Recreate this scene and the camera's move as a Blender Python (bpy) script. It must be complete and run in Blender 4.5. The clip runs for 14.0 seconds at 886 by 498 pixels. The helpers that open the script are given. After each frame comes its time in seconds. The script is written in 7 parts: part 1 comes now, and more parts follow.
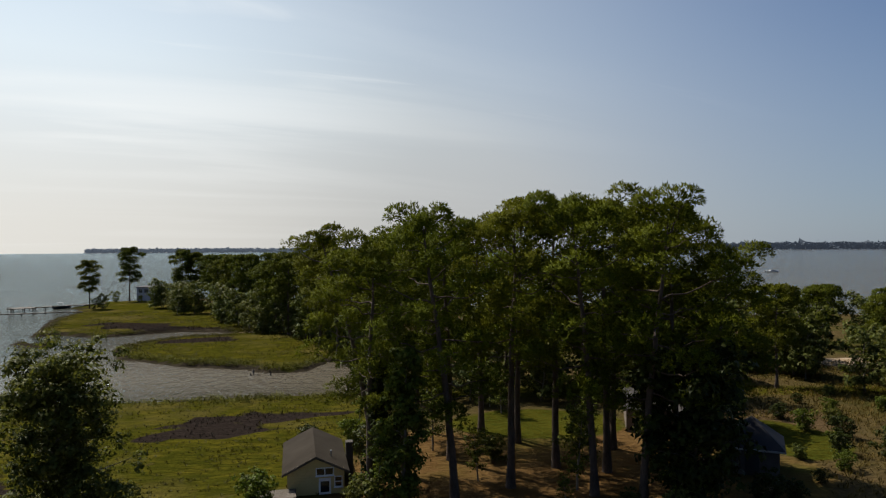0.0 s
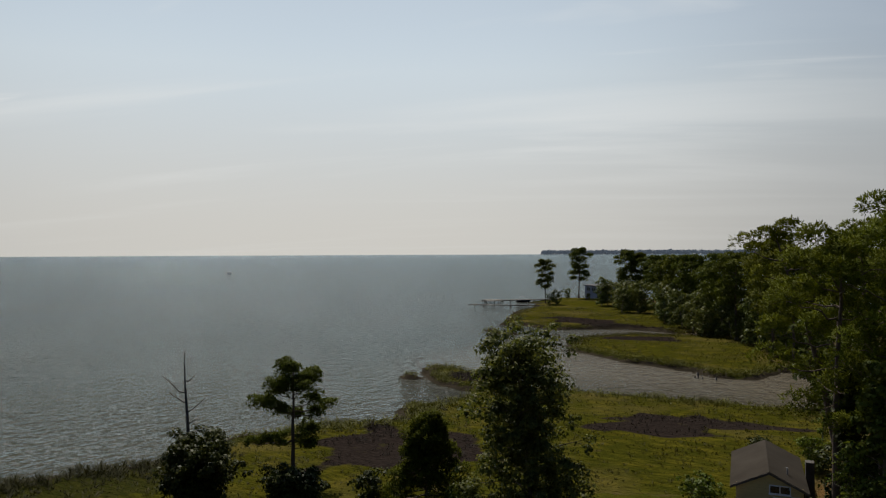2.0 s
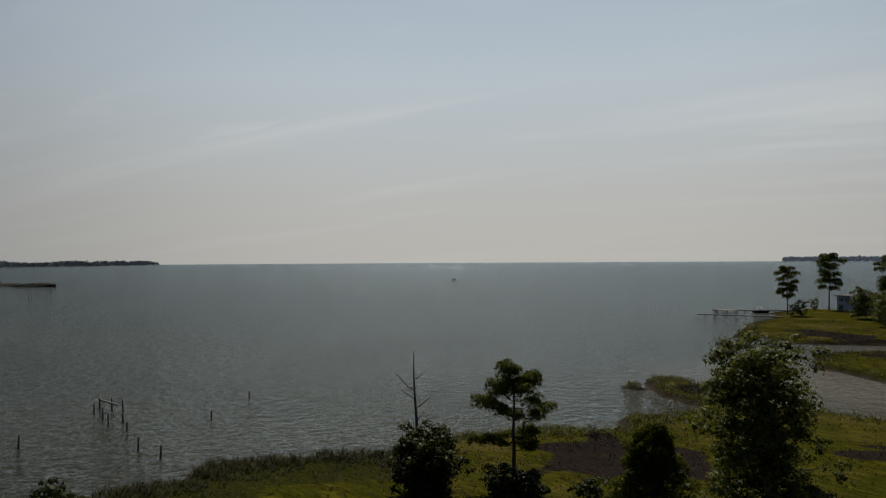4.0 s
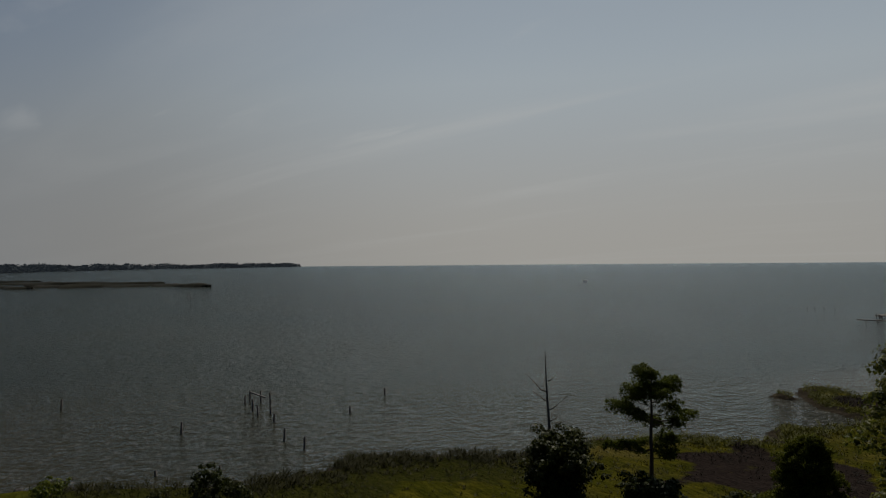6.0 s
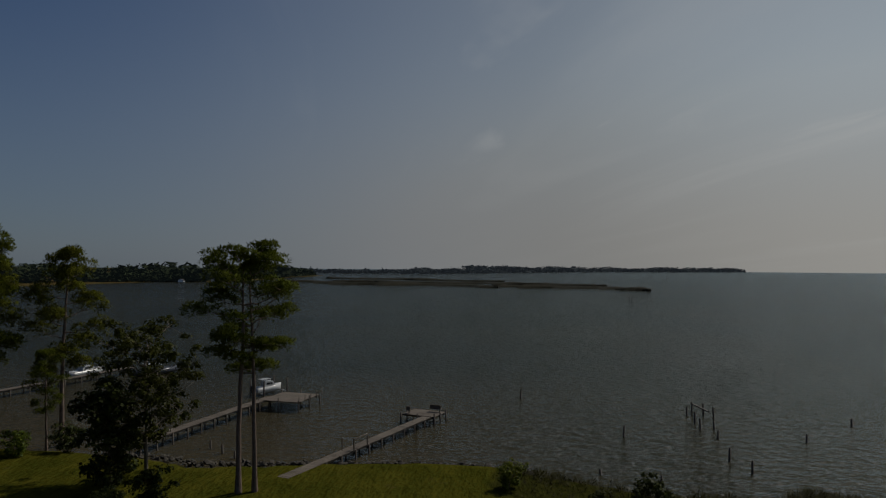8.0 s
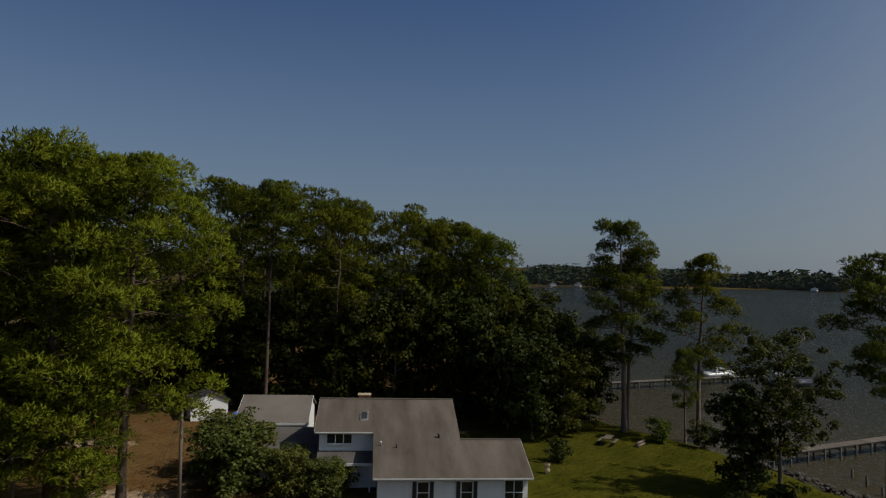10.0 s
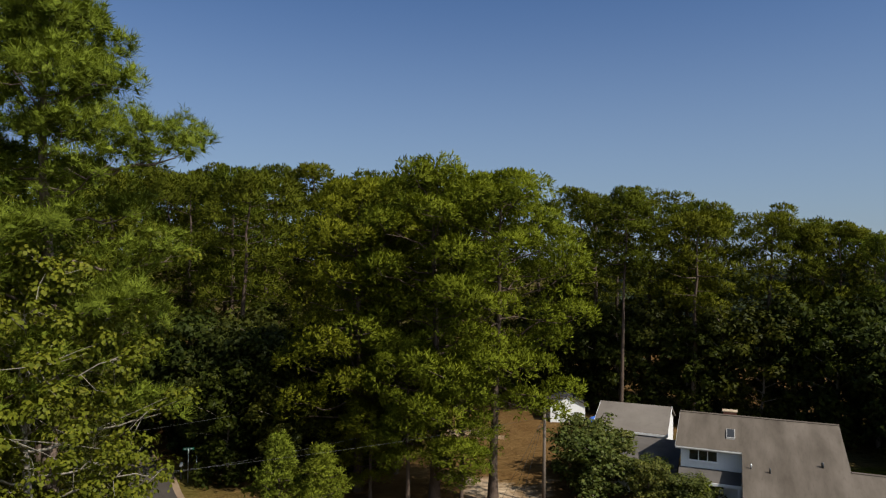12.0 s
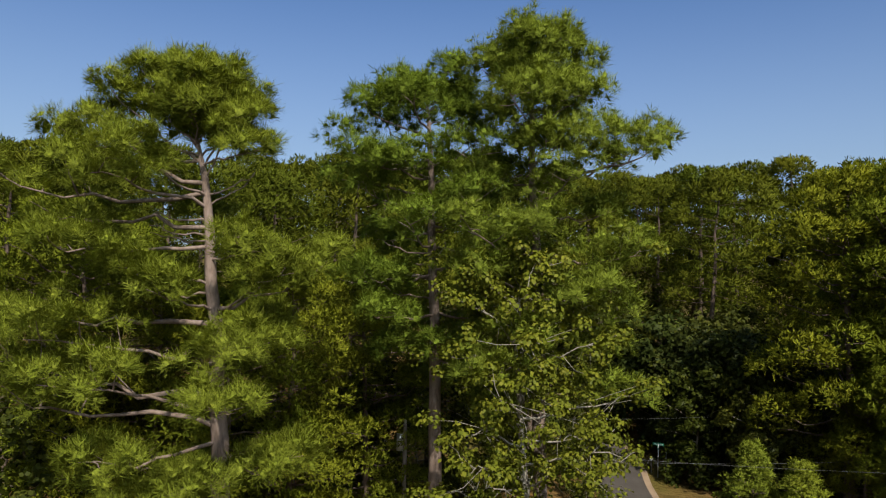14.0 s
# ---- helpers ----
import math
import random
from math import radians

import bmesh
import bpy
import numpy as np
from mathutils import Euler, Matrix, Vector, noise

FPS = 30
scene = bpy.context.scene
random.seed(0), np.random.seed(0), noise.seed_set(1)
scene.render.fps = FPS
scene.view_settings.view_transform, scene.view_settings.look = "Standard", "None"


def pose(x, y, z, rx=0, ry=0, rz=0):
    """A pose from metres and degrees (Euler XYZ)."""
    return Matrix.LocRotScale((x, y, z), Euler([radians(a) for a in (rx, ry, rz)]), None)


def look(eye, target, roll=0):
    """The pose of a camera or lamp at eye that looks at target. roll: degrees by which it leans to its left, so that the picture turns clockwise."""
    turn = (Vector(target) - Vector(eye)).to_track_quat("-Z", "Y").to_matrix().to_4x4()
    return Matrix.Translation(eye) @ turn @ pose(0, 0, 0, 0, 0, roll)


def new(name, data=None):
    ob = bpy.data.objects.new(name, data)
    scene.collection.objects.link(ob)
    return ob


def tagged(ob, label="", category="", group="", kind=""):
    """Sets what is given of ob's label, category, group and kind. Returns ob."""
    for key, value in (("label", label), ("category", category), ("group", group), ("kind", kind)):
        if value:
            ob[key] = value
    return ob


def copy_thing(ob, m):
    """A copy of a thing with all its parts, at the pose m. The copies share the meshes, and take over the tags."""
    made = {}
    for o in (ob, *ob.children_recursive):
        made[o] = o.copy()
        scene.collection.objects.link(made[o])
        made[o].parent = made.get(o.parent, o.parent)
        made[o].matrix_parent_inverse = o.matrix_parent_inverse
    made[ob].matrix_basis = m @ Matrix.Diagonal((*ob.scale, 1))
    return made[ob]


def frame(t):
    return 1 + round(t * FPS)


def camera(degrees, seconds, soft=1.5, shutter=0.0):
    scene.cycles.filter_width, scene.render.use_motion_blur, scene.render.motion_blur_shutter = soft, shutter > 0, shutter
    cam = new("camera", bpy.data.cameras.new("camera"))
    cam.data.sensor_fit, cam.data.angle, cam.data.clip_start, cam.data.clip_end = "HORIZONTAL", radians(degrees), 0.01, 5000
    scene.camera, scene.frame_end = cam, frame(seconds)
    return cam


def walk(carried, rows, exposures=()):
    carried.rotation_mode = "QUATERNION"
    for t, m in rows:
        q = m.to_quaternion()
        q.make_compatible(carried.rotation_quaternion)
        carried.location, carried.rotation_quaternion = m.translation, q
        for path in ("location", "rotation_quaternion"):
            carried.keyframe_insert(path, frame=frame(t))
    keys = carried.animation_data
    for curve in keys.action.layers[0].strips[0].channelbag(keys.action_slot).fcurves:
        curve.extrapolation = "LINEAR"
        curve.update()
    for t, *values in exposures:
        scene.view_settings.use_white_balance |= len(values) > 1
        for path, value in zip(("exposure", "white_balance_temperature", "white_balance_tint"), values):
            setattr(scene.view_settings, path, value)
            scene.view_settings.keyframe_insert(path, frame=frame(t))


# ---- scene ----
cam = camera(64.81, 14.0, soft=1.2)
# seconds, place, yaw, pitch, roll
PATH = [
    (0, 0.00, 0.00, 18.50, 0.00, -0.08, 0.39),
    (0.5, -0.03, 0.02, 18.37, 9.48, 0.01, 0.31),
    (1, -0.08, 0.14, 18.29, 18.80, 0.08, 0.22),
    (1.5, -0.22, 0.16, 18.17, 27.41, 0.20, 0.29),
    (2, -0.23, 0.24, 18.12, 35.19, 0.26, 0.24),
    (2.5, -0.25, 0.24, 18.10, 42.11, 0.34, 0.26),
    (3, -0.14, 0.25, 18.07, 48.84, 0.52, 0.41),
    (3.2, -0.13, 0.25, 18.06, 50.99, 0.60, 0.44),
    (5.3, -0.18, 0.17, 17.73, 55.23, 1.15, 0.27),
    (5.5, -0.19, 0.16, 17.77, 56.92, 1.12, 0.39),
    (6, -0.20, 0.12, 17.89, 63.72, 1.13, 0.47),
    (6.5, -0.30, 0.14, 17.95, 72.06, 1.24, 0.38),
    (6.9, -0.43, 0.12, 17.99, 78.10, 1.37, 0.19),
    (7.2, -0.51, 0.09, 18.10, 82.74, 1.40, 0.14),
    (9.3, -0.31, -0.17, 18.49, 130.32, 1.24, -1.40),
    (9.5, -0.35, -0.18, 18.49, 135.17, 1.20, -1.42),
    (9.7, -0.38, -0.25, 18.48, 139.95, 1.17, -1.55),
    (10, -0.42, -0.35, 18.47, 147.22, 1.14, -1.54),
    (10.3, -0.42, -0.38, 18.50, 154.45, 1.11, -1.53),
    (10.5, -0.41, -0.40, 18.51, 159.24, 1.03, -1.57),
    (10.8, -0.37, -0.45, 18.47, 166.37, 1.08, -1.43),
    (11, -0.31, -0.47, 18.48, 171.05, 0.97, -1.39),
    (11.5, 0.05, -0.63, 18.57, 174.87, 0.89, -1.29),
    (12, 0.00, -0.60, 18.53, 175.28, 1.04, -0.92),
    (12.1, -0.10, -0.65, 18.50, 176.92, 1.15, -0.72),
    (12.2, -0.14, -0.63, 18.48, 180.61, 1.25, -0.80),
    (12.4, -0.23, -0.59, 18.42, 188.48, 1.15, -0.82),
    (12.6, -0.27, -0.55, 18.36, 195.26, 1.05, -0.95),
    (13, -0.24, -0.46, 18.27, 210.07, 0.91, -1.30),
    (13.5, -0.08, -0.34, 18.17, 212.35, 0.81, -1.27),
    (14, -0.14, -0.28, 18.07, 212.39, 0.81, -1.08),
]
EXPOSURES = [(0.0, 0.09), (1.0, -0.09), (2.0, -0.29), (3.2, -0.47), (5.5, -1.05), (6.5, -1.28), (7.2, -1.38), (9.5, -0.90), (11.0, -0.11), (12.0, 0.24), (14.0, 0.64)]
walk(cam, [(t, pose(x, y, z, 90 + p, r, a)) for t, x, y, z, a, p, r in PATH], EXPOSURES)

# ---- world, sun ----
SUN_YAW, SUN_UP = 48.0, 49.0
SKY_STRENGTH, HAZE_LOW = 0.051, 0.56
HAZE_SUN, HAZE_TOP, HAZE_AWAY, CLOUD = (11.9, 11.6, 10.8), (11.6, 13.2, 14.4), (5.7, 7.0, 8.8), (19.0, 19.2, 18.8)
world = bpy.data.worlds.new("sky")
scene.world = world
world.use_nodes = True
wn, wl = world.node_tree.nodes, world.node_tree.links
wn.clear()
sky = wn.new("ShaderNodeTexSky")
sky.sky_type = "NISHITA"
sky.sun_disc = False
sky.sun_elevation = radians(SUN_UP)
sky.sun_rotation = radians(-SUN_YAW)
sky.altitude = 20
sky.air_density, sky.dust_density, sky.ozone_density = 1.1, 0.5, 4.0
coord = wn.new("ShaderNodeTexCoord")
sep = wn.new("ShaderNodeSeparateXYZ")
wl.new(coord.outputs["Generated"], sep.inputs[0])


def wmath(op, a, b=None, clamp=False):
    k = wn.new("ShaderNodeMath")
    k.operation, k.use_clamp = op, clamp
    for s, v in zip(k.inputs, (a, b)):
        if isinstance(v, (int, float)):
            s.default_value = v
        elif v is not None:
            wl.new(v, s)
    return k.outputs[0]


def wmix(fac, a, b):
    k = wn.new("ShaderNodeMix")
    k.data_type = "RGBA"
    for s, v in ((k.inputs[0], fac), (k.inputs[6], a), (k.inputs[7], b)):
        if isinstance(v, (int, float)):
            s.default_value = v
        elif isinstance(v, tuple):
            s.default_value = (*v, 1)
        else:
            wl.new(v, s)
    return k.outputs[2]


def wspan(v, a, b, c, d):
    k = wn.new("ShaderNodeMapRange")
    k.interpolation_type = "SMOOTHSTEP"
    wl.new(v, k.inputs[0])
    for i, x in enumerate((a, b, c, d)):
        k.inputs[i + 1].default_value = x
    return k.outputs[0]


up = wmath("MAXIMUM", sep.outputs["Z"], 0.0)
toward = wn.new("ShaderNodeVectorMath")
toward.operation = "DOT_PRODUCT"
toward.inputs[1].default_value = (-math.sin(radians(SUN_YAW - 2)) * 0.97, math.cos(radians(SUN_YAW - 2)) * 0.97, 0.24)
wl.new(coord.outputs["Generated"], toward.inputs[0])
side = wspan(toward.outputs["Value"], 0.0, 1.0, 0.0, 1.0)
core = wspan(toward.outputs["Value"], 0.70, 1.0, 0.90, 1.22)
# summer haze: a veil over the sunward half of the sky, and low down all round
low = wspan(up, 0.0, 0.42, 1.0, 0.0)
veil = wmath("ADD", wmath("MULTIPLY", side, 0.80), wmath("MULTIPLY", low, HAZE_LOW), True)
haze = wmix(side, HAZE_AWAY, wmix(wspan(up, 0.0, 0.3, 0.0, 1.0), HAZE_SUN, HAZE_TOP))
bright = wn.new("ShaderNodeVectorMath")
bright.operation = "SCALE"
wl.new(haze, bright.inputs[0])
wl.new(core, bright.inputs["Scale"])
haze = bright.outputs[0]
near_sun = wn.new("ShaderNodeVectorMath")
near_sun.operation = "DOT_PRODUCT"
near_sun.inputs[1].default_value = (-math.sin(radians(SUN_YAW)) * math.cos(radians(SUN_UP)), math.cos(radians(SUN_YAW)) * math.cos(radians(SUN_UP)), math.sin(radians(SUN_UP)))
wl.new(coord.outputs["Generated"], near_sun.inputs[0])
aureole = wspan(near_sun.outputs["Value"], 0.87, 1.0, 1.0, 3.2)
clear_sky = wn.new("ShaderNodeVectorMath")
clear_sky.operation = "MULTIPLY"
clear_sky.inputs[1].default_value = (0.92, 1.11, 1.40)
wl.new(sky.outputs[0], clear_sky.inputs[0])
hazy = wmix(veil, clear_sky.outputs[0], haze)
shine = wn.new("ShaderNodeVectorMath")
shine.operation = "SCALE"
wl.new(hazy, shine.inputs[0])
wl.new(aureole, shine.inputs["Scale"])
hazy = shine.outputs[0]
# thin streaks of high cloud, mapped on a flat layer overhead
high = wmath("ADD", up, 0.10)
comb = wn.new("ShaderNodeCombineXYZ")
wl.new(wmath("DIVIDE", sep.outputs["X"], high), comb.inputs[0])
wl.new(wmath("DIVIDE", sep.outputs["Y"], high), comb.inputs[1])
mapn = wn.new("ShaderNodeMapping")
mapn.inputs["Rotation"].default_value = (0, 0, radians(-20))
mapn.inputs["Scale"].default_value = (0.42, 1.9, 1.0)
turned = wn.new("ShaderNodeMapping")
turned.inputs["Rotation"].default_value = (0, 0, radians(-24))
wl.new(comb.outputs[0], turned.inputs[0])
wl.new(turned.outputs[0], mapn.inputs[0])
streak = wn.new("ShaderNodeTexNoise")
streak.inputs["Scale"].default_value, streak.inputs["Detail"].default_value, streak.inputs["Roughness"].default_value = 0.55, 6.0, 0.5
streak.inputs["Distortion"].default_value = 0.5
wl.new(mapn.outputs[0], streak.inputs["Vector"])
cloudy = wmath("MULTIPLY", wspan(streak.outputs[0], 0.47, 0.72, 0.0, 0.42), wmath("MULTIPLY", wmath("POWER", side, 5.0), wspan(up, 0.03, 0.14, 0.25, 1.0)))
wisp = wn.new("ShaderNodeTexNoise")
wisp.inputs["Scale"].default_value, wisp.inputs["Detail"].default_value, wisp.inputs["Roughness"].default_value = 1.2, 5.0, 0.5
wisp.inputs["Distortion"].default_value = 0.8
wl.new(mapn.outputs[0], wisp.inputs["Vector"])
small = wmath("MULTIPLY", wspan(wisp.outputs[0], 0.55, 0.76, 0.0, 0.6), wmath("MULTIPLY", wmath("POWER", side, 3.0), wspan(up, 0.10, 0.22, 0.0, 1.0)))
cloudy = wmath("MAXIMUM", cloudy, small)
back = wn.new("ShaderNodeBackground")
back.inputs[1].default_value = SKY_STRENGTH
wl.new(wmix(cloudy, hazy, CLOUD), back.inputs[0])
wout = wn.new("ShaderNodeOutputWorld")
wl.new(back.outputs[0], wout.inputs[0])

sun_data = bpy.data.lights.new("sun", "SUN")
sun_data.energy, sun_data.angle, sun_data.color = 5.0, radians(0.6), (1.0, 0.93, 0.82)
sun = new("sun", sun_data)
sun.matrix_world = look((-math.sin(radians(SUN_YAW)) * 90, math.cos(radians(SUN_YAW)) * 90, 90 * math.tan(radians(SUN_UP))), (0, 0, 0))


# ---- materials ----
class Mat:
    """A node material with a Principled surface and short ways to add nodes."""

    def __init__(self, name, rough=0.8, metal=0.0, spec=0.4):
        self.m = bpy.data.materials.new(name)
        self.m.use_nodes = True
        self.n, self.l = self.m.node_tree.nodes, self.m.node_tree.links
        self.p = self.n["Principled BSDF"]
        self.p.inputs["Roughness"].default_value = rough
        self.p.inputs["Metallic"].default_value = metal
        self.p.inputs["Specular IOR Level"].default_value = spec
        self.co = self.n.new("ShaderNodeTexCoord").outputs["Object"]

    def noise(self, scale, detail=4.0, stretch=None, rough=0.6, vec=None):
        v = vec or self.co
        if stretch:
            mp = self.n.new("ShaderNodeMapping")
            mp.inputs["Scale"].default_value = stretch
            self.l.new(v, mp.inputs[0])
            v = mp.outputs[0]
        t = self.n.new("ShaderNodeTexNoise")
        t.inputs["Scale"].default_value, t.inputs["Detail"].default_value, t.inputs["Roughness"].default_value = scale, detail, rough
        self.l.new(v, t.inputs["Vector"])
        return t.outputs[0]

    def ramp(self, fac, *stops):
        r = self.n.new("ShaderNodeValToRGB")
        el = r.color_ramp.elements
        while len(el) < len(stops):
            el.new(0.5)
        for e, (at, c) in zip(el, stops):
            e.position, e.color = at, (*c, 1)
        self.l.new(fac, r.inputs[0])
        return r.outputs[0]

    def span(self, fac, a, b, c=0.0, d=1.0):
        r = self.n.new("ShaderNodeMapRange")
        for i, v in enumerate((a, b, c, d)):
            r.inputs[i + 1].default_value = v
        self.l.new(fac, r.inputs[0])
        return r.outputs[0]

    def mix(self, fac, a, b, how="MIX"):
        x = self.n.new("ShaderNodeMix")
        x.data_type, x.blend_type = "RGBA", how
        for s, v in ((x.inputs[0], fac), (x.inputs[6], a), (x.inputs[7], b)):
            if isinstance(v, (int, float)):
                s.default_value = v
            elif isinstance(v, tuple):
                s.default_value = (*v, 1)
            else:
                self.l.new(v, s)
        return x.outputs[2]

    def attr(self, name):
        a = self.n.new("ShaderNodeAttribute")
        a.attribute_name = name
        return a.outputs["Fac"]

    def rand(self):
        return self.n.new("ShaderNodeObjectInfo").outputs["Random"]

    def island(self):
        return self.n.new("ShaderNodeNewGeometry").outputs["Random Per Island"]

    def color(self, c):
        if isinstance(c, tuple):
            self.p.inputs["Base Color"].default_value = (*c, 1)
        else:
            self.l.new(c, self.p.inputs["Base Color"])
        return self

    def rough(self, fac):
        self.l.new(fac, self.p.inputs["Roughness"])
        return self

    def bump(self, h, strength=0.4, dist=0.05):
        b = self.n.new("ShaderNodeBump")
        b.inputs["Strength"].default_value, b.inputs["Distance"].default_value = strength, dist
        self.l.new(h, b.inputs["Height"])
        self.l.new(b.outputs[0], self.p.inputs["Normal"])
        return self


def leafy(name, dark, mid, light, through_light=0.2, rough=0.55, tufted=False):
    """Foliage: diffuse and translucent, varied leaf by leaf or tuft by tuft, plant by plant and in patches."""
    m = Mat(name, max(rough, 0.5), 0, 0.02 if tufted else 0.06)
    c = m.ramp(m.attr("tuft") if tufted else m.island(), (0.0, dark), (0.55, mid), (1.0, light))
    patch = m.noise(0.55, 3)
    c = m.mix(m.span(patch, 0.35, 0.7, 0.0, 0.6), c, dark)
    tint = m.ramp(m.rand(), (0.0, (0.86, 0.95, 0.9)), (0.5, (1, 1, 1)), (1.0, (1.16, 1.06, 0.9)))
    c = m.mix(1.0, c, tint, "MULTIPLY")
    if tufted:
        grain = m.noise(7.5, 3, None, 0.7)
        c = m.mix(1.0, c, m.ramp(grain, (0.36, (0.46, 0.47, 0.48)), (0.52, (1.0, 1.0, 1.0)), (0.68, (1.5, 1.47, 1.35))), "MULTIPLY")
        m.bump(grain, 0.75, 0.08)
    m.color(c)
    tr = m.n.new("ShaderNodeBsdfTranslucent")
    warm = m.mix(1.0, c, (1.15, 1.15, 0.6), "MULTIPLY")
    m.l.new(warm, tr.inputs[0])
    sh = m.n.new("ShaderNodeMixShader")
    sh.inputs[0].default_value = through_light
    m.l.new(m.p.outputs[0], sh.inputs[1])
    m.l.new(tr.outputs[0], sh.inputs[2])
    m.l.new(sh.outputs[0], m.n["Material Output"].inputs[0])
    return m.m


# one pine foliage: PINE_SUN carries sunlight in its tone, PINE_WOODS carries shade
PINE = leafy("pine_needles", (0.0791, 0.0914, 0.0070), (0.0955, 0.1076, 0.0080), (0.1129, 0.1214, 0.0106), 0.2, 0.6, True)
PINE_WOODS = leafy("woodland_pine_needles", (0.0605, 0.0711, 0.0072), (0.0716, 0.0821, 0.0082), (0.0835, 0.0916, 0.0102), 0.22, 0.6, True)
PINE_SUN = leafy("sunlit_pine_needles", (0.1005, 0.1278, 0.0154), (0.1268, 0.1565, 0.0180), (0.1559, 0.1853, 0.0279), 0.26, 0.6, True)
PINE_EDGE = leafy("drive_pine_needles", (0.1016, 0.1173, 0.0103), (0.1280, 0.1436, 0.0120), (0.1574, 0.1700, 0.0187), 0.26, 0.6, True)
LEAF = leafy("broad_leaves", (0.060, 0.082, 0.011), (0.098, 0.122, 0.016), (0.150, 0.160, 0.026), 0.3, 0.45)
LEAF_SYCAMORE = leafy("yellowing_sycamore_leaves", (0.0707, 0.0789, 0.0077), (0.1105, 0.1158, 0.0103), (0.1680, 0.1544, 0.0172), 0.2, 0.5)
LEAF_DARK = leafy("glossy_dark_leaves", (0.017, 0.023, 0.005), (0.031, 0.038, 0.007), (0.054, 0.060, 0.012), 0.12, 0.45)
LEAF_FRESH = leafy("fresh_leaves", (0.075, 0.098, 0.012), (0.12, 0.148, 0.015), (0.165, 0.185, 0.022), 0.35, 0.5)
LEAF_OLIVE = leafy("olive_leaves", (0.0531, 0.0660, 0.0168), (0.1003, 0.1140, 0.0288), (0.1652, 0.1620, 0.0480), 0.35, 0.5)
# tone for the hearts of crowns, standing in for shade between the leaves
CROWN_SHADE = leafy("crown_shade_foliage", (0.030, 0.037, 0.006), (0.052, 0.062, 0.009), (0.080, 0.088, 0.013), 0.15, 0.9)
LEAF_WOOD = leafy("woodland_leaves", (0.0221, 0.0281, 0.0038), (0.0386, 0.0444, 0.0057), (0.0632, 0.0653, 0.0095), 0.25, 0.5)
MARSH_BLADE = leafy("marsh_grass_blades", (0.0342, 0.0327, 0.0034), (0.0513, 0.0453, 0.0047), (0.0732, 0.0591, 0.0075), 0.25, 0.6)
CORD_BLADE = leafy("cordgrass_blades", (0.0451, 0.0524, 0.0049), (0.0725, 0.0785, 0.0063), (0.1006, 0.1001, 0.0098), 0.10, 0.6)
FIELD_BLADE = leafy("dry_field_grass", (0.060, 0.050, 0.012), (0.095, 0.072, 0.022), (0.14, 0.10, 0.035), 0.15, 0.7)
BANK_BLADE = leafy("dark_bank_grass", (0.016, 0.017, 0.004), (0.026, 0.027, 0.005), (0.040, 0.038, 0.008), 0.1, 0.7)
REED_BROWN = leafy("withered_rush", (0.0119, 0.0087, 0.0068), (0.0198, 0.0149, 0.0112), (0.0297, 0.0223, 0.0161), 0.1, 0.8)


def barky(name, a, b, c):
    m = Mat(name, 0.9, 0, 0.2)
    big = m.noise(3.0, 5, (1, 1, 0.35))
    fine = m.noise(14.0, 4, (1, 1, 0.25))
    col = m.mix(m.span(big, 0.3, 0.7), a, b)
    col = m.mix(m.span(fine, 0.45, 0.75, 0, 0.7), col, c)
    return m.color(col).bump(fine, 0.8, 0.04).m


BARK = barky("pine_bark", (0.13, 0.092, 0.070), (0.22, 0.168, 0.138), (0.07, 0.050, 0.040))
# the same pine bark with shade put into its colour
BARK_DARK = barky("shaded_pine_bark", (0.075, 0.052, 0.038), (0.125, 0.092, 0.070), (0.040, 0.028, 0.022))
BARK_GREY = barky("grey_bark", (0.13, 0.11, 0.085), (0.24, 0.205, 0.165), (0.07, 0.06, 0.045))
BARK_PALE = barky("pale_flaking_bark", (0.17, 0.15, 0.12), (0.26, 0.235, 0.19), (0.13, 0.11, 0.08))
DEADWOOD = barky("bleached_deadwood", (0.09, 0.076, 0.062), (0.15, 0.13, 0.108), (0.045, 0.038, 0.032))


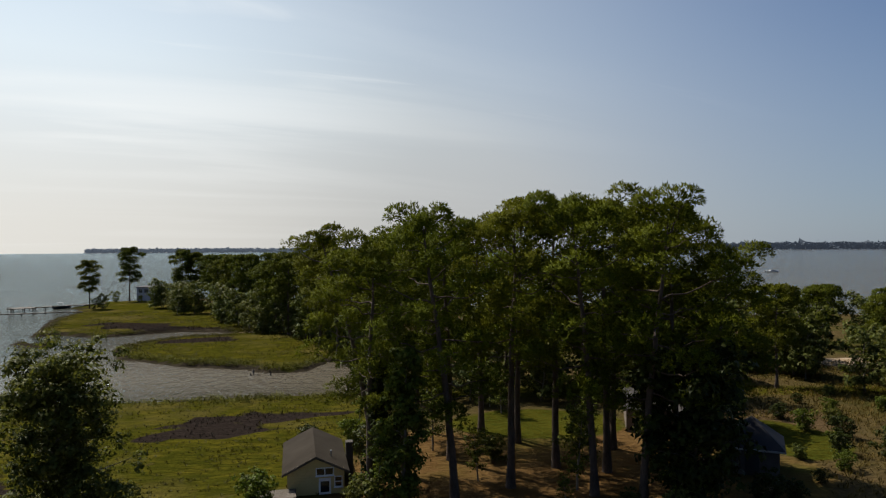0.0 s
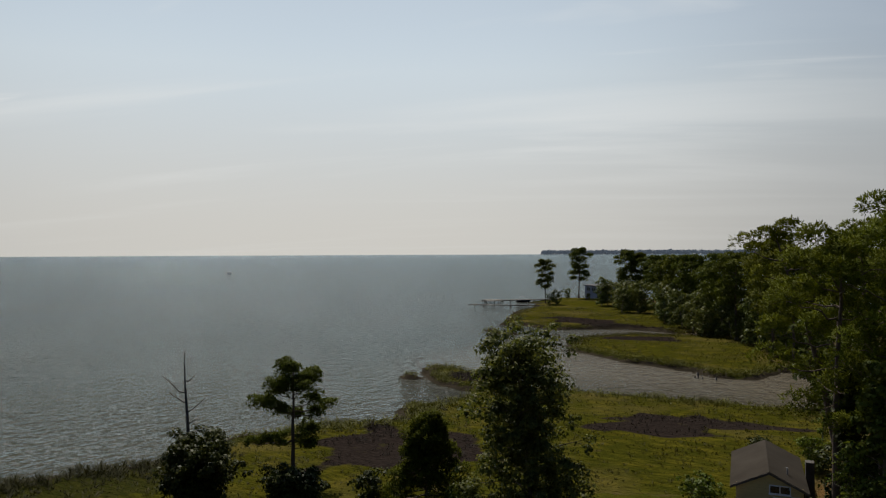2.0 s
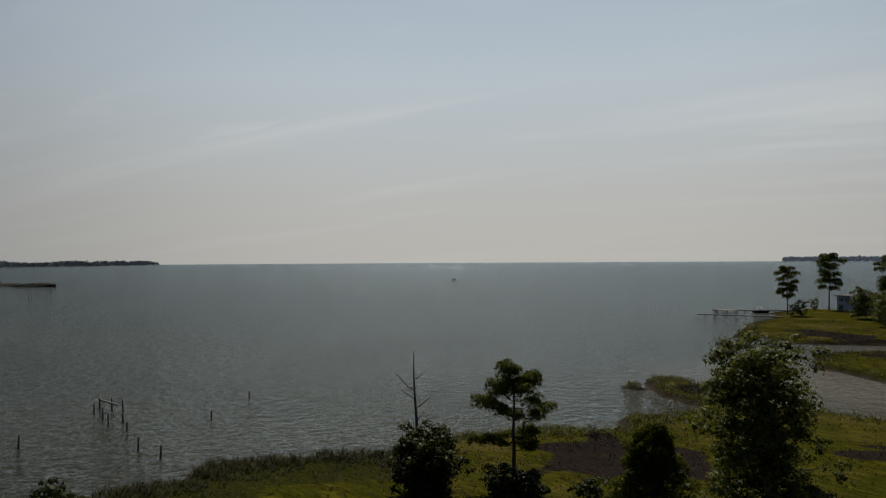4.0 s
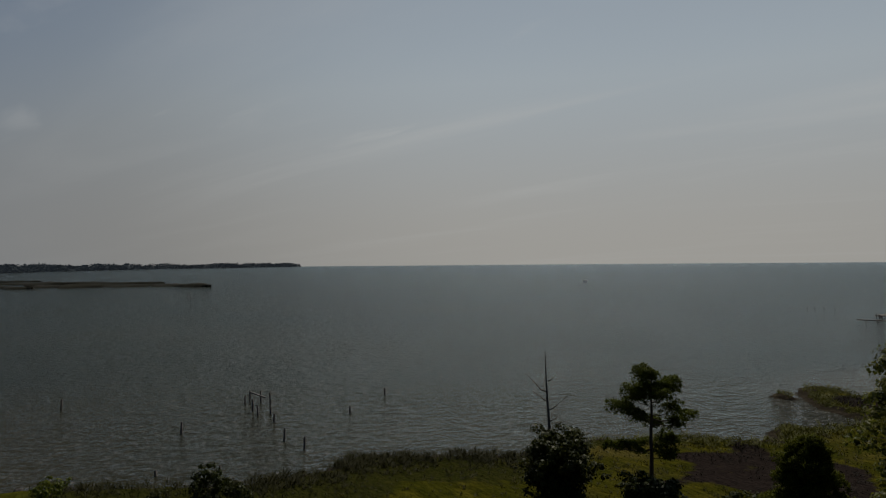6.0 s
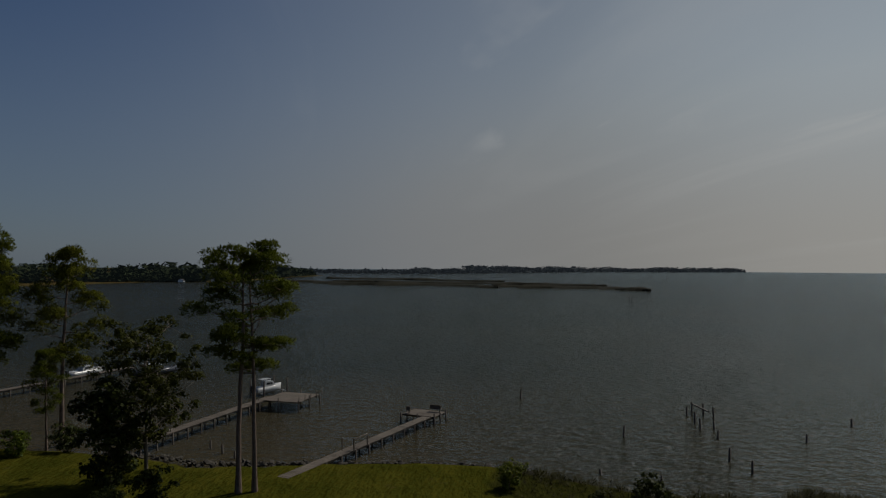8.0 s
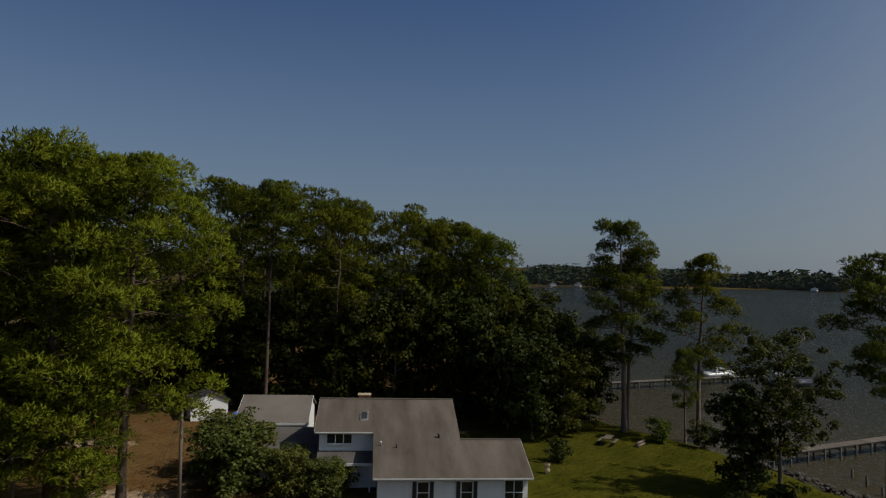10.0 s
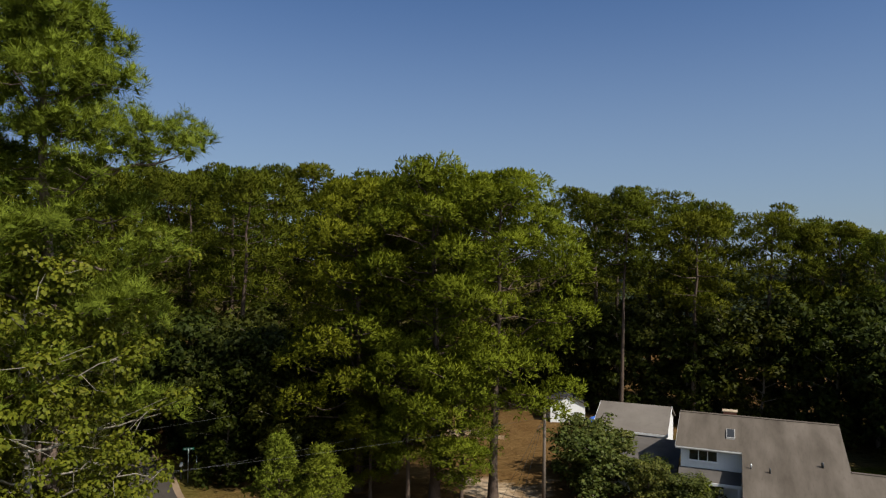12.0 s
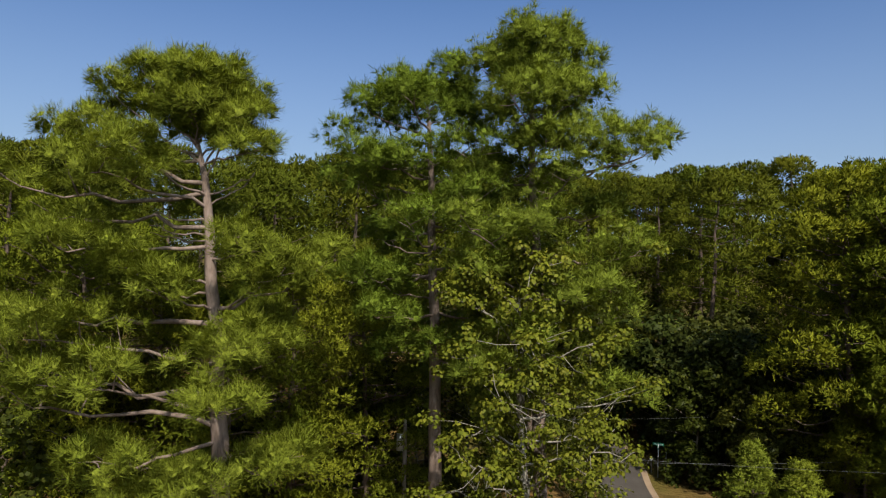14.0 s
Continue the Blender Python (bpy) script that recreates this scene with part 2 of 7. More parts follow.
def ground_material():
    m = Mat("ground", 1.0, 0, 0.0)
    big, mid, fine = m.noise(0.045, 5), m.noise(0.35, 5), m.noise(3.0, 4)
    # rough field, straw over green
    field = m.mix(m.span(mid, 0.35, 0.65), (0.072, 0.055, 0.018), (0.046, 0.046, 0.012))
    field = m.mix(m.span(big, 0.4, 0.65), field, (0.085, 0.056, 0.028))
    # forest litter
    straw = m.mix(m.span(mid, 0.3, 0.7), (0.090, 0.050, 0.018), (0.130, 0.078, 0.030))
    straw = m.mix(m.span(fine, 0.5, 0.75, 0, 0.6), straw, (0.095, 0.055, 0.028))
    straw = m.mix(m.span(big, 0.5, 0.62, 0, 0.7), straw, (0.060, 0.062, 0.012))
    # mown grass
    lawn = m.mix(m.span(mid, 0.35, 0.65), (0.036, 0.036, 0.004), (0.064, 0.057, 0.007))
    lawn = m.mix(m.span(fine, 0.45, 0.7, 0, 0.5), lawn, (0.055, 0.075, 0.014))
    # marsh grass, lying in swirls
    warp = m.n.new("ShaderNodeTexNoise")
    warp.inputs["Scale"].default_value, warp.inputs["Detail"].default_value, warp.inputs["Distortion"].default_value = 0.16, 7.0, 2.4
    m.l.new(m.co, warp.inputs["Vector"])
    swirl = m.noise(0.55, 5, (1.0, 2.8, 1.0))
    marsh = m.mix(m.span(swirl, 0.36, 0.64), (0.034, 0.033, 0.004), (0.083, 0.071, 0.008))
    marsh = m.mix(m.span(warp.outputs[0], 0.46, 0.60), m.mix(0.55, marsh, (0.030, 0.034, 0.004)), marsh)
    marsh = m.mix(m.span(m.noise(0.08, 4), 0.5, 0.7, 0, 0.6), marsh, (0.12, 0.090, 0.030))
    bank = m.mix(m.span(fine, 0.35, 0.65), (0.020, 0.023, 0.0045), (0.036, 0.034, 0.008))
    rush = m.mix(m.span(fine, 0.35, 0.65), (0.016, 0.012, 0.010), (0.028, 0.021, 0.017))
    sand = m.mix(m.span(mid, 0.35, 0.65), (0.30, 0.215, 0.135), (0.40, 0.31, 0.21))
    mud = m.mix(m.span(mid, 0.35, 0.65), (0.024, 0.020, 0.013), (0.045, 0.036, 0.025))
    c = field
    for name, col in (("straw", straw), ("lawn", lawn), ("marsh", marsh), ("bank", bank), ("rush", rush), ("sand", sand), ("mud", mud)):
        edge = m.mix(1.0, m.attr(name), m.span(m.noise(0.5, 5), 0.3, 0.7, 0.55, 1.45), "MULTIPLY")
        c = m.mix(m.span(edge, 0.35, 0.65), c, col)
    m.color(c)
    tuss = m.n.new("ShaderNodeMath"); tuss.operation = "MULTIPLY_ADD"
    m.l.new(m.noise(0.9, 3, (0.7, 1.8, 1.0)), tuss.inputs[0]); tuss.inputs[1].default_value = 2.6
    m.l.new(fine, tuss.inputs[2])
    return m.bump(tuss.outputs[0], 0.8, 0.22).m


def water_material():
    m = Mat("bay_water", 0.05, 0, 0.34)
    m.p.inputs["IOR"].default_value = 1.33
    murk = m.noise(0.012, 4)
    place = m.n.new("ShaderNodeSeparateXYZ")
    m.l.new(m.co, place.inputs[0])
    inner = m.n.new("ShaderNodeMath"); inner.operation = "MULTIPLY"
    m.l.new(m.span(place.outputs[0], -78, -48), inner.inputs[0]); m.l.new(m.span(place.outputs[1], 74, 98), inner.inputs[1])
    shoal = inner.outputs[0]
    deep = m.mix(m.span(murk, 0.3, 0.7), (0.013, 0.0135, 0.0065), (0.022, 0.0205, 0.0095))
    flat_shore = m.n.new("ShaderNodeMath"); flat_shore.operation = "MULTIPLY"
    m.l.new(m.span(place.outputs[0], -125, -62), flat_shore.inputs[0]); m.l.new(m.span(place.outputs[1], 8, -22), flat_shore.inputs[1])
    deep = m.mix(flat_shore.outputs[0], deep, (0.040, 0.031, 0.014))
    m.color(m.mix(shoal, deep, (0.085, 0.072, 0.050)))
    calm = m.span(shoal, 0.0, 1.0, 1.0, 0.65)
    turn = (1.0, 0.62, 1.0)
    long_wave = m.noise(0.72, 3, turn, 0.5)
    mid_wave = m.noise(1.9, 3, turn, 0.5)
    chop = m.noise(3.2, 3, turn, 0.6)
    swell = m.noise(0.035, 3)
    h = m.n.new("ShaderNodeMath"); h.operation = "ADD"
    a = m.span(long_wave, 0, 1, 0, 0.95); b = m.span(chop, 0, 1, 0, 0.18)
    ab = m.n.new("ShaderNodeMath"); ab.operation = "ADD"
    m.l.new(a, ab.inputs[0]); m.l.new(m.span(mid_wave, 0, 1, 0, 0.36), ab.inputs[1])
    a = ab.outputs[0]
    m.l.new(a, h.inputs[0]); m.l.new(b, h.inputs[1])
    k = m.n.new("ShaderNodeMath"); k.operation = "MULTIPLY"
    m.l.new(h.outputs[0], k.inputs[0]); m.l.new(m.span(swell, 0.3, 0.7, 0.85, 1.1), k.inputs[1])
    still = m.n.new("ShaderNodeMath"); still.operation = "MULTIPLY"
    m.l.new(k.outputs[0], still.inputs[0]); m.l.new(calm, still.inputs[1])
    m.bump(still.outputs[0], 1.0, 1.0)
    bump = m.p.inputs["Normal"].links[0].from_socket
    gloss = m.n.new("ShaderNodeBsdfGlossy")
    gloss.inputs["Roughness"].default_value = 0.10
    gloss.inputs["Color"].default_value = (0.74, 0.90, 1.0, 1)
    fres = m.n.new("ShaderNodeFresnel")
    fres.inputs["IOR"].default_value = 1.33
    m.l.new(bump, gloss.inputs["Normal"])
    ripple = m.n.new("ShaderNodeBump")
    ripple.inputs["Strength"].default_value, ripple.inputs["Distance"].default_value = 1.0, 0.60
    m.l.new(still.outputs[0], ripple.inputs["Height"])
    m.l.new(ripple.outputs[0], fres.inputs["Normal"])
    murky = m.n.new("ShaderNodeBsdfDiffuse")
    m.l.new(m.p.inputs["Base Color"].links[0].from_socket, murky.inputs[0])
    sh = m.n.new("ShaderNodeMixShader")
    dim = m.n.new("ShaderNodeMath")
    dim.operation = "POWER"
    dim.inputs[1].default_value = 2.15
    m.l.new(fres.outputs[0], dim.inputs[0])
    choppy = m.n.new("ShaderNodeMath")
    choppy.operation = "MULTIPLY"
    choppy.inputs[1].default_value = 0.90
    m.l.new(dim.outputs[0], choppy.inputs[0])
    m.l.new(choppy.outputs[0], sh.inputs[0])
    m.l.new(murky.outputs[0], sh.inputs[1])
    m.l.new(gloss.outputs[0], sh.inputs[2])
    # the steeper small facets scatter the sun's glitter far to either side
    glint = m.n.new("ShaderNodeBsdfGlossy")
    glint.inputs["Roughness"].default_value = 0.40
    m.l.new(bump, glint.inputs["Normal"])
    both = m.n.new("ShaderNodeMixShader")
    crest = m.noise(2.6, 3, turn, 0.6)
    m.l.new(m.span(crest, 0.50, 0.68, 0.006, 0.06), both.inputs[0])
    m.l.new(sh.outputs[0], both.inputs[1])
    m.l.new(glint.outputs[0], both.inputs[2])
    m.l.new(both.outputs[0], m.n["Material Output"].inputs[0])
    return m.m


def plain(name, a, b, rough=0.8, scale=2.0, metal=0.0, bump=0.2, stretch=None):
    m = Mat(name, rough, metal, 0.35 if rough < 0.9 else 0.08)
    big, fine = m.noise(scale * 0.35, 4, stretch), m.noise(scale * 5, 4, stretch)
    col = m.mix(m.span(big, 0.3, 0.7), a, b)
    col = m.mix(m.span(fine, 0.55, 0.8, 0, 0.35), col, tuple(v * 0.6 for v in a))
    return m.color(col).bump(fine, bump, 0.02).m


GROUND, WATER = ground_material(), water_material()
ROOF = plain("weathered_brown_shingle", (0.068, 0.056, 0.044), (0.142, 0.120, 0.098), 0.95, 1.1, stretch=(1.4, 0.16, 1.0))
ROOF_OLD = plain("old_brown_shingle", (0.028, 0.022, 0.016), (0.044, 0.036, 0.027), 1.0, 1.2)
ROOF_GREY = plain("grey_shingle", (0.075, 0.068, 0.062), (0.115, 0.104, 0.095), 0.9, 1.2)
ROOF_DARK = plain("dark_slate_shingle", (0.024, 0.023, 0.026), (0.042, 0.040, 0.044), 0.85, 1.2)
SIDING = plain("white_vinyl_siding", (0.70, 0.71, 0.72), (0.80, 0.80, 0.80), 0.5, 0.8, bump=0.05)
YELLOW = plain("pale_yellow_siding", (0.56, 0.43, 0.18), (0.64, 0.50, 0.23), 0.6, 0.8, bump=0.05)
BLUE = plain("grey_blue_siding", (0.16, 0.18, 0.26), (0.21, 0.235, 0.32), 0.6, 0.8, bump=0.05)
EDGE = plain("dull_white_roof_edge", (0.34, 0.33, 0.31), (0.42, 0.41, 0.39), 0.6, 1.0, bump=0.05)
TRIM = plain("white_trim_paint", (0.74, 0.74, 0.73), (0.82, 0.82, 0.81), 0.45, 1.0, bump=0.05)
SHUTTER = plain("black_shutter_paint", (0.02, 0.022, 0.024), (0.035, 0.037, 0.04), 0.5, 1.0)
BRICK = plain("red_brick", (0.26, 0.10, 0.065), (0.34, 0.15, 0.10), 0.9, 4.0)
OLD_WOOD = plain("silvered_wood", (0.082, 0.066, 0.050), (0.138, 0.113, 0.088), 0.85, 1.5, stretch=(1, 1, 1))
PILE_WOOD = plain("wet_dark_timber", (0.045, 0.036, 0.028), (0.085, 0.07, 0.055), 0.7, 1.5)
POLE_WOOD = plain("creosoted_pole", (0.11, 0.085, 0.065), (0.17, 0.135, 0.105), 0.85, 2.0)
ROCK = plain("grey_riprap_stone", (0.045, 0.040, 0.033), (0.10, 0.09, 0.075), 0.9, 1.4, bump=0.5)
VERGE = plain("leaf_strewn_sandy_verge", (0.15, 0.10, 0.065), (0.24, 0.18, 0.12), 0.95, 1.0)
ASPHALT = plain("worn_asphalt", (0.042, 0.036, 0.031), (0.066, 0.058, 0.050), 0.9, 0.8, bump=0.3)
SAND = plain("sandy_verge", (0.30, 0.23, 0.155), (0.42, 0.34, 0.24), 0.95, 1.0)
METAL = plain("galvanised_steel", (0.40, 0.41, 0.42), (0.52, 0.53, 0.54), 0.45, 3.0, 0.8)
SIGN_GREEN = plain("green_sign_face", (0.02, 0.17, 0.10), (0.03, 0.21, 0.12), 0.4, 1.0, bump=0.0)
WHITE_HULL = plain("white_gelcoat", (0.46, 0.46, 0.45), (0.55, 0.55, 0.54), 0.25, 1.0, bump=0.02)
NAVY_HULL = plain("dark_blue_hull", (0.025, 0.03, 0.045), (0.04, 0.045, 0.06), 0.3, 1.0, bump=0.02)
CANVAS = plain("grey_canvas", (0.28, 0.29, 0.30), (0.36, 0.37, 0.38), 0.8, 1.0)
TARP = plain("blue_tarpaulin", (0.03, 0.10, 0.42), (0.05, 0.16, 0.55), 0.5, 2.0)
WIRE = plain("weathered_cable", (0.05, 0.05, 0.05), (0.08, 0.08, 0.08), 0.6, 1.0, 0.0)


def haze_glow(name, base, glow):
    """Far land, with the haze of the air put in as an emission glow."""
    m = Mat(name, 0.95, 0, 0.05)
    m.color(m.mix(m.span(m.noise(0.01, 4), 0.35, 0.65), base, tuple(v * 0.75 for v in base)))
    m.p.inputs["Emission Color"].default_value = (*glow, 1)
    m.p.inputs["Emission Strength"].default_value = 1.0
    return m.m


# blue-grey base and glow here imitate aerial haze; the green bank takes glow only
FAR_PALE = haze_glow("far_hazy_shore", (0.10, 0.12, 0.14), (0.056, 0.068, 0.085))
FAR_MID = haze_glow("far_sound_shore", (0.06, 0.07, 0.08), (0.024, 0.030, 0.041))
FAR_DIM = haze_glow("far_dim_shore", (0.04, 0.05, 0.05), (0.018, 0.022, 0.027))
FAR_GREEN = haze_glow("wooded_bank_across_the_bay", (0.026, 0.034, 0.014), (0.005, 0.007, 0.008))


def glass():
    m = Mat("window_glass", 0.04, 0, 0.6)
    return m.color(m.mix(m.span(m.noise(0.8, 2), 0.4, 0.6), (0.012, 0.015, 0.018), (0.03, 0.034, 0.038))).m


GLASS = glass()


# ---- building blocks ----
def mesh_of(name, verts, faces, mats=(), smooth=False):
    """A mesh from an array of corners and an array of triangles."""
    verts, faces = np.asarray(verts, np.float32), np.asarray(faces, np.int32)
    me = bpy.data.meshes.new(name)
    me.vertices.add(len(verts)); me.vertices.foreach_set("co", verts.ravel())
    k = faces.shape[1]
    me.loops.add(faces.size); me.loops.foreach_set("vertex_index", faces.ravel())
    me.polygons.add(len(faces)); me.polygons.foreach_set("loop_start", np.arange(0, faces.size, k, dtype=np.int32))
    me.update(calc_edges=True)
    if smooth:
        me.polygons.foreach_set("use_smooth", np.ones(len(faces), bool))
    for m in mats:
        me.materials.append(m)
    return me


def part(name, data, material, parent, label=""):
    """Links a bmesh or a mesh as ONE mesh object under a thing or a part."""
    if isinstance(data, bmesh.types.BMesh):
        me = bpy.data.meshes.new(name)
        data.to_mesh(me)
        data.free()
        me.materials.append(material)
        data = me
    ob = new(name, data)
    ob.parent = parent
    return tagged(ob, label)


def thing(name, m, label, category, group="", kind=""):
    ob = new(name)
    ob.empty_display_size = 0.3
    ob.matrix_basis = m
    return tagged(ob, label, category, group, kind)


def box(*sizes, bevel=0.0):
    """Boxes in one bmesh: each (x0, y0, z0, x1, y1, z1)."""
    bm = bmesh.new()
    for x0, y0, z0, x1, y1, z1 in sizes:
        bmesh.ops.create_cube(bm, size=1, matrix=Matrix.LocRotScale(((x0 + x1) / 2, (y0 + y1) / 2, (z0 + z1) / 2), None, (x1 - x0, y1 - y0, z1 - z0)))
    if bevel:
        bmesh.ops.bevel(bm, geom=bm.edges[:], offset=bevel, segments=2, affect="EDGES", profile=0.6)
    return bm


def prism(poly, y0, y1):
    """A solid from a polygon in x, z, drawn out along y."""
    bm = bmesh.new()
    a = [bm.verts.new((x, y0, z)) for x, z in poly]
    b = [bm.verts.new((x, y1, z)) for x, z in poly]
    bm.faces.new(a); bm.faces.new(b[::-1])
    for i in range(len(poly)):
        j = (i + 1) % len(poly)
        bm.faces.new((a[j], a[i], b[i], b[j]))
    bmesh.ops.recalc_face_normals(bm, faces=bm.faces[:])
    return bm


def slab(corners, thick):
    """A flat slab under four corners."""
    bm = bmesh.new()
    top = [bm.verts.new(c) for c in corners]
    low = [bm.verts.new((c[0], c[1], c[2] - thick)) for c in corners]
    bm.faces.new(top); bm.faces.new(low[::-1])
    for i in range(len(corners)):
        j = (i + 1) % len(corners)
        bm.faces.new((top[j], top[i], low[i], low[j]))
    bmesh.ops.recalc_face_normals(bm, faces=bm.faces[:])
    return bm


def tube(path, radii, sides=6):
    """Corners and triangles of a tapered tube along a path."""
    path = np.asarray(path, float)
    n = len(path)
    t = np.gradient(path, axis=0)
    t /= np.linalg.norm(t, axis=1)[:, None] + 1e-9
    ref = np.where(np.abs(t[:, 2:3]) > 0.9, np.array([[1.0, 0, 0]]), np.array([[0, 0, 1.0]]))
    a = np.cross(t, ref); a /= np.linalg.norm(a, axis=1)[:, None] + 1e-9
    b = np.cross(t, a)
    ang = np.linspace(0, 2 * np.pi, sides, endpoint=False)
    ring = np.cos(ang)[None, :, None] * a[:, None, :] + np.sin(ang)[None, :, None] * b[:, None, :]
    v = (path[:, None, :] + ring * np.asarray(radii, float)[:, None, None]).reshape(-1, 3)
    i, j = np.meshgrid(np.arange(n - 1), np.arange(sides), indexing="ij")
    p, q = i * sides + j, i * sides + (j + 1) % sides
    r, s = p + sides, q + sides
    f = np.concatenate([np.stack([p, q, s], -1).reshape(-1, 3), np.stack([p, s, r], -1).reshape(-1, 3)])
    return v, f


def joined(pieces):
    vs, fs, k = [], [], 0
    for v, f in pieces:
        vs.append(v); fs.append(f + k); k += len(v)
    return np.concatenate(vs), np.concatenate(fs)


def rod(name, a, b, r, material, parent, sides=7, label="", r2=None):
    v, f = tube([a, (Vector(a) + Vector(b)) / 2, b], [r, (r + (r2 or r)) / 2, r2 or r], sides)
    cap = np.array([[0, i + 1, i] for i in range(1, sides - 1)] + [[2 * sides, 2 * sides + i, 2 * sides + i + 1] for i in range(1, sides - 1)])
    return part(name, mesh_of(name, v, np.concatenate([f, cap]), (material,)), material, parent, label)


# ---- ground and water ----
COVE = [(-125, 240), (-107, 204), (-103, 185), (-88, 149), (-84, 152), (-78, 149.5), (-72, 147.5), (-65.5, 153), (-59, 157), (-51, 156.5), (-45, 154), (-46, 149), (-53, 146),
        (-58.5, 139), (-61.5, 131), (-55, 118), (-49, 115), (-41, 110), (-36, 109), (-30, 107), (-26, 104), (-21, 105), (-19, 114), (-15, 116), (-12, 108),
        (-10, 98), (-11, 91), (-13, 87), (-21, 86), (-31, 84), (-37, 83), (-45, 82), (-52, 85), (-61, 90), (-66, 89), (-63, 84), (-56, 78), (-49, 76), (-48, 73)]
WEST = [(-48.2, 69), (-48.5, 65.5), (-51, 64.5), (-50, 62), (-47.6, 60), (-48, 56), (-51, 54), (-54, 48), (-56, 44), (-54.5, 34), (-57, 30), (-59, 26), (-61, 21),
        (-58, 17), (-57.5, 10), (-60, 5), (-62, -1), (-64, -4), (-64, -11), (-63, -16), (-62, -21), (-60.5, -25), (-60, -28), (-59, -31), (-61, -36), (-61.5, -42),
        (-62, -50), (-61, -56), (-63, -65), (-69, -78), (-84, -105), (-130, -180), (-230, -300), (-403, -460)]
REST = [(-558, -424), (-690, -404), (-717, -349), (-760, -372), (-930, -369), (-1300, -440), (-1800, -715), (-2600, -1500), (-5200, -3000), (-5200, -5200),
        (5200, -5200), (5200, -900), (600, -300), (260, -60), (225, 60), (165, 150), (100, 190), (60, 178), (20, 205), (-20, 238), (-60, 262), (-105, 264)]
SHORE = np.array(COVE + WEST + REST, float)
ISLETS = [(-62.2, 79.8, 1.5), (-83.6, 138.0, 1.7), (-79.6, 134.8, 2.3), (-77.2, 134.4, 2.0)]


def shore_distance(x, y):
    """Metres inside the shore line (minus: out in the water)."""
    x, y = np.asarray(x, float), np.asarray(y, float)
    best = np.full(x.shape, 1e9)
    inside = np.zeros(x.shape, bool)
    a, b = SHORE, np.roll(SHORE, -1, axis=0)
    for (ax, ay), (bx, by) in zip(a, b):
        dx, dy = bx - ax, by - ay
        t = np.clip(((x - ax) * dx + (y - ay) * dy) / (dx * dx + dy * dy), 0, 1)
        best = np.minimum(best, np.hypot(x - ax - t * dx, y - ay - t * dy))
        cross = ((ay > y) != (by > y)) & (x < dx * (y - ay) / (dy if dy else 1e-9) + ax)
        inside ^= cross
    d = np.where(inside, best, -best)
    for cx, cy, r in ISLETS:
        d = np.maximum(d, r - np.hypot((x - cx), (y - cy) * 1.5))
    return d


def wobble(x, y, s):
    return np.sin(x * 0.9 * s + 1.3 * np.sin(y * 0.7 * s)) * np.cos(y * 1.1 * s + 1.7 * np.sin(x * 0.5 * s))


def step(v, a, b):
    t = np.clip((v - a) / (b - a), 0, 1)
    return t * t * (3 - 2 * t)


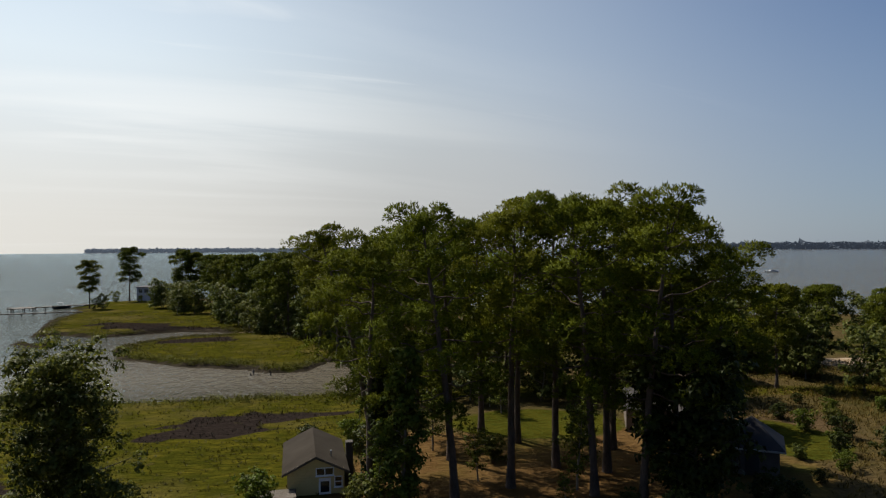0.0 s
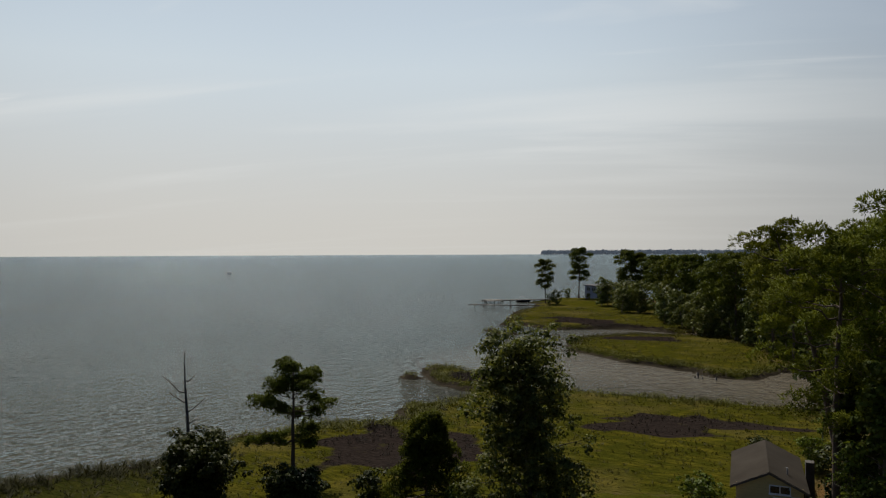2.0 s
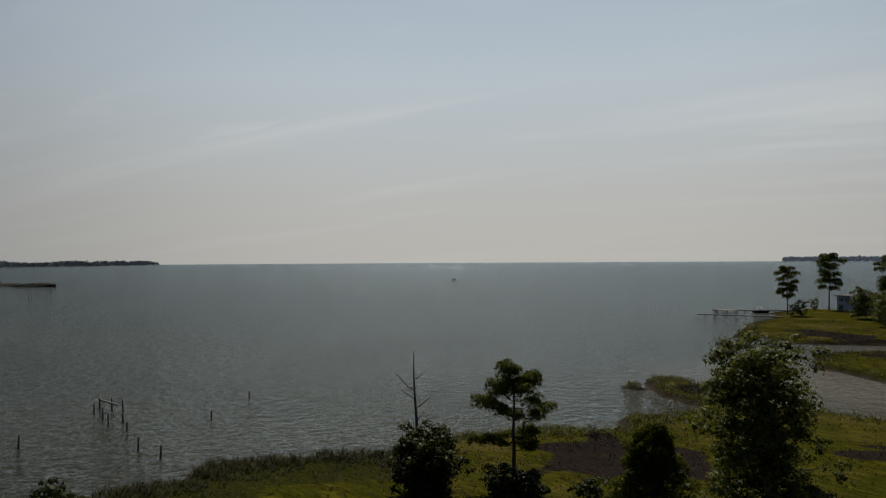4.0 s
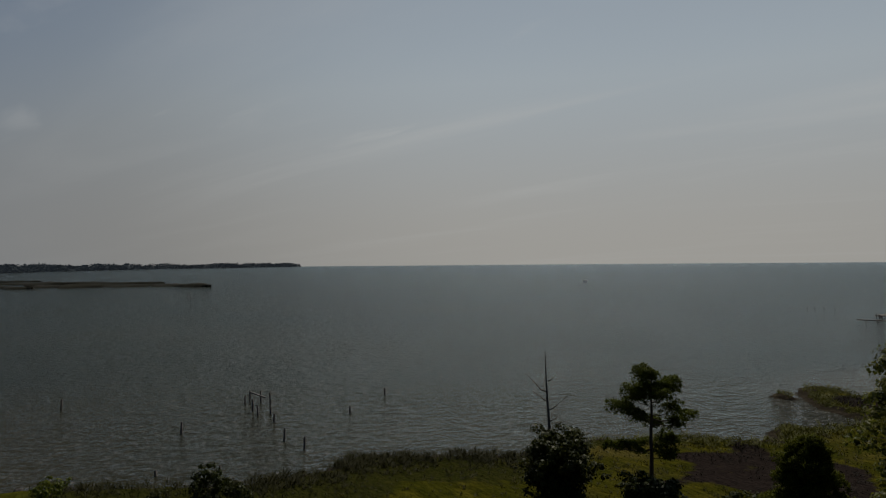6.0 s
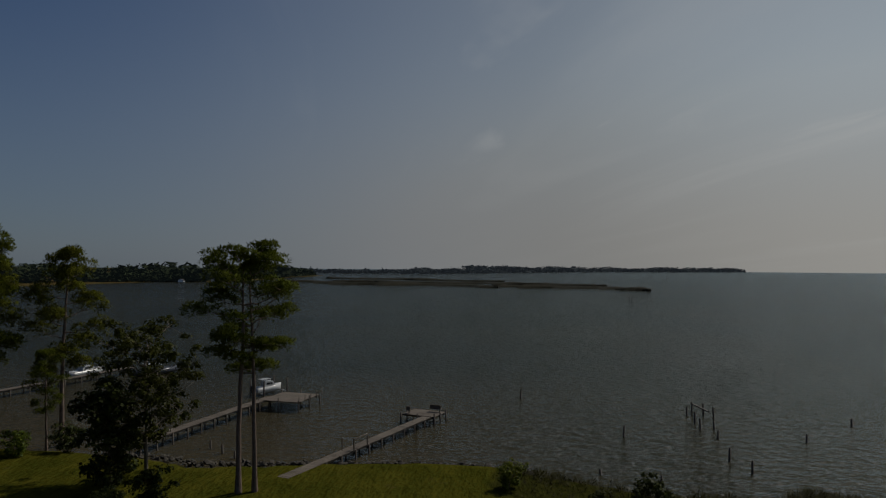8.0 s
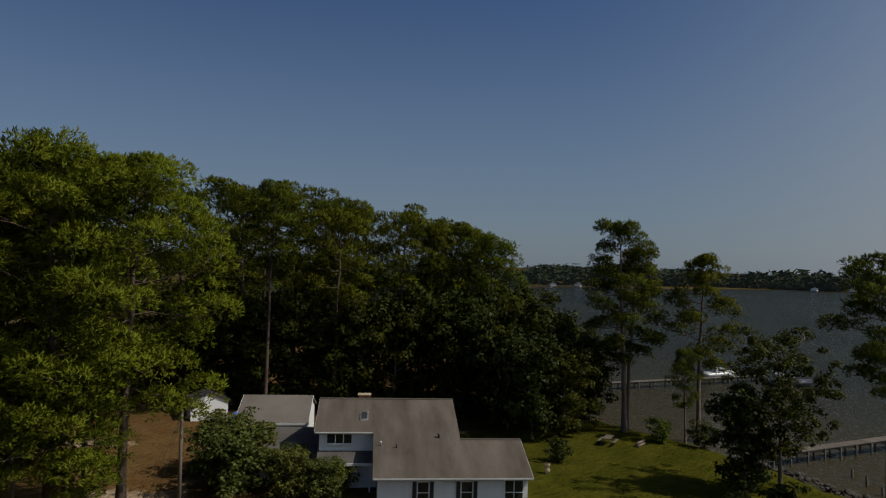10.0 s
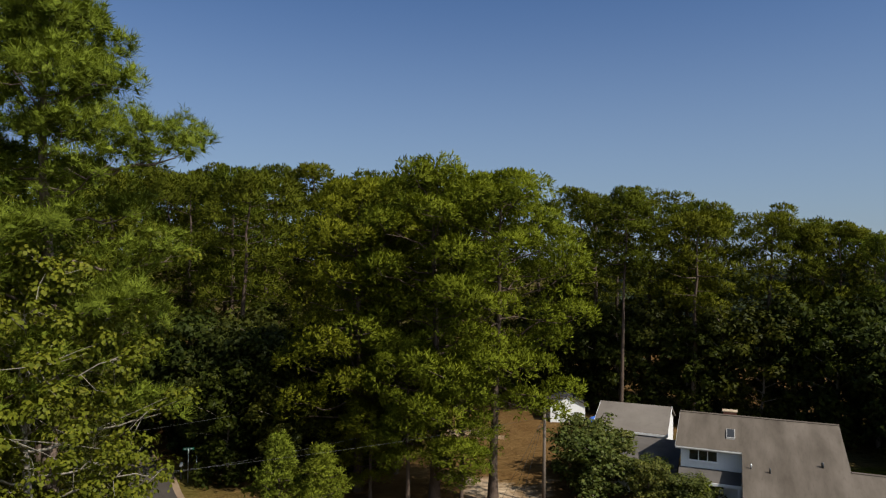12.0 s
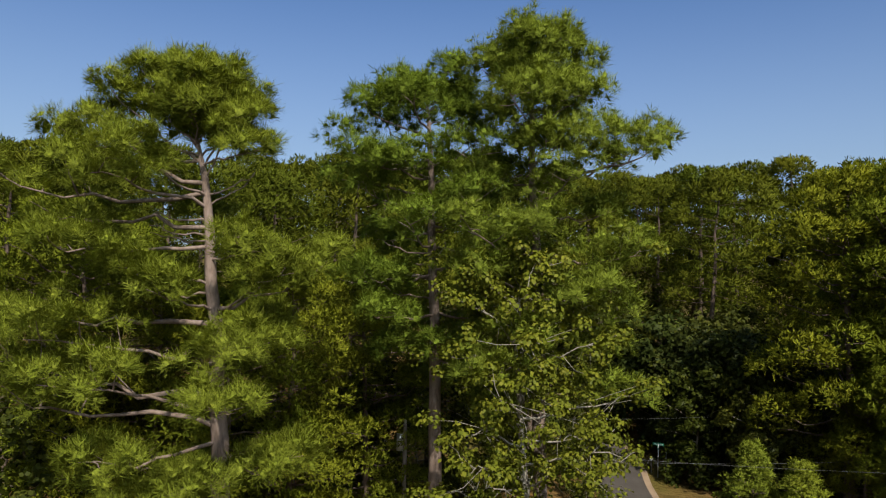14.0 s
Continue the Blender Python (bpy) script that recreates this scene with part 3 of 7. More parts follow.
def zones(x, y):
    """How much of each kind of ground lies at a place."""
    d = shore_distance(x, y)
    ragged = d + 0.9 * wobble(x, y, 0.55) + 0.5 * wobble(x, y, 1.7)
    z = {}
    north = step(y, 8, 16)
    upland = step(x + 1.5 * wobble(x, y, 0.2), -10, -5) * step(-y, -84, -78)
    far_up = step(x + (y - 120) * 0.55, -25, -12) * step(y, 84, 90)
    up = np.clip(np.maximum(upland, far_up), 0, 1)
    z["marsh"] = north * (1 - up) * step(-x, -60, -50)
    dist = np.hypot(x, y)
    grove = step(-np.hypot((x - 8) / 24, (y - 56) / 13) + 0.15 * wobble(x, y, 0.3), -1.1, -0.85)
    forest = np.maximum(step(-y - 0.25 * x, 44, 52) * step(x, -30, -22), step(-y + 0 * x, 66, 74))
    forest = np.maximum(forest, step(x, 14, 20) * step(-y, 16, 24))
    z["straw"] = np.maximum(grove, forest) * (1 - z["marsh"]) * step(-dist, -190, -150)
    lawn = step(-x, 24, 30) * step(-y, -6, 0) * step(y, -62, -56)
    glade = step(-np.hypot((x - 9) / 9, (y - 69) / 6), -1.1, -0.8) + step(-np.hypot((x - 31) / 5, (y - 63) / 7), -1.1, -0.8)
    z["lawn"] = np.clip(np.maximum(lawn, glade), 0, 1)
    z["straw"] = z["straw"] * (1 - z["lawn"])
    rush = step(-np.hypot((x + 22.0 - 0.25 * (y - 69)) / 6.2, (y - 69) / 6.2) + 0.35 * wobble(x, y, 0.6), -1.0, -0.8)
    rush = np.maximum(rush, step(-np.hypot((x + 17.0) / 6.5, (y - 74.0 - 0.15 * (x + 17)) / 2.4) + 0.3 * wobble(x, y, 0.6), -1.0, -0.8))
    rush = np.maximum(rush, step(-np.hypot((x + 38) / 9.0, (y - 48.5) / 8.5) + 0.3 * wobble(x, y, 0.45), -1.0, -0.8))
    rush = np.maximum(rush, step(-np.hypot((x + 54) / 3.6, (y - 82.5) / 2.8) + 0.3 * wobble(x, y, 0.45), -1.0, -0.8))
    rush = np.maximum(rush, step(-np.hypot((x + 68) / 15, (y - 162 + 0.35 * (x + 68)) / 6.0) + 0.4 * wobble(x, y, 0.25), -1.0, -0.8))
    rush = np.maximum(rush, step(-np.hypot((x + 50) / 9, (y - 137) / 5) + 0.4 * wobble(x, y, 0.35), -1.0, -0.8))
    z["rush"] = np.clip(rush, 0, 1) * (1 - z["lawn"])
    drive = step(-np.abs(x + 9.5 + 0.22 * (y + 60)) / 6.5 + 0.2 * wobble(x, y, 0.6), -1.0, -0.6) * step(-y, 46, 50) * step(y, -76, -70)
    cove_sand = step(-np.hypot((x + 12) / 5, (y - 104) / 12), -1.1, -0.7)
    z["sand"] = np.clip(np.maximum(drive * (0.35 + 0.5 * wobble(x, y, 0.25)), cove_sand) + step(-np.hypot((x - 62) / 10, (y - 104) / 5), -1, -0.6), 0, 1)
    track = step(-np.abs((y - 48.2) - 0.42 * (x + 14)) / 1.6, -1.0, -0.6) * step(-x, 10, 11.5) * step(x, -32, -28)
    z["sand"] = np.maximum(z["sand"], step(-np.hypot((x + 44) / 5, (y - 152.5) / 2.6), -1.1, -0.8))
    z["lawn"] = np.maximum(z["lawn"], track * 0.9)
    z["marsh"] = z["marsh"] * (1 - track)
    z["mud"] = step(-ragged, -1.5, -0.5)
    z["bank"] = step(-ragged, -3.0, -1.2) * z["marsh"]
    z["bank"] = np.maximum(z["bank"], step(-ragged, -11, -7) * step(-y, -36, -28) * step(y, -7, -2))
    return d, z


def ground_height(d, x, y, z):
    """Marsh lies low by the water, lawn and woods a little higher; the bed falls away slowly."""
    inland = 0.58 * step(d, 0, 0.8) + 0.55 * step(d, 4, 26) + 0.12 * wobble(x, y, 0.35) * step(d, 1, 6)
    inland = np.where(z["lawn"] > 0.4, np.maximum(inland, 1.0 * step(d, 0, 2.5)), inland)
    return np.where(d > 0, inland, np.maximum(-2.5, d * 0.08))


def height_at(x, y):
    x, y = np.array([float(x)]), np.array([float(y)])
    d, z = zones(x, y)
    return float(ground_height(d, x, y, z)[0])


def stretched(lo, hi, fine, limit):
    """Even steps from lo to hi, then longer and longer ones out to the limit."""
    v = list(np.arange(lo, hi + fine, fine))
    s = fine
    while v[-1] < limit:
        s *= 1.22
        v.append(min(limit, v[-1] + s))
    s = fine
    while v[0] > -limit:
        s *= 1.22
        v.insert(0, max(-limit, v[0] - s))
    return np.array(v)


gx, gy = stretched(-100, 70, 1.0, 3500), stretched(-90, 160, 1.0, 3500)
X, Y = np.meshgrid(gx, gy, indexing="ij")
X, Y = X.ravel(), Y.ravel()
D, Z = zones(X, Y)
HGT = ground_height(D, X, Y, Z)
i, j = np.meshgrid(np.arange(len(gx) - 1), np.arange(len(gy) - 1), indexing="ij")
p = (i * len(gy) + j).ravel()
quads = np.stack([p, p + len(gy), p + len(gy) + 1, p + 1], -1)
ground_mesh = mesh_of("ground", np.stack([X, Y, HGT], -1), quads, (GROUND,), True)
for key, val in Z.items():
    at = ground_mesh.attributes.new(key, "FLOAT", "POINT")
    at.data.foreach_set("value", val.astype(np.float32))
ground = tagged(new("ground", ground_mesh), "low shore of marsh grass, lawn, pine straw and mud", "ground", kind="structure")

ang = np.linspace(0, 2 * np.pi, 97)[:-1]
rings = [(np.cos(ang) * r, np.sin(ang) * r) for r in (200, 900, 2600, 4900)]
wv = [(0, 0, 0)] + [(x, y, 0) for rx, ry in rings for x, y in zip(rx, ry)]
wf = [(0, 1 + k, 1 + (k + 1) % 96) for k in range(96)]
for r in range(3):
    for k in range(96):
        a, b = 1 + r * 96 + k, 1 + r * 96 + (k + 1) % 96
        wf += [(a, a + 96, b + 96), (a, b + 96, b)]
water = tagged(new("water", mesh_of("water", wv, wf, (WATER,))), "wide brackish bay, rippled grey-green water", "water", kind="structure")


# ---- trees ----
def unit(v):
    return v / (np.linalg.norm(v, axis=-1, keepdims=True) + 1e-9)


def facing(v, out):
    """Turns each blade's face outwards, and gives its corners the normal of the tuft that it grows on."""
    nrm = np.cross(v[:, 1] - v[:, 0], v[:, 2] - v[:, 0])
    flip = (nrm * out).sum(1) < 0
    v[flip] = v[flip][:, ::-1]
    k = v.shape[1]
    soft = unit(out + 0.35 * np.where(flip[:, None], -1, 1) * unit(nrm))
    faces = np.arange(len(v) * k).reshape(-1, k)
    if k == 4:
        faces = np.concatenate([faces[:, :3], faces[:, [0, 2, 3]]])
    return v.reshape(-1, 3), faces, np.repeat(soft, k, 0)


def needles(rs, pos, out, size, count, width, spread=0.95, own=0.0):
    """Bursts of needles: each a thin triangle from the burst's foot."""
    n = len(pos)
    d = unit(np.repeat(out, count, 0) + spread * unit(rs.normal(size=(n * count, 3))))
    ln = (np.repeat(size, count) * rs.uniform(0.7, 1.15, n * count))[:, None]
    sidev = unit(np.cross(d, np.repeat(out, count, 0) + 0.45 * unit(rs.normal(size=d.shape)))) * width * rs.uniform(0.7, 1.3, (n * count, 1))
    foot = np.repeat(pos, count, 0) + d * ln * 0.10
    v = np.stack([foot - sidev * 0.5, foot + d * ln * 0.55 + sidev, foot + d * ln], 1)
    return facing(v, unit(np.repeat(out, count, 0) + own * d))


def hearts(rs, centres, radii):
    """Ragged crossing sprays of close-set foliage at each clump's heart, toned as inner shade."""
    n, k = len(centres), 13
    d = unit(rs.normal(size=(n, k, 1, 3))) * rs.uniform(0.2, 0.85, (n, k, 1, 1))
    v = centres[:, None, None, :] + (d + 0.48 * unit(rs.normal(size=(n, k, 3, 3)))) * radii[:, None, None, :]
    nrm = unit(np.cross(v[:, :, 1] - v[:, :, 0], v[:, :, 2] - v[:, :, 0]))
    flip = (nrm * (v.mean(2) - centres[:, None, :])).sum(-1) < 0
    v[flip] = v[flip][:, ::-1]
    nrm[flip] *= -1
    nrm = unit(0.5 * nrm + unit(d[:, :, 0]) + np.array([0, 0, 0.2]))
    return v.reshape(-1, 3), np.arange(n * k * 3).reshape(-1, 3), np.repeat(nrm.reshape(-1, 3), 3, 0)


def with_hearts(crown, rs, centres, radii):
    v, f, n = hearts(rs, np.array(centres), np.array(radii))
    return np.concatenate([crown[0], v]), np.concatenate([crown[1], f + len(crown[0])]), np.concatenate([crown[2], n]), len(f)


def leaves(rs, pos, out, size, flat=0.6):
    """Folded leaf blades: a kite of two triangles each."""
    n = len(pos)
    d = unit(rs.normal(size=(n, 3)))
    d = unit(d - 0.8 * out * (d * out).sum(1, keepdims=True) - np.array([0, 0, 0.3]))
    s = unit(np.cross(d, out + flat * unit(rs.normal(size=(n, 3)))))
    ln = (size * rs.uniform(0.7, 1.25, n))[:, None]
    nrm = np.cross(s, d)
    if ln.mean() > 0.3:
        return facing(np.stack([pos - s * ln * 0.42, pos + s * ln * 0.42 + nrm * ln * 0.1, pos + d * ln], 1), out)
    v = np.stack([pos, pos + d * ln * 0.5 + s * ln * 0.42 + nrm * ln * 0.1, pos + d * ln, pos + d * ln * 0.5 - s * ln * 0.42 + nrm * ln * 0.1], 1)
    return facing(v, out)


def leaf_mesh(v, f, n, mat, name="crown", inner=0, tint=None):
    me = mesh_of(name, v, f, (mat, CROWN_SHADE), True)
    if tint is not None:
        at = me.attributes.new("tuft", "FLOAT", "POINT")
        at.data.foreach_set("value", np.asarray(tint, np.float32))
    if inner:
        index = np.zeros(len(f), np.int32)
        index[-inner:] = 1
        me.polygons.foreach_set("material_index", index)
    me.normals_split_custom_set_from_vertices(n.astype(np.float32))
    return me


def bough(a, b, rs, sag=0.0, n=5, kink=0.06):
    """A crooked way from a to b."""
    t = np.linspace(0, 1, n)[:, None]
    ln = np.linalg.norm(b - a)
    p = a + (b - a) * t
    off = np.cumsum(rs.normal(size=(n, 3)), axis=0)
    off -= off[0] + (off[-1] - off[0]) * t
    p += off * ln * kink * 0.55
    p[:, 2] += sag * ln * np.sin(np.pi * t[:, 0])
    return p


def clump_points(rs, centre, rx, rz, n, hollow=0.62):
    d = unit(rs.normal(size=(n, 3)))
    d[:, 2] = np.where(d[:, 2] < -0.62, -d[:, 2], d[:, 2])
    r = rs.uniform(hollow, 1.0, (n, 1))
    return centre + d * r * np.array([rx, rx, rz]), unit(d + np.array([0, 0, 0.4]))


def puffs(rs, mids, rx, flat, per, r, patches, count, width, reach):
    """Clumps of pine foliage. Each clump is a flattened dome of tufts; each tuft a small ragged cap with single needles standing out of it or, with a low count, a spray of needle bundles."""
    n = len(mids)
    rx = np.repeat(rx, per)
    d = unit(rs.normal(size=(n * per, 3)))
    low = d[:, 2] < -0.4
    d[low, 2] *= -1
    c = np.repeat(mids, per, 0) + d * (rx * rs.uniform(0.55 if count > 20 else 0.66, 1.0, n * per))[:, None] * np.array([1, 1, flat])
    axis = unit(d * np.array([1, 1, 1 / max(flat, 0.5)]) + np.array([0, 0, 0.6]) + 0.25 * unit(rs.normal(size=d.shape)))
    rad = r * rs.uniform(0.75, 1.3, n * per)
    shade = rs.rand(n * per)
    k = patches
    if count <= 20:
        # seen from afar: a spray of flat needle bundles
        m = k + count // 2
        vs, f, ns = needles(rs, c - axis * (0.4 * rad)[:, None], unit(axis + 0.5 * d), rad * 1.75, m, 0.34 * r, 1.0, 0.12)
        return vs, f, ns, np.repeat(np.repeat(shade, m) * 0.6 + 0.4 * rs.rand(n * per * m), 3)
    # each tuft: a ragged cap, one corner at its crown and a ring of uneven corners below
    ax = axis[:, None, :]
    e1 = unit(np.cross(axis, unit(rs.normal(size=axis.shape))))[:, None, :]
    e2 = np.cross(axis[:, None, :], e1)
    ang = (np.arange(k)[None, :] + rs.uniform(-0.3, 0.3, (n * per, k))) * (2 * np.pi / k)
    ring = unit(np.cos(ang)[..., None] * e1 + np.sin(ang)[..., None] * e2 + ax * rs.uniform(-0.05, 0.75, (n * per, k, 1)))
    body = (rad * 0.42)[:, None, None]
    rim = c[:, None, :] + ring * body * rs.uniform(0.65, 1.25, (n * per, k, 1))
    peak = c[:, None, :] + ax * body * rs.uniform(0.7, 1.0, (n * per, 1, 1))
    vs = np.concatenate([peak, rim], 1).reshape(-1, 3)
    body_out = unit(d * np.array([1, 1, 1 / max(flat, 0.5)]) + np.array([0, 0, 0.25]))[:, None, :]
    ns = unit(np.concatenate([0.5 * ax + body_out, 0.55 * ring + 0.25 * ax + body_out], 1)).reshape(-1, 3)
    first = (np.arange(n * per) * (k + 1))[:, None]
    here = np.arange(k)[None, :]
    f = np.stack([np.repeat(first, k, 1), first + 1 + here, first + 1 + (here + 1) % k], -1).reshape(-1, 3)
    tint = np.repeat(shade, k + 1)
    groups = count // 8
    rad, shade = np.repeat(rad, groups), np.repeat(shade, groups)
    roots = np.repeat(c - axis * 0.12, groups, 0) + rs.normal(size=(len(rad), 3)) * rad[:, None] * 0.26
    axis = unit(np.repeat(axis, groups, 0) + 0.25 * rs.normal(size=roots.shape))
    v2, f2, n2 = needles(rs, roots, axis, rad * reach, 8, width, 1.0, 0.5)
    tint = np.concatenate([tint, np.repeat(0.5 * np.repeat(shade, 8) + 0.5 * rs.rand(len(v2) // 3), 3)])
    return np.concatenate([vs, v2]), np.concatenate([f, f2 + len(vs)]), np.concatenate([ns, n2]), tint


def pine_parts(seed, h, base, spread, limbs, twigs, bursts, tuft, patches=7, count=0, width=0.02, reach=1.25, lean=(0, 0), girth=0.0135, sides=8, dead=0, top=0.97, fine=True, shape="round", lumps=0.9, extra=(), inner=0.45, flat=0.55, taper=0.75, fan=0.30):
    """A loblolly pine's woody part, its own limbs and its foliage. base: where the crown begins, as part of the height.
    extra: limbs set by hand (height in parts, azimuth, length, rise, clump size or 0 for a bare limb)."""
    rs = np.random.RandomState(seed)
    n = 12
    t = np.linspace(0, 1, n)
    sway = np.cumsum(rs.normal(size=(n, 2)) * 0.012 * h / 2, axis=0) * t[:, None]
    trunk = np.stack([sway[:, 0] + lean[0] * t ** 1.3, sway[:, 1] + lean[1] * t ** 1.3, h * top * t], -1)
    rad = h * girth * (1 - t) ** taper + 0.035
    rad[0] *= 1.35
    stem = [tube(trunk, rad, sides if fine else 6)]
    boughs, mids, rxs = [], [], []
    az = rs.uniform(0, 6.28)
    for k in range(limbs + len(extra)):
        u = (k + rs.uniform(0, 0.9)) / max(limbs, 1)
        if k >= limbs:
            u = (extra[k - limbs][0] - base) / (0.985 - base)
        az += 2.4 + rs.normal() * 0.35
        hf = base + (0.985 - base) * u
        if shape == "round":
            prof = math.sqrt(max(0.10, 1 - ((u - 0.42) / 0.66) ** 2))
        elif shape == "broad":
            prof = (1.0 - 0.58 * u) * (0.75 + 0.25 * min(1, u * 4))
        elif shape == "cone":
            prof = 1.0 - 0.86 * u
        else:
            prof = 0.55 + 0.45 * math.sin(math.pi * min(1, u * 0.85 + 0.15)) if u > 0.2 else 0.75
        ln = spread * prof * rs.uniform(0.62, 1.18) * (0.72 if u > 0.85 else 1.0)
        foot = np.array([np.interp(hf, t * top, trunk[:, c]) for c in range(3)])
        foot[2] = min(hf, top) * h
        rise = -0.06 + 0.55 * u + rs.normal() * 0.12
        bare = rs.rand() < dead * (1 - u)
        size, turn = 1.0, az
        if k >= limbs:
            _, turn, ln, rise, size = extra[k - limbs]
            bare = size == 0
        tip = foot + ln * np.array([math.cos(turn), math.sin(turn), rise])
        way = bough(foot, tip, rs, -0.05, 8 if fine else 3)
        r0 = 0.012 * ln + 0.025
        pieces = [tube(way, np.linspace(r0, 0.018, len(way)), 5 if fine else 3)]
        across = np.array([-math.sin(turn), math.cos(turn), 0])
        for w in range(twigs):
            f = 1.0 if w == 0 else inner + (0.95 - inner) * (w - rs.uniform(0, 0.8)) / max(1, twigs - 1)
            q = np.array([np.interp(f, np.linspace(0, 1, len(way)), way[:, c]) for c in range(3)])
            e = q
            if w:
                out = (-1) ** w * rs.uniform(0.35, 1.0) * fan * ln
                e = q + across * out + np.array([0.2 * abs(out) * math.cos(turn), 0.2 * abs(out) * math.sin(turn), rs.uniform(-0.02, 0.16) * ln])
                if fine:
                    pieces.append(tube(bough(q, e, rs, 0, 3, 0.08), np.linspace(0.45 * r0, 0.012, 3), 3))
            if bare:
                continue
            mids.append(e + np.array([0, 0, 0.1 * lumps]))
            rxs.append(lumps * size * rs.uniform(0.7, 1.3) * (0.65 + 0.35 * prof))
        boughs.append(joined(pieces))
    for w in range(3):
        mids.append(trunk[-1] + rs.normal(size=3) * 0.45 * lumps * np.array([1, 1, 0.5]))
        rxs.append(lumps * 0.75)
    crown = puffs(rs, np.array(mids), np.array(rxs), flat, bursts, tuft, patches, count, width, reach)
    stem = joined(stem)
    s = h / max(crown[0][:, 2].max(), 1.0)
    return (stem[0] * s, stem[1]), [(v * s, f) for v, f in boughs], (crown[0] * s, crown[1], crown[2], crown[3])


def pine(seed, label, m, own_limbs=False, name="pine_tree", group="", bark=None, needle=None, **kw):
    bark, needle = bark or BARK, needle or PINE
    stem, boughs, crown = pine_parts(seed, **kw)
    root = thing(name, m, label, "tree", group)
    if own_limbs:
        part("trunk", mesh_of("trunk", *stem, (bark,), True), bark, root, "plated reddish-grey bark")
        for b in boughs:
            part("branch", mesh_of("branch", *b, (bark,), True), bark, root)
    else:
        part("trunk", mesh_of("trunk", *joined([stem] + boughs), (bark,), True), bark, root)
    part("crown", leaf_mesh(*crown[:3], needle, tint=crown[3]), needle, root)
    return root


def broadleaf(seed, label, m, h, base, spread, limbs, twigs, per, leaf, mat=None, bark=None, name="broadleaf_tree", group="", lumps=0.7, stems=1, own_limbs=False, flatten=0.75, shape=0.5, heart=0.6):
    """A broad-leaved tree or bush: stems, boughs, twigs, and leaves in loose bunches."""
    rs = np.random.RandomState(seed)
    mat, bark = mat or LEAF, bark or BARK_GREY
    stem, boughs, pos, out, mid, rad3 = [], [], [], [], [], []
    for s in range(stems):
        off = rs.normal(size=2) * (0.12 * spread if stems > 1 else 0)
        n = 8
        t = np.linspace(0, 1, n)
        lean = rs.normal(size=2) * (0.18 * h if stems > 1 else 0.05 * h)
        wig = np.cumsum(rs.normal(size=(n, 2)) * 0.015 * h, axis=0) * t[:, None]
        trunk = np.stack([off[0] + lean[0] * t + wig[:, 0], off[1] + lean[1] * t + wig[:, 1], h * 0.94 * t], -1)
        stem.append(tube(trunk, h * 0.014 / math.sqrt(stems) * (1 - t) ** 0.8 + 0.02, 7))
        az = rs.uniform(0, 6.28)
        for k in range(limbs):
            u = (k + rs.rand()) / limbs
            az += 2.4 + rs.normal() * 0.4
            hf = base + (0.96 - base) * u
            prof = math.sqrt(max(0.08, 1 - ((u - shape) / (0.16 + max(shape, 1 - shape))) ** 2))
            ln = spread * prof * rs.uniform(0.6, 1.2)
            foot = np.array([np.interp(hf, t * 0.94, trunk[:, c]) for c in range(3)])
            tip = foot + ln * np.array([math.cos(az), math.sin(az), 0.35 + 0.4 * u + rs.normal() * 0.15]) * np.array([1, 1, flatten])
            way = bough(foot, tip, rs, 0.06, 8 if own_limbs else 3)
            r0 = 0.012 * ln + 0.012
            pieces = [tube(way, np.linspace(r0, 0.012, len(way)), 5 if own_limbs else 3)]
            for w in range(twigs):
                f = rs.uniform(0.3, 1.0) if w else 1.0
                q = np.array([np.interp(f, np.linspace(0, 1, len(way)), way[:, c]) for c in range(3)])
                e = q + rs.normal(size=3) * np.array([0.3, 0.3, 0.22]) * ln * 0.8 if w else q
                if w and own_limbs:
                    pieces.append(tube(bough(q, e, rs, 0, 3, 0.1), np.linspace(0.35 * r0, 0.008, 3), 3))
                rx = lumps * rs.uniform(0.6, 1.35)
                pp, oo = clump_points(rs, e, rx, rx * 0.7, per, 0.6 if heart else 0.25)
                mid.append(e); rad3.append((rx * heart, rx * heart, rx * 0.7 * heart))
                pos.append(pp); out.append(oo)
            boughs.append(joined(pieces))
    pos, out = np.concatenate(pos), np.concatenate(out)
    pos[:, 2] = np.maximum(pos[:, 2], 0.05)
    s = h / pos[:, 2].max()
    crown = leaves(rs, pos * s, out, np.full(len(pos), leaf))
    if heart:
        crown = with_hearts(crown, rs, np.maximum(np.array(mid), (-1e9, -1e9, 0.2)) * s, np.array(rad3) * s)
    stem, boughs = [(v * s, f) for v, f in stem], [(v * s, f) for v, f in boughs]
    root = thing(name, m, label, "bush" if "bush" in name or "shrub" in name else "tree", group)
    if own_limbs:
        part("trunk", mesh_of("trunk", *joined(stem), (bark,), True), bark, root)
        for b in boughs:
            part("branch", mesh_of("branch", *b, (bark,), True), bark, root)
    else:
        part("trunk", mesh_of("trunk", *joined(stem + boughs), (bark,), True), bark, root)
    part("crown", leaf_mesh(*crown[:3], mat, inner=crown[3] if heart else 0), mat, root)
    return root


def stand(x, y, turn=0.0, scale=1.0, tilt=0.0, wide=None):
    """A pose on the ground at x, y."""
    w = wide or scale
    return pose(x, y, height_at(x, y) - 0.05, tilt, 0, turn) @ Matrix.Diagonal((w, w, scale, 1))


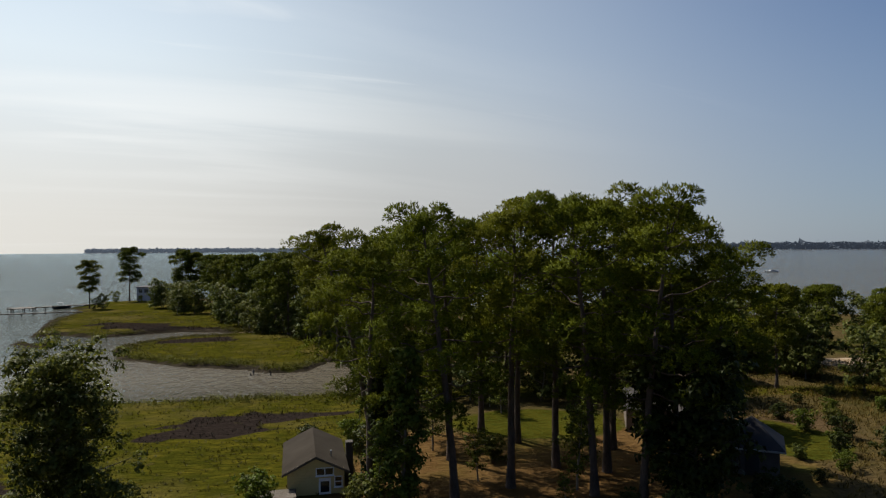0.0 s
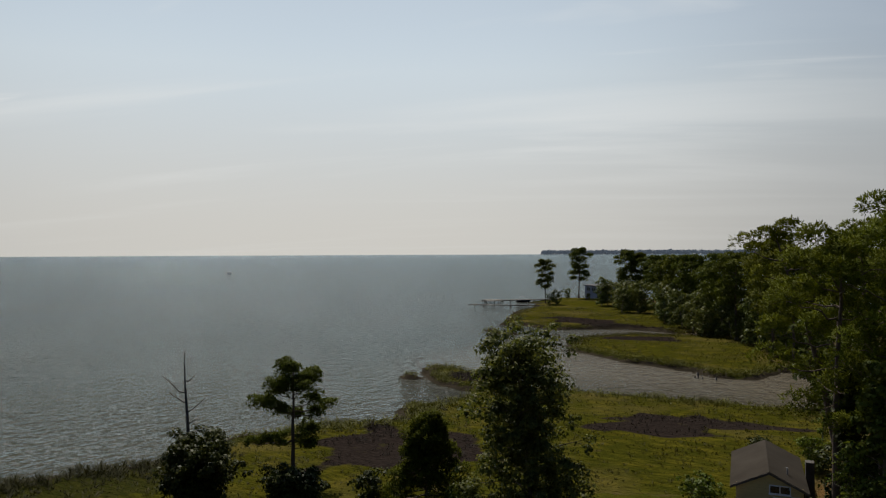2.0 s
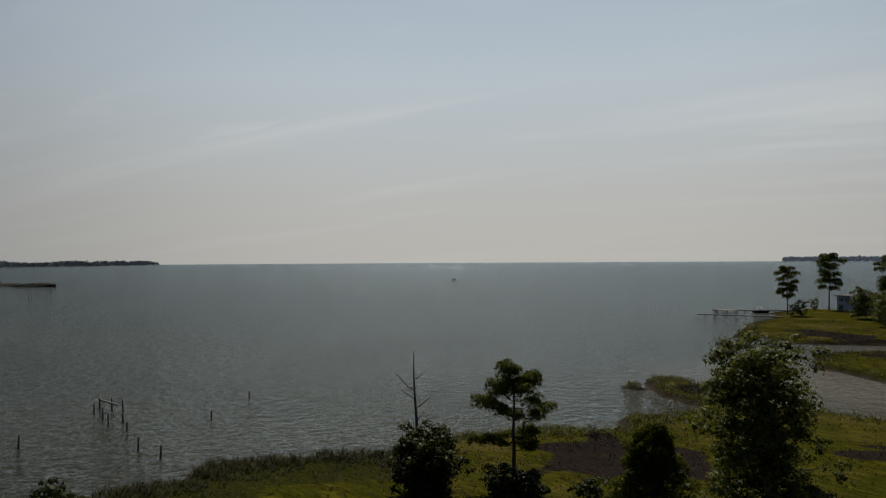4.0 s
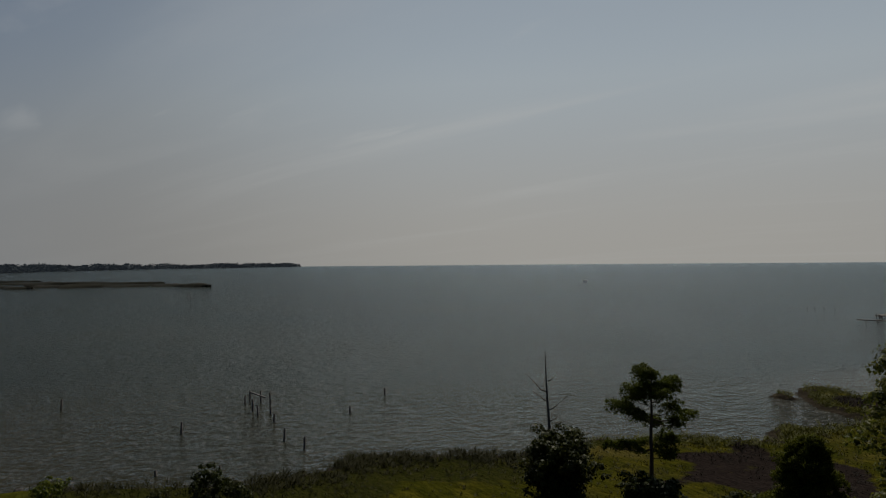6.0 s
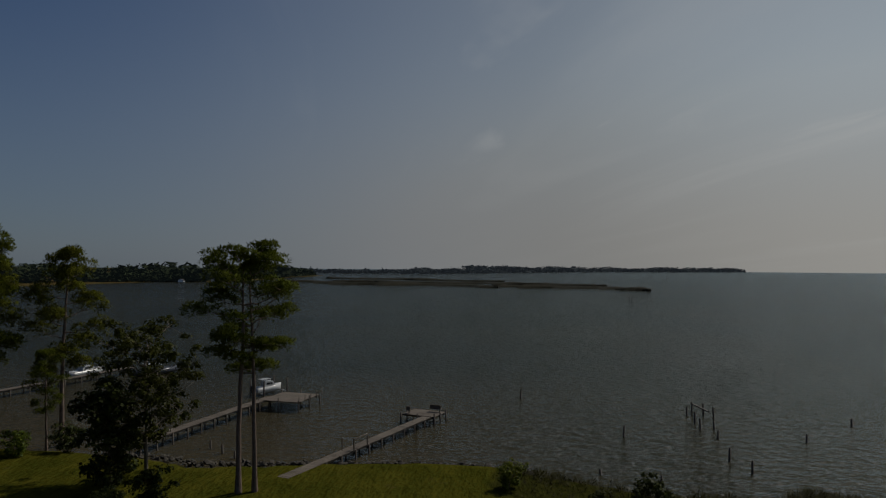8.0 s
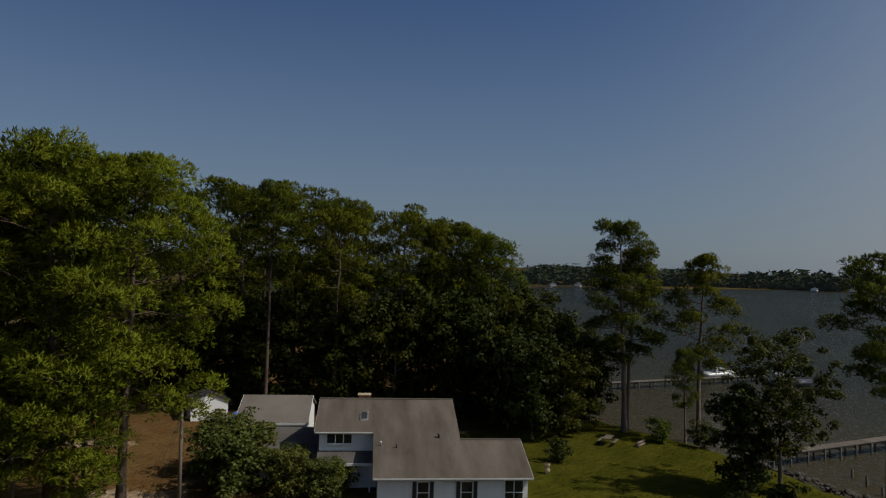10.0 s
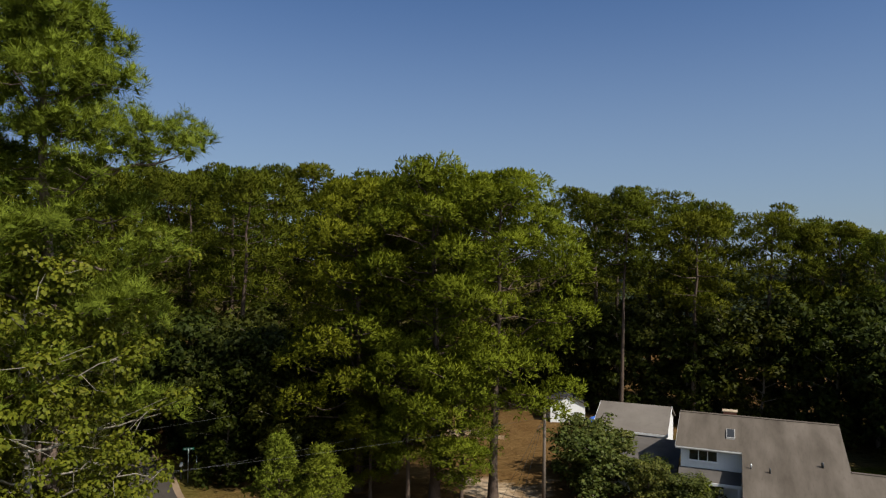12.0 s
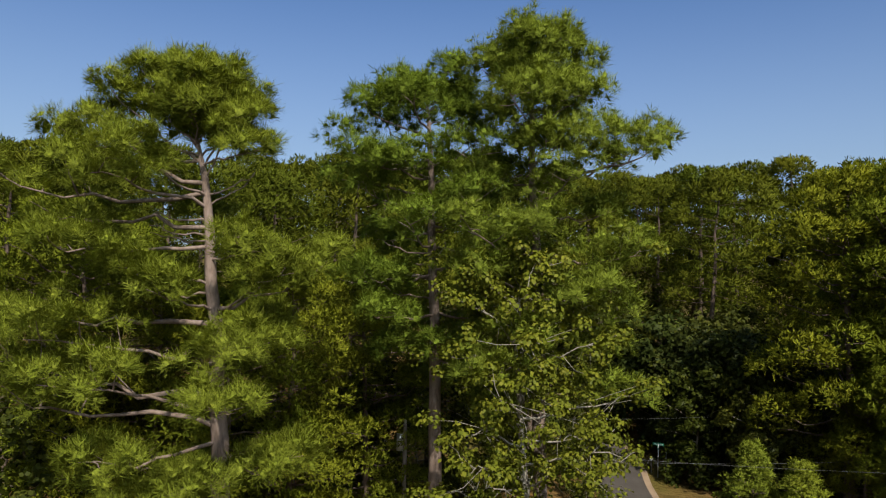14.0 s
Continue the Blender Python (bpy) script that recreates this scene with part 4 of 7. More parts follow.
class Kind:
    """A plant built once, then copied; the first one stands at its own size."""

    def __init__(self, maker, height):
        self.maker, self.height, self.first, self.n = maker, height, None, 0

    def put(self, x, y, height=None, turn=None, wide=None):
        self.n += 1
        turn = turn if turn is not None else (self.n * 137.5) % 360
        s = (height or self.height) / self.height
        if self.first is None:
            self.first = self.maker(stand(x, y, turn, s))
            return self.first
        q = self.first.scale
        return copy_thing(self.first, stand(x, y, turn, s, wide=(wide * s if wide else None)) @ Matrix.Diagonal((1 / q.x, 1 / q.y, 1 / q.z, 1)))


# ---- the tall pines by the road ----
L, F, R, B = 0.56, 2.13, 3.70, 5.27
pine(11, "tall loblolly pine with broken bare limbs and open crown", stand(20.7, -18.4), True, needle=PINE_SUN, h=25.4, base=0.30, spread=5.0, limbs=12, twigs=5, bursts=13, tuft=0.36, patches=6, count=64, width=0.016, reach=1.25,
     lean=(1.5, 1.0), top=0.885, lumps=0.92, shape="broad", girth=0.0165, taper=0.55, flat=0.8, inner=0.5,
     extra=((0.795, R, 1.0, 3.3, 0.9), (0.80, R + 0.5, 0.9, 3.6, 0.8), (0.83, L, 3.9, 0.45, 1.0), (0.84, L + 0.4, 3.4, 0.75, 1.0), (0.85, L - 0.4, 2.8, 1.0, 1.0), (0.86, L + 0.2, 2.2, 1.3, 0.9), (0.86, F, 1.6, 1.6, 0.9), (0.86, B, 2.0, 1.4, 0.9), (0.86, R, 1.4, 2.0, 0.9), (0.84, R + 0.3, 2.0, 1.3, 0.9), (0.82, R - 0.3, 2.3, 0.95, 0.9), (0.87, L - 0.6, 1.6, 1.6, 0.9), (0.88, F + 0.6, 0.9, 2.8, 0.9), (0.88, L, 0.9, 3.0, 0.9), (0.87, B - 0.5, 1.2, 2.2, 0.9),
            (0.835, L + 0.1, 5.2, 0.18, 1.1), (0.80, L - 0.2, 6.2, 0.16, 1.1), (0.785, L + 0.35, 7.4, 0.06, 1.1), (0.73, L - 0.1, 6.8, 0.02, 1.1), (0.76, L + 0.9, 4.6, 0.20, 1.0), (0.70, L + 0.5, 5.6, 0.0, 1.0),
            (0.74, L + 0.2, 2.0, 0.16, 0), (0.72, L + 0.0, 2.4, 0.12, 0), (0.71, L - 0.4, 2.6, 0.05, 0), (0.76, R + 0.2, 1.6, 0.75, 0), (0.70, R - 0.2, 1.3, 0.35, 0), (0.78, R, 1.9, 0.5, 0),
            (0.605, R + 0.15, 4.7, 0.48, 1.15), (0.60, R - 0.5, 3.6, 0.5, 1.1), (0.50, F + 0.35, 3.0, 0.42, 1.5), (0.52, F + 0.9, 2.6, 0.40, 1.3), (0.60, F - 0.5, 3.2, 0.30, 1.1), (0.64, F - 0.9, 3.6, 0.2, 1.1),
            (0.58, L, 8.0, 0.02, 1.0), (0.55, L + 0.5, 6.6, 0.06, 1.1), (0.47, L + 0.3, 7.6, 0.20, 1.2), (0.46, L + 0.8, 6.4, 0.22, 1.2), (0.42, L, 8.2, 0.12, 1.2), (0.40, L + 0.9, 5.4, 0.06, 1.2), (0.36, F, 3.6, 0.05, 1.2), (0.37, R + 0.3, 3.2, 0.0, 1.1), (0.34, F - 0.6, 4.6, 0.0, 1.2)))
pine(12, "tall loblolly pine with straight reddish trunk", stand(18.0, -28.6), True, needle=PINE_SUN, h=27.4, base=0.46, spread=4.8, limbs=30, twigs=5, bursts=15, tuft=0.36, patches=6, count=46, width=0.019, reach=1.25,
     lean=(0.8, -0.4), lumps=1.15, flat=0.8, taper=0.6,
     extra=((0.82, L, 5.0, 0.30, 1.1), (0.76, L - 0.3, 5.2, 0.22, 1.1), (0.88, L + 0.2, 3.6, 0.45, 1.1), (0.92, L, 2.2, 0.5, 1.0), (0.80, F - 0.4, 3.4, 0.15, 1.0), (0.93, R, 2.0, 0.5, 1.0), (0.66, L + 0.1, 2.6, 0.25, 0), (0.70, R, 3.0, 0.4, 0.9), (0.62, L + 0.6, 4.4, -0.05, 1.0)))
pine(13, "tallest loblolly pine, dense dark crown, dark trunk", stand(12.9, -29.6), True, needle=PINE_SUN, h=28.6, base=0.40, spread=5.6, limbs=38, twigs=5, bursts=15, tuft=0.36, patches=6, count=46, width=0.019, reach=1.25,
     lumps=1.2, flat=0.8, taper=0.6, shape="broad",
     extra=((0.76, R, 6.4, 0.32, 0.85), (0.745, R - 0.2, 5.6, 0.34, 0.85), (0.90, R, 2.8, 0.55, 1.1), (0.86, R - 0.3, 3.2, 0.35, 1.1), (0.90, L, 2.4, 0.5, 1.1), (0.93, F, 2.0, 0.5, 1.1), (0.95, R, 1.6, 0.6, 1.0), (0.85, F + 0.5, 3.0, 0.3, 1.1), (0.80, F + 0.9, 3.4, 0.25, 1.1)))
broadleaf(21, "pale-barked sycamore with thin yellowing leaves", stand(12.0, -26.6), h=18.8, base=0.34, spread=5.2, limbs=34, twigs=11, per=84, leaf=0.18, mat=LEAF_SYCAMORE, bark=BARK_PALE,
          name="sycamore_tree", lumps=0.75, own_limbs=True, heart=0)

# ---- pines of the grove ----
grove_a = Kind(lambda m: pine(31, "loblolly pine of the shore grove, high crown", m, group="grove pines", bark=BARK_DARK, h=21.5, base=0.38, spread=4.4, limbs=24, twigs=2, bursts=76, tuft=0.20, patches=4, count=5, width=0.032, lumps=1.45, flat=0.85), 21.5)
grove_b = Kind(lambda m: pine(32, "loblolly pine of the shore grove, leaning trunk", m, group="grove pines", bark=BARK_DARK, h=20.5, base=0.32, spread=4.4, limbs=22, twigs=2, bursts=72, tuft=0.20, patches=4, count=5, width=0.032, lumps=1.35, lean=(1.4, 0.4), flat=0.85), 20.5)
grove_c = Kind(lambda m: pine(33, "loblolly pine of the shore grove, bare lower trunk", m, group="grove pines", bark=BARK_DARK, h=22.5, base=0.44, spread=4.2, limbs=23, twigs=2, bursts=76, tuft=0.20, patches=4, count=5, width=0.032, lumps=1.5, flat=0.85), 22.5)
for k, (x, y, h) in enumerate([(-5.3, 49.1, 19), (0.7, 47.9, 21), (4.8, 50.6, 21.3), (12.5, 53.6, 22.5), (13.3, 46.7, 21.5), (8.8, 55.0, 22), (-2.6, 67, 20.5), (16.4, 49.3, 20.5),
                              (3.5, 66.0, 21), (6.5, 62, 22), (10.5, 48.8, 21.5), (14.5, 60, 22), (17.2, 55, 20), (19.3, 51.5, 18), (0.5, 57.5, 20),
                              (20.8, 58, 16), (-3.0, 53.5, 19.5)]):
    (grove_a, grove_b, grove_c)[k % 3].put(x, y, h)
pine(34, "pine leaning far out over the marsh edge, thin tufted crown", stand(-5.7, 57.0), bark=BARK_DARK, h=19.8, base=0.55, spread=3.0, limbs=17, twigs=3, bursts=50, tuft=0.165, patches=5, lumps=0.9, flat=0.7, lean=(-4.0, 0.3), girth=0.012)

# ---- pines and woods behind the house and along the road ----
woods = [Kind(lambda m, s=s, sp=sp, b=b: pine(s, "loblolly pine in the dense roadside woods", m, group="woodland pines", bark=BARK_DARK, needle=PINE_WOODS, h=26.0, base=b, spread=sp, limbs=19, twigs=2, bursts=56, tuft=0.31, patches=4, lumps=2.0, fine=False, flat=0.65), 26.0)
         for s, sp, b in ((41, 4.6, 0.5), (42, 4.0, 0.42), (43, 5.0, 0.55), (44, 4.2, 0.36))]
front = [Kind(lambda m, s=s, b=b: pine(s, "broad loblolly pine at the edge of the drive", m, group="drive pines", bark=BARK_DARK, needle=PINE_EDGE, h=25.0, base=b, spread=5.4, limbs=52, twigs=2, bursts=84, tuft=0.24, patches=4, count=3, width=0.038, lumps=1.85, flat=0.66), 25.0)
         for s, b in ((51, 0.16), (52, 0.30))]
under = [Kind(lambda m, s=s, f=f, c=c: broadleaf(s, "broad-leaved understorey tree at the wood's edge", m, 11.0, 0.06, f, 24, 6, 32, 0.33, c, group="understorey", lumps=1.1, heart=0.68), 11.0)
         for s, f, c in ((61, 3.4, LEAF_WOOD), (62, 3.0, LEAF_DARK), (63, 3.6, LEAF_WOOD), (64, 3.2, LEAF_DARK))]
near_under = Kind(lambda m: broadleaf(65, "leafy understorey tree beside the lane", m, 11.0, 0.06, 3.4, 24, 5, 44, 0.21, LEAF_WOOD, group="understorey", lumps=1.1, heart=0.62), 11.0)
shrub = [Kind(lambda m, s=s, c=c: broadleaf(s, "rounded leafy shrub with dense foliage", m, 3.0, 0.05, 1.6, 10, 5, 14, 0.22, c, name="shrub", group="shrubs", lumps=0.5, stems=2), 3.0)
         for s, c in ((71, LEAF_DARK), (72, LEAF), (73, LEAF_OLIVE))]

front[0].put(-3.8, -50.9, 25.3); front[1].put(-8.0, -50.6, 24.6)
front[0].put(-5.6, -49.6, 11.5); front[1].put(-1.8, -49.2, 12.5); front[0].put(0.8, -51.5, 10.0)
front[0].put(1.8, -54.0, 24.0); front[1].put(-1.0, -58.0, 23)

pick = random.Random(4)


def clear(x, y):
    """Kept free: the road, the drive, the houses and the yard round the camera."""
    if math.hypot(x, y) < 40 and not (x > 14 and y < -14):
        return False
    along = (x - 21.0) - 0.26 * (-y - 57)
    if -3.0 - 0.04 * (-y - 50) < along < 3.2 and -86 < y < -44:
        return False
    if -16.5 - 0.15 * (-50 - y) < x < -10 and -80 < y < -44:
        return False
    if -46 < x < -15 and -72 < y < -38:
        return False
    if -25 < x < -15 and -80 < y < -70:
        return False
    return True


count = 0
spots = []
for k in range(4000):
    az, dist = math.radians(pick.uniform(140, 268)), 48 + 62 * pick.random()
    x, y = -math.sin(az) * dist, math.cos(az) * dist
    if az < math.radians(173) and dist < 80 + 9 * math.sin(az * 9):
        continue
    if math.radians(173) < az < math.radians(200) and dist < 62:
        continue
    if not clear(x, y) or any((x - a) ** 2 + (y - b) ** 2 < (11 + 0.12 * dist) for a, b in spots):
        continue
    if shore_distance(np.array([x]), np.array([y]))[0] < 6:
        continue
    spots.append((x, y))
for x, y in spots[:84]:
    dist = math.hypot(x, y)
    az = math.degrees(math.atan2(-x, y)) % 360
    el = np.interp(az, [138, 141, 144, 146, 149, 152, 154.5, 157.5, 162, 166, 170, 175, 181, 185, 191, 196, 205, 215, 235, 262], [2.0, 2.5, 2.8, 3.4, 4.3, 5.6, 5.0, 6.3, 5.9, 6.4, 6.8, 7.6, 7.3, 8.5, 7.6, 7.4, 8.0, 7.8, 7.5, 7.0])
    tall = min(31.0, 17.8 + min(dist, 100) * math.tan(radians(el)))
    woods[count % 4].put(x, y, tall * pick.uniform(0.95, 1.03))
    count += 1
for az, dist, h in [(194.5, 97, 30), (196.5, 92, 29), (198.5, 99, 30), (200.5, 93, 29), (203, 95, 30), (156, 88, 25), (159, 90, 27), (148, 88, 23), (144, 90, 22), (164, 95, 28), (187, 96, 29), (189.5, 91, 28), (192, 97, 29), (184.5, 90, 28), (182, 97, 28), (195, 84, 27), (150.5, 86, 25), (147, 87, 23.5), (143, 85, 21.5), (154, 90, 25.5), (145, 90, 22.5)]:
    a = math.radians(az)
    woods[int(az) % 4].put(-math.sin(a) * dist, math.cos(a) * dist, h)
# understorey along the wood's edge
for az, dist, h in [(141, 79, 14), (143.5, 82, 15), (146, 80, 14), (148.5, 83, 15), (151, 82, 13), (153.5, 84, 14), (156, 82, 12), (158.5, 85, 14), (161, 83, 13), (163.5, 86, 13),
                    (166, 87, 12), (168.5, 90, 13), (171, 92, 12), (139, 84, 13), (137, 88, 11), (142, 90, 16), (149, 92, 16), (155, 93, 16), (165, 96, 16), (176, 84, 12), (180, 72, 12),
                    (183.5, 66, 10), (187, 62, 11), (190, 60, 12), (192.3, 66, 11), (186, 74, 13), (190, 76, 13), (206, 52, 11), (210, 47, 10), (214, 45, 11), (218, 44, 12), (222, 40, 10), (226, 38, 10),
                    (230, 38, 11), (234, 36, 11), (238, 35, 12), (242, 38, 13), (205, 62, 12), (182, 56, 8), (186.5, 55, 8), (194.8, 67, 13), (192.6, 62, 12), (196.4, 74, 13), (199, 77, 13), (201.5, 73, 12), (197.5, 84, 14), (190.5, 70, 13),
                    (137, 74, 10), (139.5, 72, 11), (135.5, 78, 10), (141.5, 76, 13), (138, 82, 13), (136, 86, 11), (140, 88, 15), (188, 55, 9), (189.5, 61, 12), (190.5, 67, 13), (187, 59, 11), (184.5, 60, 10), (192.0, 57, 9), (193.5, 64, 11), (178.5, 62, 8), (182, 63, 9), (180, 66, 11)]:
    a = math.radians(az)
    (near_under if dist < 54 and az > 203 else under[int(az * 2) % 4]).put(-math.sin(a) * dist, math.cos(a) * dist, h)
for az, dist, h in [(224, 36, 17), (229, 34, 16), (234, 33, 17), (239, 38, 20), (218, 40, 17), (213, 48, 19)]:
    a = math.radians(az)
    front[int(az) % 2].put(-math.sin(a) * dist, math.cos(a) * dist, h)

for x, y, h in [(17.8, -47.5, 5.0), (15.8, -43.0, 4.5), (20.8, -52.5, 6.0), (12.9, -38.6, 4.0), (22.5, -57.5, 6.5)]:
    near_under.put(x, y, h)

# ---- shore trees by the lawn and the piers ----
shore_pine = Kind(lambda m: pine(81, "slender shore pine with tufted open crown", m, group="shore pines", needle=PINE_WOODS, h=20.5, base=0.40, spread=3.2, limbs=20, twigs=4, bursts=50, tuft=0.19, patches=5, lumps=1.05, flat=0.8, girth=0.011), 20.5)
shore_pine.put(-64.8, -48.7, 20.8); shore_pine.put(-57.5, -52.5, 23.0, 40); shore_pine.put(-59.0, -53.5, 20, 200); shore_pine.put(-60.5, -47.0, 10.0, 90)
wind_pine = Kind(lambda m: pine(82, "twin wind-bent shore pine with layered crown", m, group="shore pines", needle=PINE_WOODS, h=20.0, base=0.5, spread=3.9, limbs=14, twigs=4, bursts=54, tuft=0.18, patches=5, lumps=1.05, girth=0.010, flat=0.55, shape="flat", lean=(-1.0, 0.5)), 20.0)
wind_pine.put(-51.8, -22.4, 19.0); wind_pine.put(-51.3, -23.5, 19.6, 75)
broadleaf(83, "spreading waterside oak with thin crooked limbs", stand(-53.5, -32.5), 14.5, 0.22, 6.0, 26, 8, 44, 0.24, LEAF_WOOD, name="oak_tree", lumps=0.8, own_limbs=True, heart=0.55)
broadleaf(84, "dense evergreen tree beside the lawn", stand(-50.5, -33.5), 8.5, 0.05, 2.6, 26, 6, 26, 0.3, LEAF_DARK, name="holly_tree", lumps=0.8)
shrub[0].put(-43.4, -47.1, 2.4); shrub[0].put(-47.5, -28.5, 3.0); shrub[1].put(-57.5, -47.5, 2.5); shrub[0].put(-60, -44.5, 3); shrub[2].put(-44, -30, 2.6)
yard_bush = Kind(lambda m: broadleaf(86, "leafy olive-green bush beside the house", m, 4.2, 0.03, 1.9, 24, 6, 26, 0.18, LEAF_OLIVE, name="yard_bush", group="yard bushes", lumps=0.55, stems=1, shape=0.35), 4.2)
for x, y, h in [(-18.6, -48.4, 3.4), (-20.9, -47.2, 2.8), (-15.6, -51.5, 4.6), (-17.2, -54.0, 4.4), (-19.8, -50.5, 3.0), (-16.6, -57.5, 4.6)]:
    yard_bush.put(x, y, h * 1.1, wide=1.3)
broadleaf(87, "bright green rounded bush at the porch", stand(-21.8, -48.3), 3.0, 0.03, 1.9, 24, 6, 30, 0.16, LEAF_FRESH, name="porch_bush", lumps=0.5)
broadleaf(88, "dense bush beside the link of the house", stand(-23.6, -49.6), 2.6, 0.03, 1.5, 20, 6, 26, 0.16, LEAF_DARK, name="porch_bush", lumps=0.5)
pine(89, "tall slender pine with a bare straight trunk behind the garage", stand(-25.6, -74.3), girth=0.0085, bark=BARK_DARK, h=26.5, base=0.64, spread=3.6, limbs=22, twigs=3, bursts=44, tuft=0.25, patches=5, lumps=1.4, needle=PINE_WOODS)
arbor = Kind(lambda m: pine(85, "young bright-green conical arborvitae", m, name="arborvitae", needle=PINE_SUN, h=6.6, base=0.03, spread=2.6, limbs=64, twigs=3, bursts=20, tuft=0.15, patches=5, lumps=0.6, shape="cone", flat=1.0), 6.2)
arbor.put(6.5, -46.0, 6.2); arbor.put(3.9, -45.0, 5.8, wide=1.1)

# ---- trees of the marsh's edge ----
pine(91, "small shore pine with flat tufted tiers", stand(-39.5, 36.4), True, bark=BARK_DARK, h=9.6, base=0.55, spread=1.9, limbs=10, twigs=5, bursts=30, tuft=0.15, patches=5, count=6, width=0.02, lumps=0.60, shape="round", girth=0.016, needle=PINE_WOODS, flat=0.95,
     extra=((0.58, 4.40, 3.2, 0.42, 1.0), (0.60, 4.1, 2.6, 0.40, 1.0), (0.60, 1.26, 3.4, 0.06, 0.95), (0.57, 1.0, 2.4, 0.02, 1.0), (0.36, 4.40, 3.6, 0.14, 1.0), (0.37, 4.7, 2.8, 0.16, 1.0), (0.40, 1.3, 1.8, 0.12, 1.1), (0.42, 0.9, 1.6, 0.1, 1.1),
            (0.36, 0.0, 2.2, 0.0, 1.0), (0.33, 2.8, 2.4, 0.0, 1.0), (0.78, 4.3, 1.9, 0.3, 1.1), (0.80, 1.2, 1.8, 0.25, 1.1), (0.84, 0.0, 1.4, 0.4, 1.0), (0.88, 2.8, 1.4, 0.4, 1.0), (0.30, 1.3, 1.5, -0.05, 0.9)))
broadleaf(92, "upright sweetgum tree with glossy leaves", stand(-21.0, 39.4), 12.9, 0.02, 3.8, 66, 8, 50, 0.2, LEAF_OLIVE, name="sweetgum_tree", lumps=0.72, shape=0.22, heart=0.6)
pine(93, "young conical pine beside the marsh", stand(-28.2, 37.8), needle=PINE_WOODS, h=6.6, base=0.04, spread=3.5, limbs=56, twigs=4, bursts=24, tuft=0.18, patches=5, count=4, width=0.025, lumps=0.75, shape="cone", flat=0.8)
broadleaf(94, "dense dark wax myrtle bush below the snag", stand(-42.1, 29.6), 5.4, 0.05, 2.8, 26, 6, 30, 0.24, LEAF_DARK, name="myrtle_bush", lumps=0.7, stems=3)
broadleaf(95, "low dark myrtle bush by the marsh", stand(-35.5, 33.0), 2.9, 0.05, 2.6, 18, 6, 26, 0.22, LEAF_DARK, name="myrtle_bush", lumps=0.6, stems=3)
shrub[0].put(-31.5, 36.0, 2.6); shrub[2].put(-24.0, 36.5, 2.8); shrub[2].put(-18.5, 37.0, 3.4)
shrub[0].put(-52.3, 7.1, 3.2, wide=0.9); shrub[0].put(-50.8, 8.8, 2.2); shrub[1].put(-55.9, -3.2, 2.2); shrub[0].put(-53.5, 3.7, 1.6)


def snag():
    """A bare dead trunk with a few broken limbs."""
    rs = np.random.RandomState(7)
    t = np.linspace(0, 1, 9)
    way = np.stack([0.15 * np.sin(t * 5), 0.1 * np.cos(t * 4), 10.0 * t], -1)
    root = thing("dead_tree", stand(-48.1, 33.3), "bare bleached dead tree with broken limbs", "tree")
    part("trunk", mesh_of("trunk", *tube(way, 0.17 * (1 - t) ** 0.8 + 0.015, 8), (DEADWOOD,), True), DEADWOOD, root)
    for z, ax, ln in ((5.2, 0.5, 1.6), (5.9, 3.6, 1.3), (6.7, 3.3, 1.9), (4.2, 0.2, 0.9), (7.6, 0.7, 0.8), (3.4, 3.9, 0.8)):
        a = np.array([0, 0, z])
        b = a + ln * np.array([math.cos(ax + 0.6), math.sin(ax + 0.6), 0.75])
        part("branch", mesh_of("branch", *tube(bough(a, b, rs, -0.1), np.linspace(0.065, 0.014, 5), 5), (DEADWOOD,), True), DEADWOOD, root)


snag()

# ---- north shore: tree line, scattered pines ----
far_pine = Kind(lambda m: pine(101, "pine on the far side of the cove", m, group="north shore pines", bark=BARK_DARK, needle=PINE_WOODS, h=18.0, base=0.42, spread=3.8, limbs=16, twigs=2, bursts=48, tuft=0.42, patches=5, lumps=1.9, fine=False, flat=0.62), 18.0)
cove_pine = Kind(lambda m: pine(103, "tall pine with layered open crown by the far cove", m, group="north shore pines", bark=BARK_DARK, needle=PINE_WOODS, h=18.0, base=0.36, spread=3.6, limbs=19, twigs=3, bursts=52, tuft=0.34, patches=5, lumps=1.45, flat=0.6, girth=0.012, fine=False), 18.0)
for x, y, h in [(-109, 215, 15.5), (-109.5, 243.5, 19.5), (-79.4, 213, 18.0), (-76, 216, 17.0), (-71, 212.6, 15.5)]:
    cove_pine.put(x, y, h)
for x, y, h in [(-62, 196, 15), (-54, 180, 16.5), (-48.3, 172, 17), (-41, 160, 15), (-44, 176, 17),
                (-36, 150, 16), (-31.8, 143, 17.5), (-22.3, 126, 20), (-24, 134, 18), (-18, 118, 17), (-14, 124, 18), (-9, 112, 17), (-28, 155, 17), (-36, 168, 17), (-10, 130, 18), (-20, 145, 18),
                (-3, 105, 17), (2, 118, 18), (-66, 205, 15), (-57, 200, 16)]:
    far_pine.put(x, y, h + (1.5 if y > 200 else 0), wide=1.3 if y > 200 else None)
far_bush = Kind(lambda m: broadleaf(102, "thicket tree along the north shore", m, 8.0, 0.03, 3.2, 15, 5, 16, 0.42, LEAF_OLIVE, group="north shore thicket", lumps=1.0, heart=0.7), 8.0)
for x, y, h in [(-103, 211, 5.0), (-106, 213, 3.6), (-101, 232, 2.6), (-95, 229, 2.2), (-112, 239, 4.0), (-88, 226, 5.0)]:
    far_bush.put(x, y, h)
rs_line = random.Random(9)
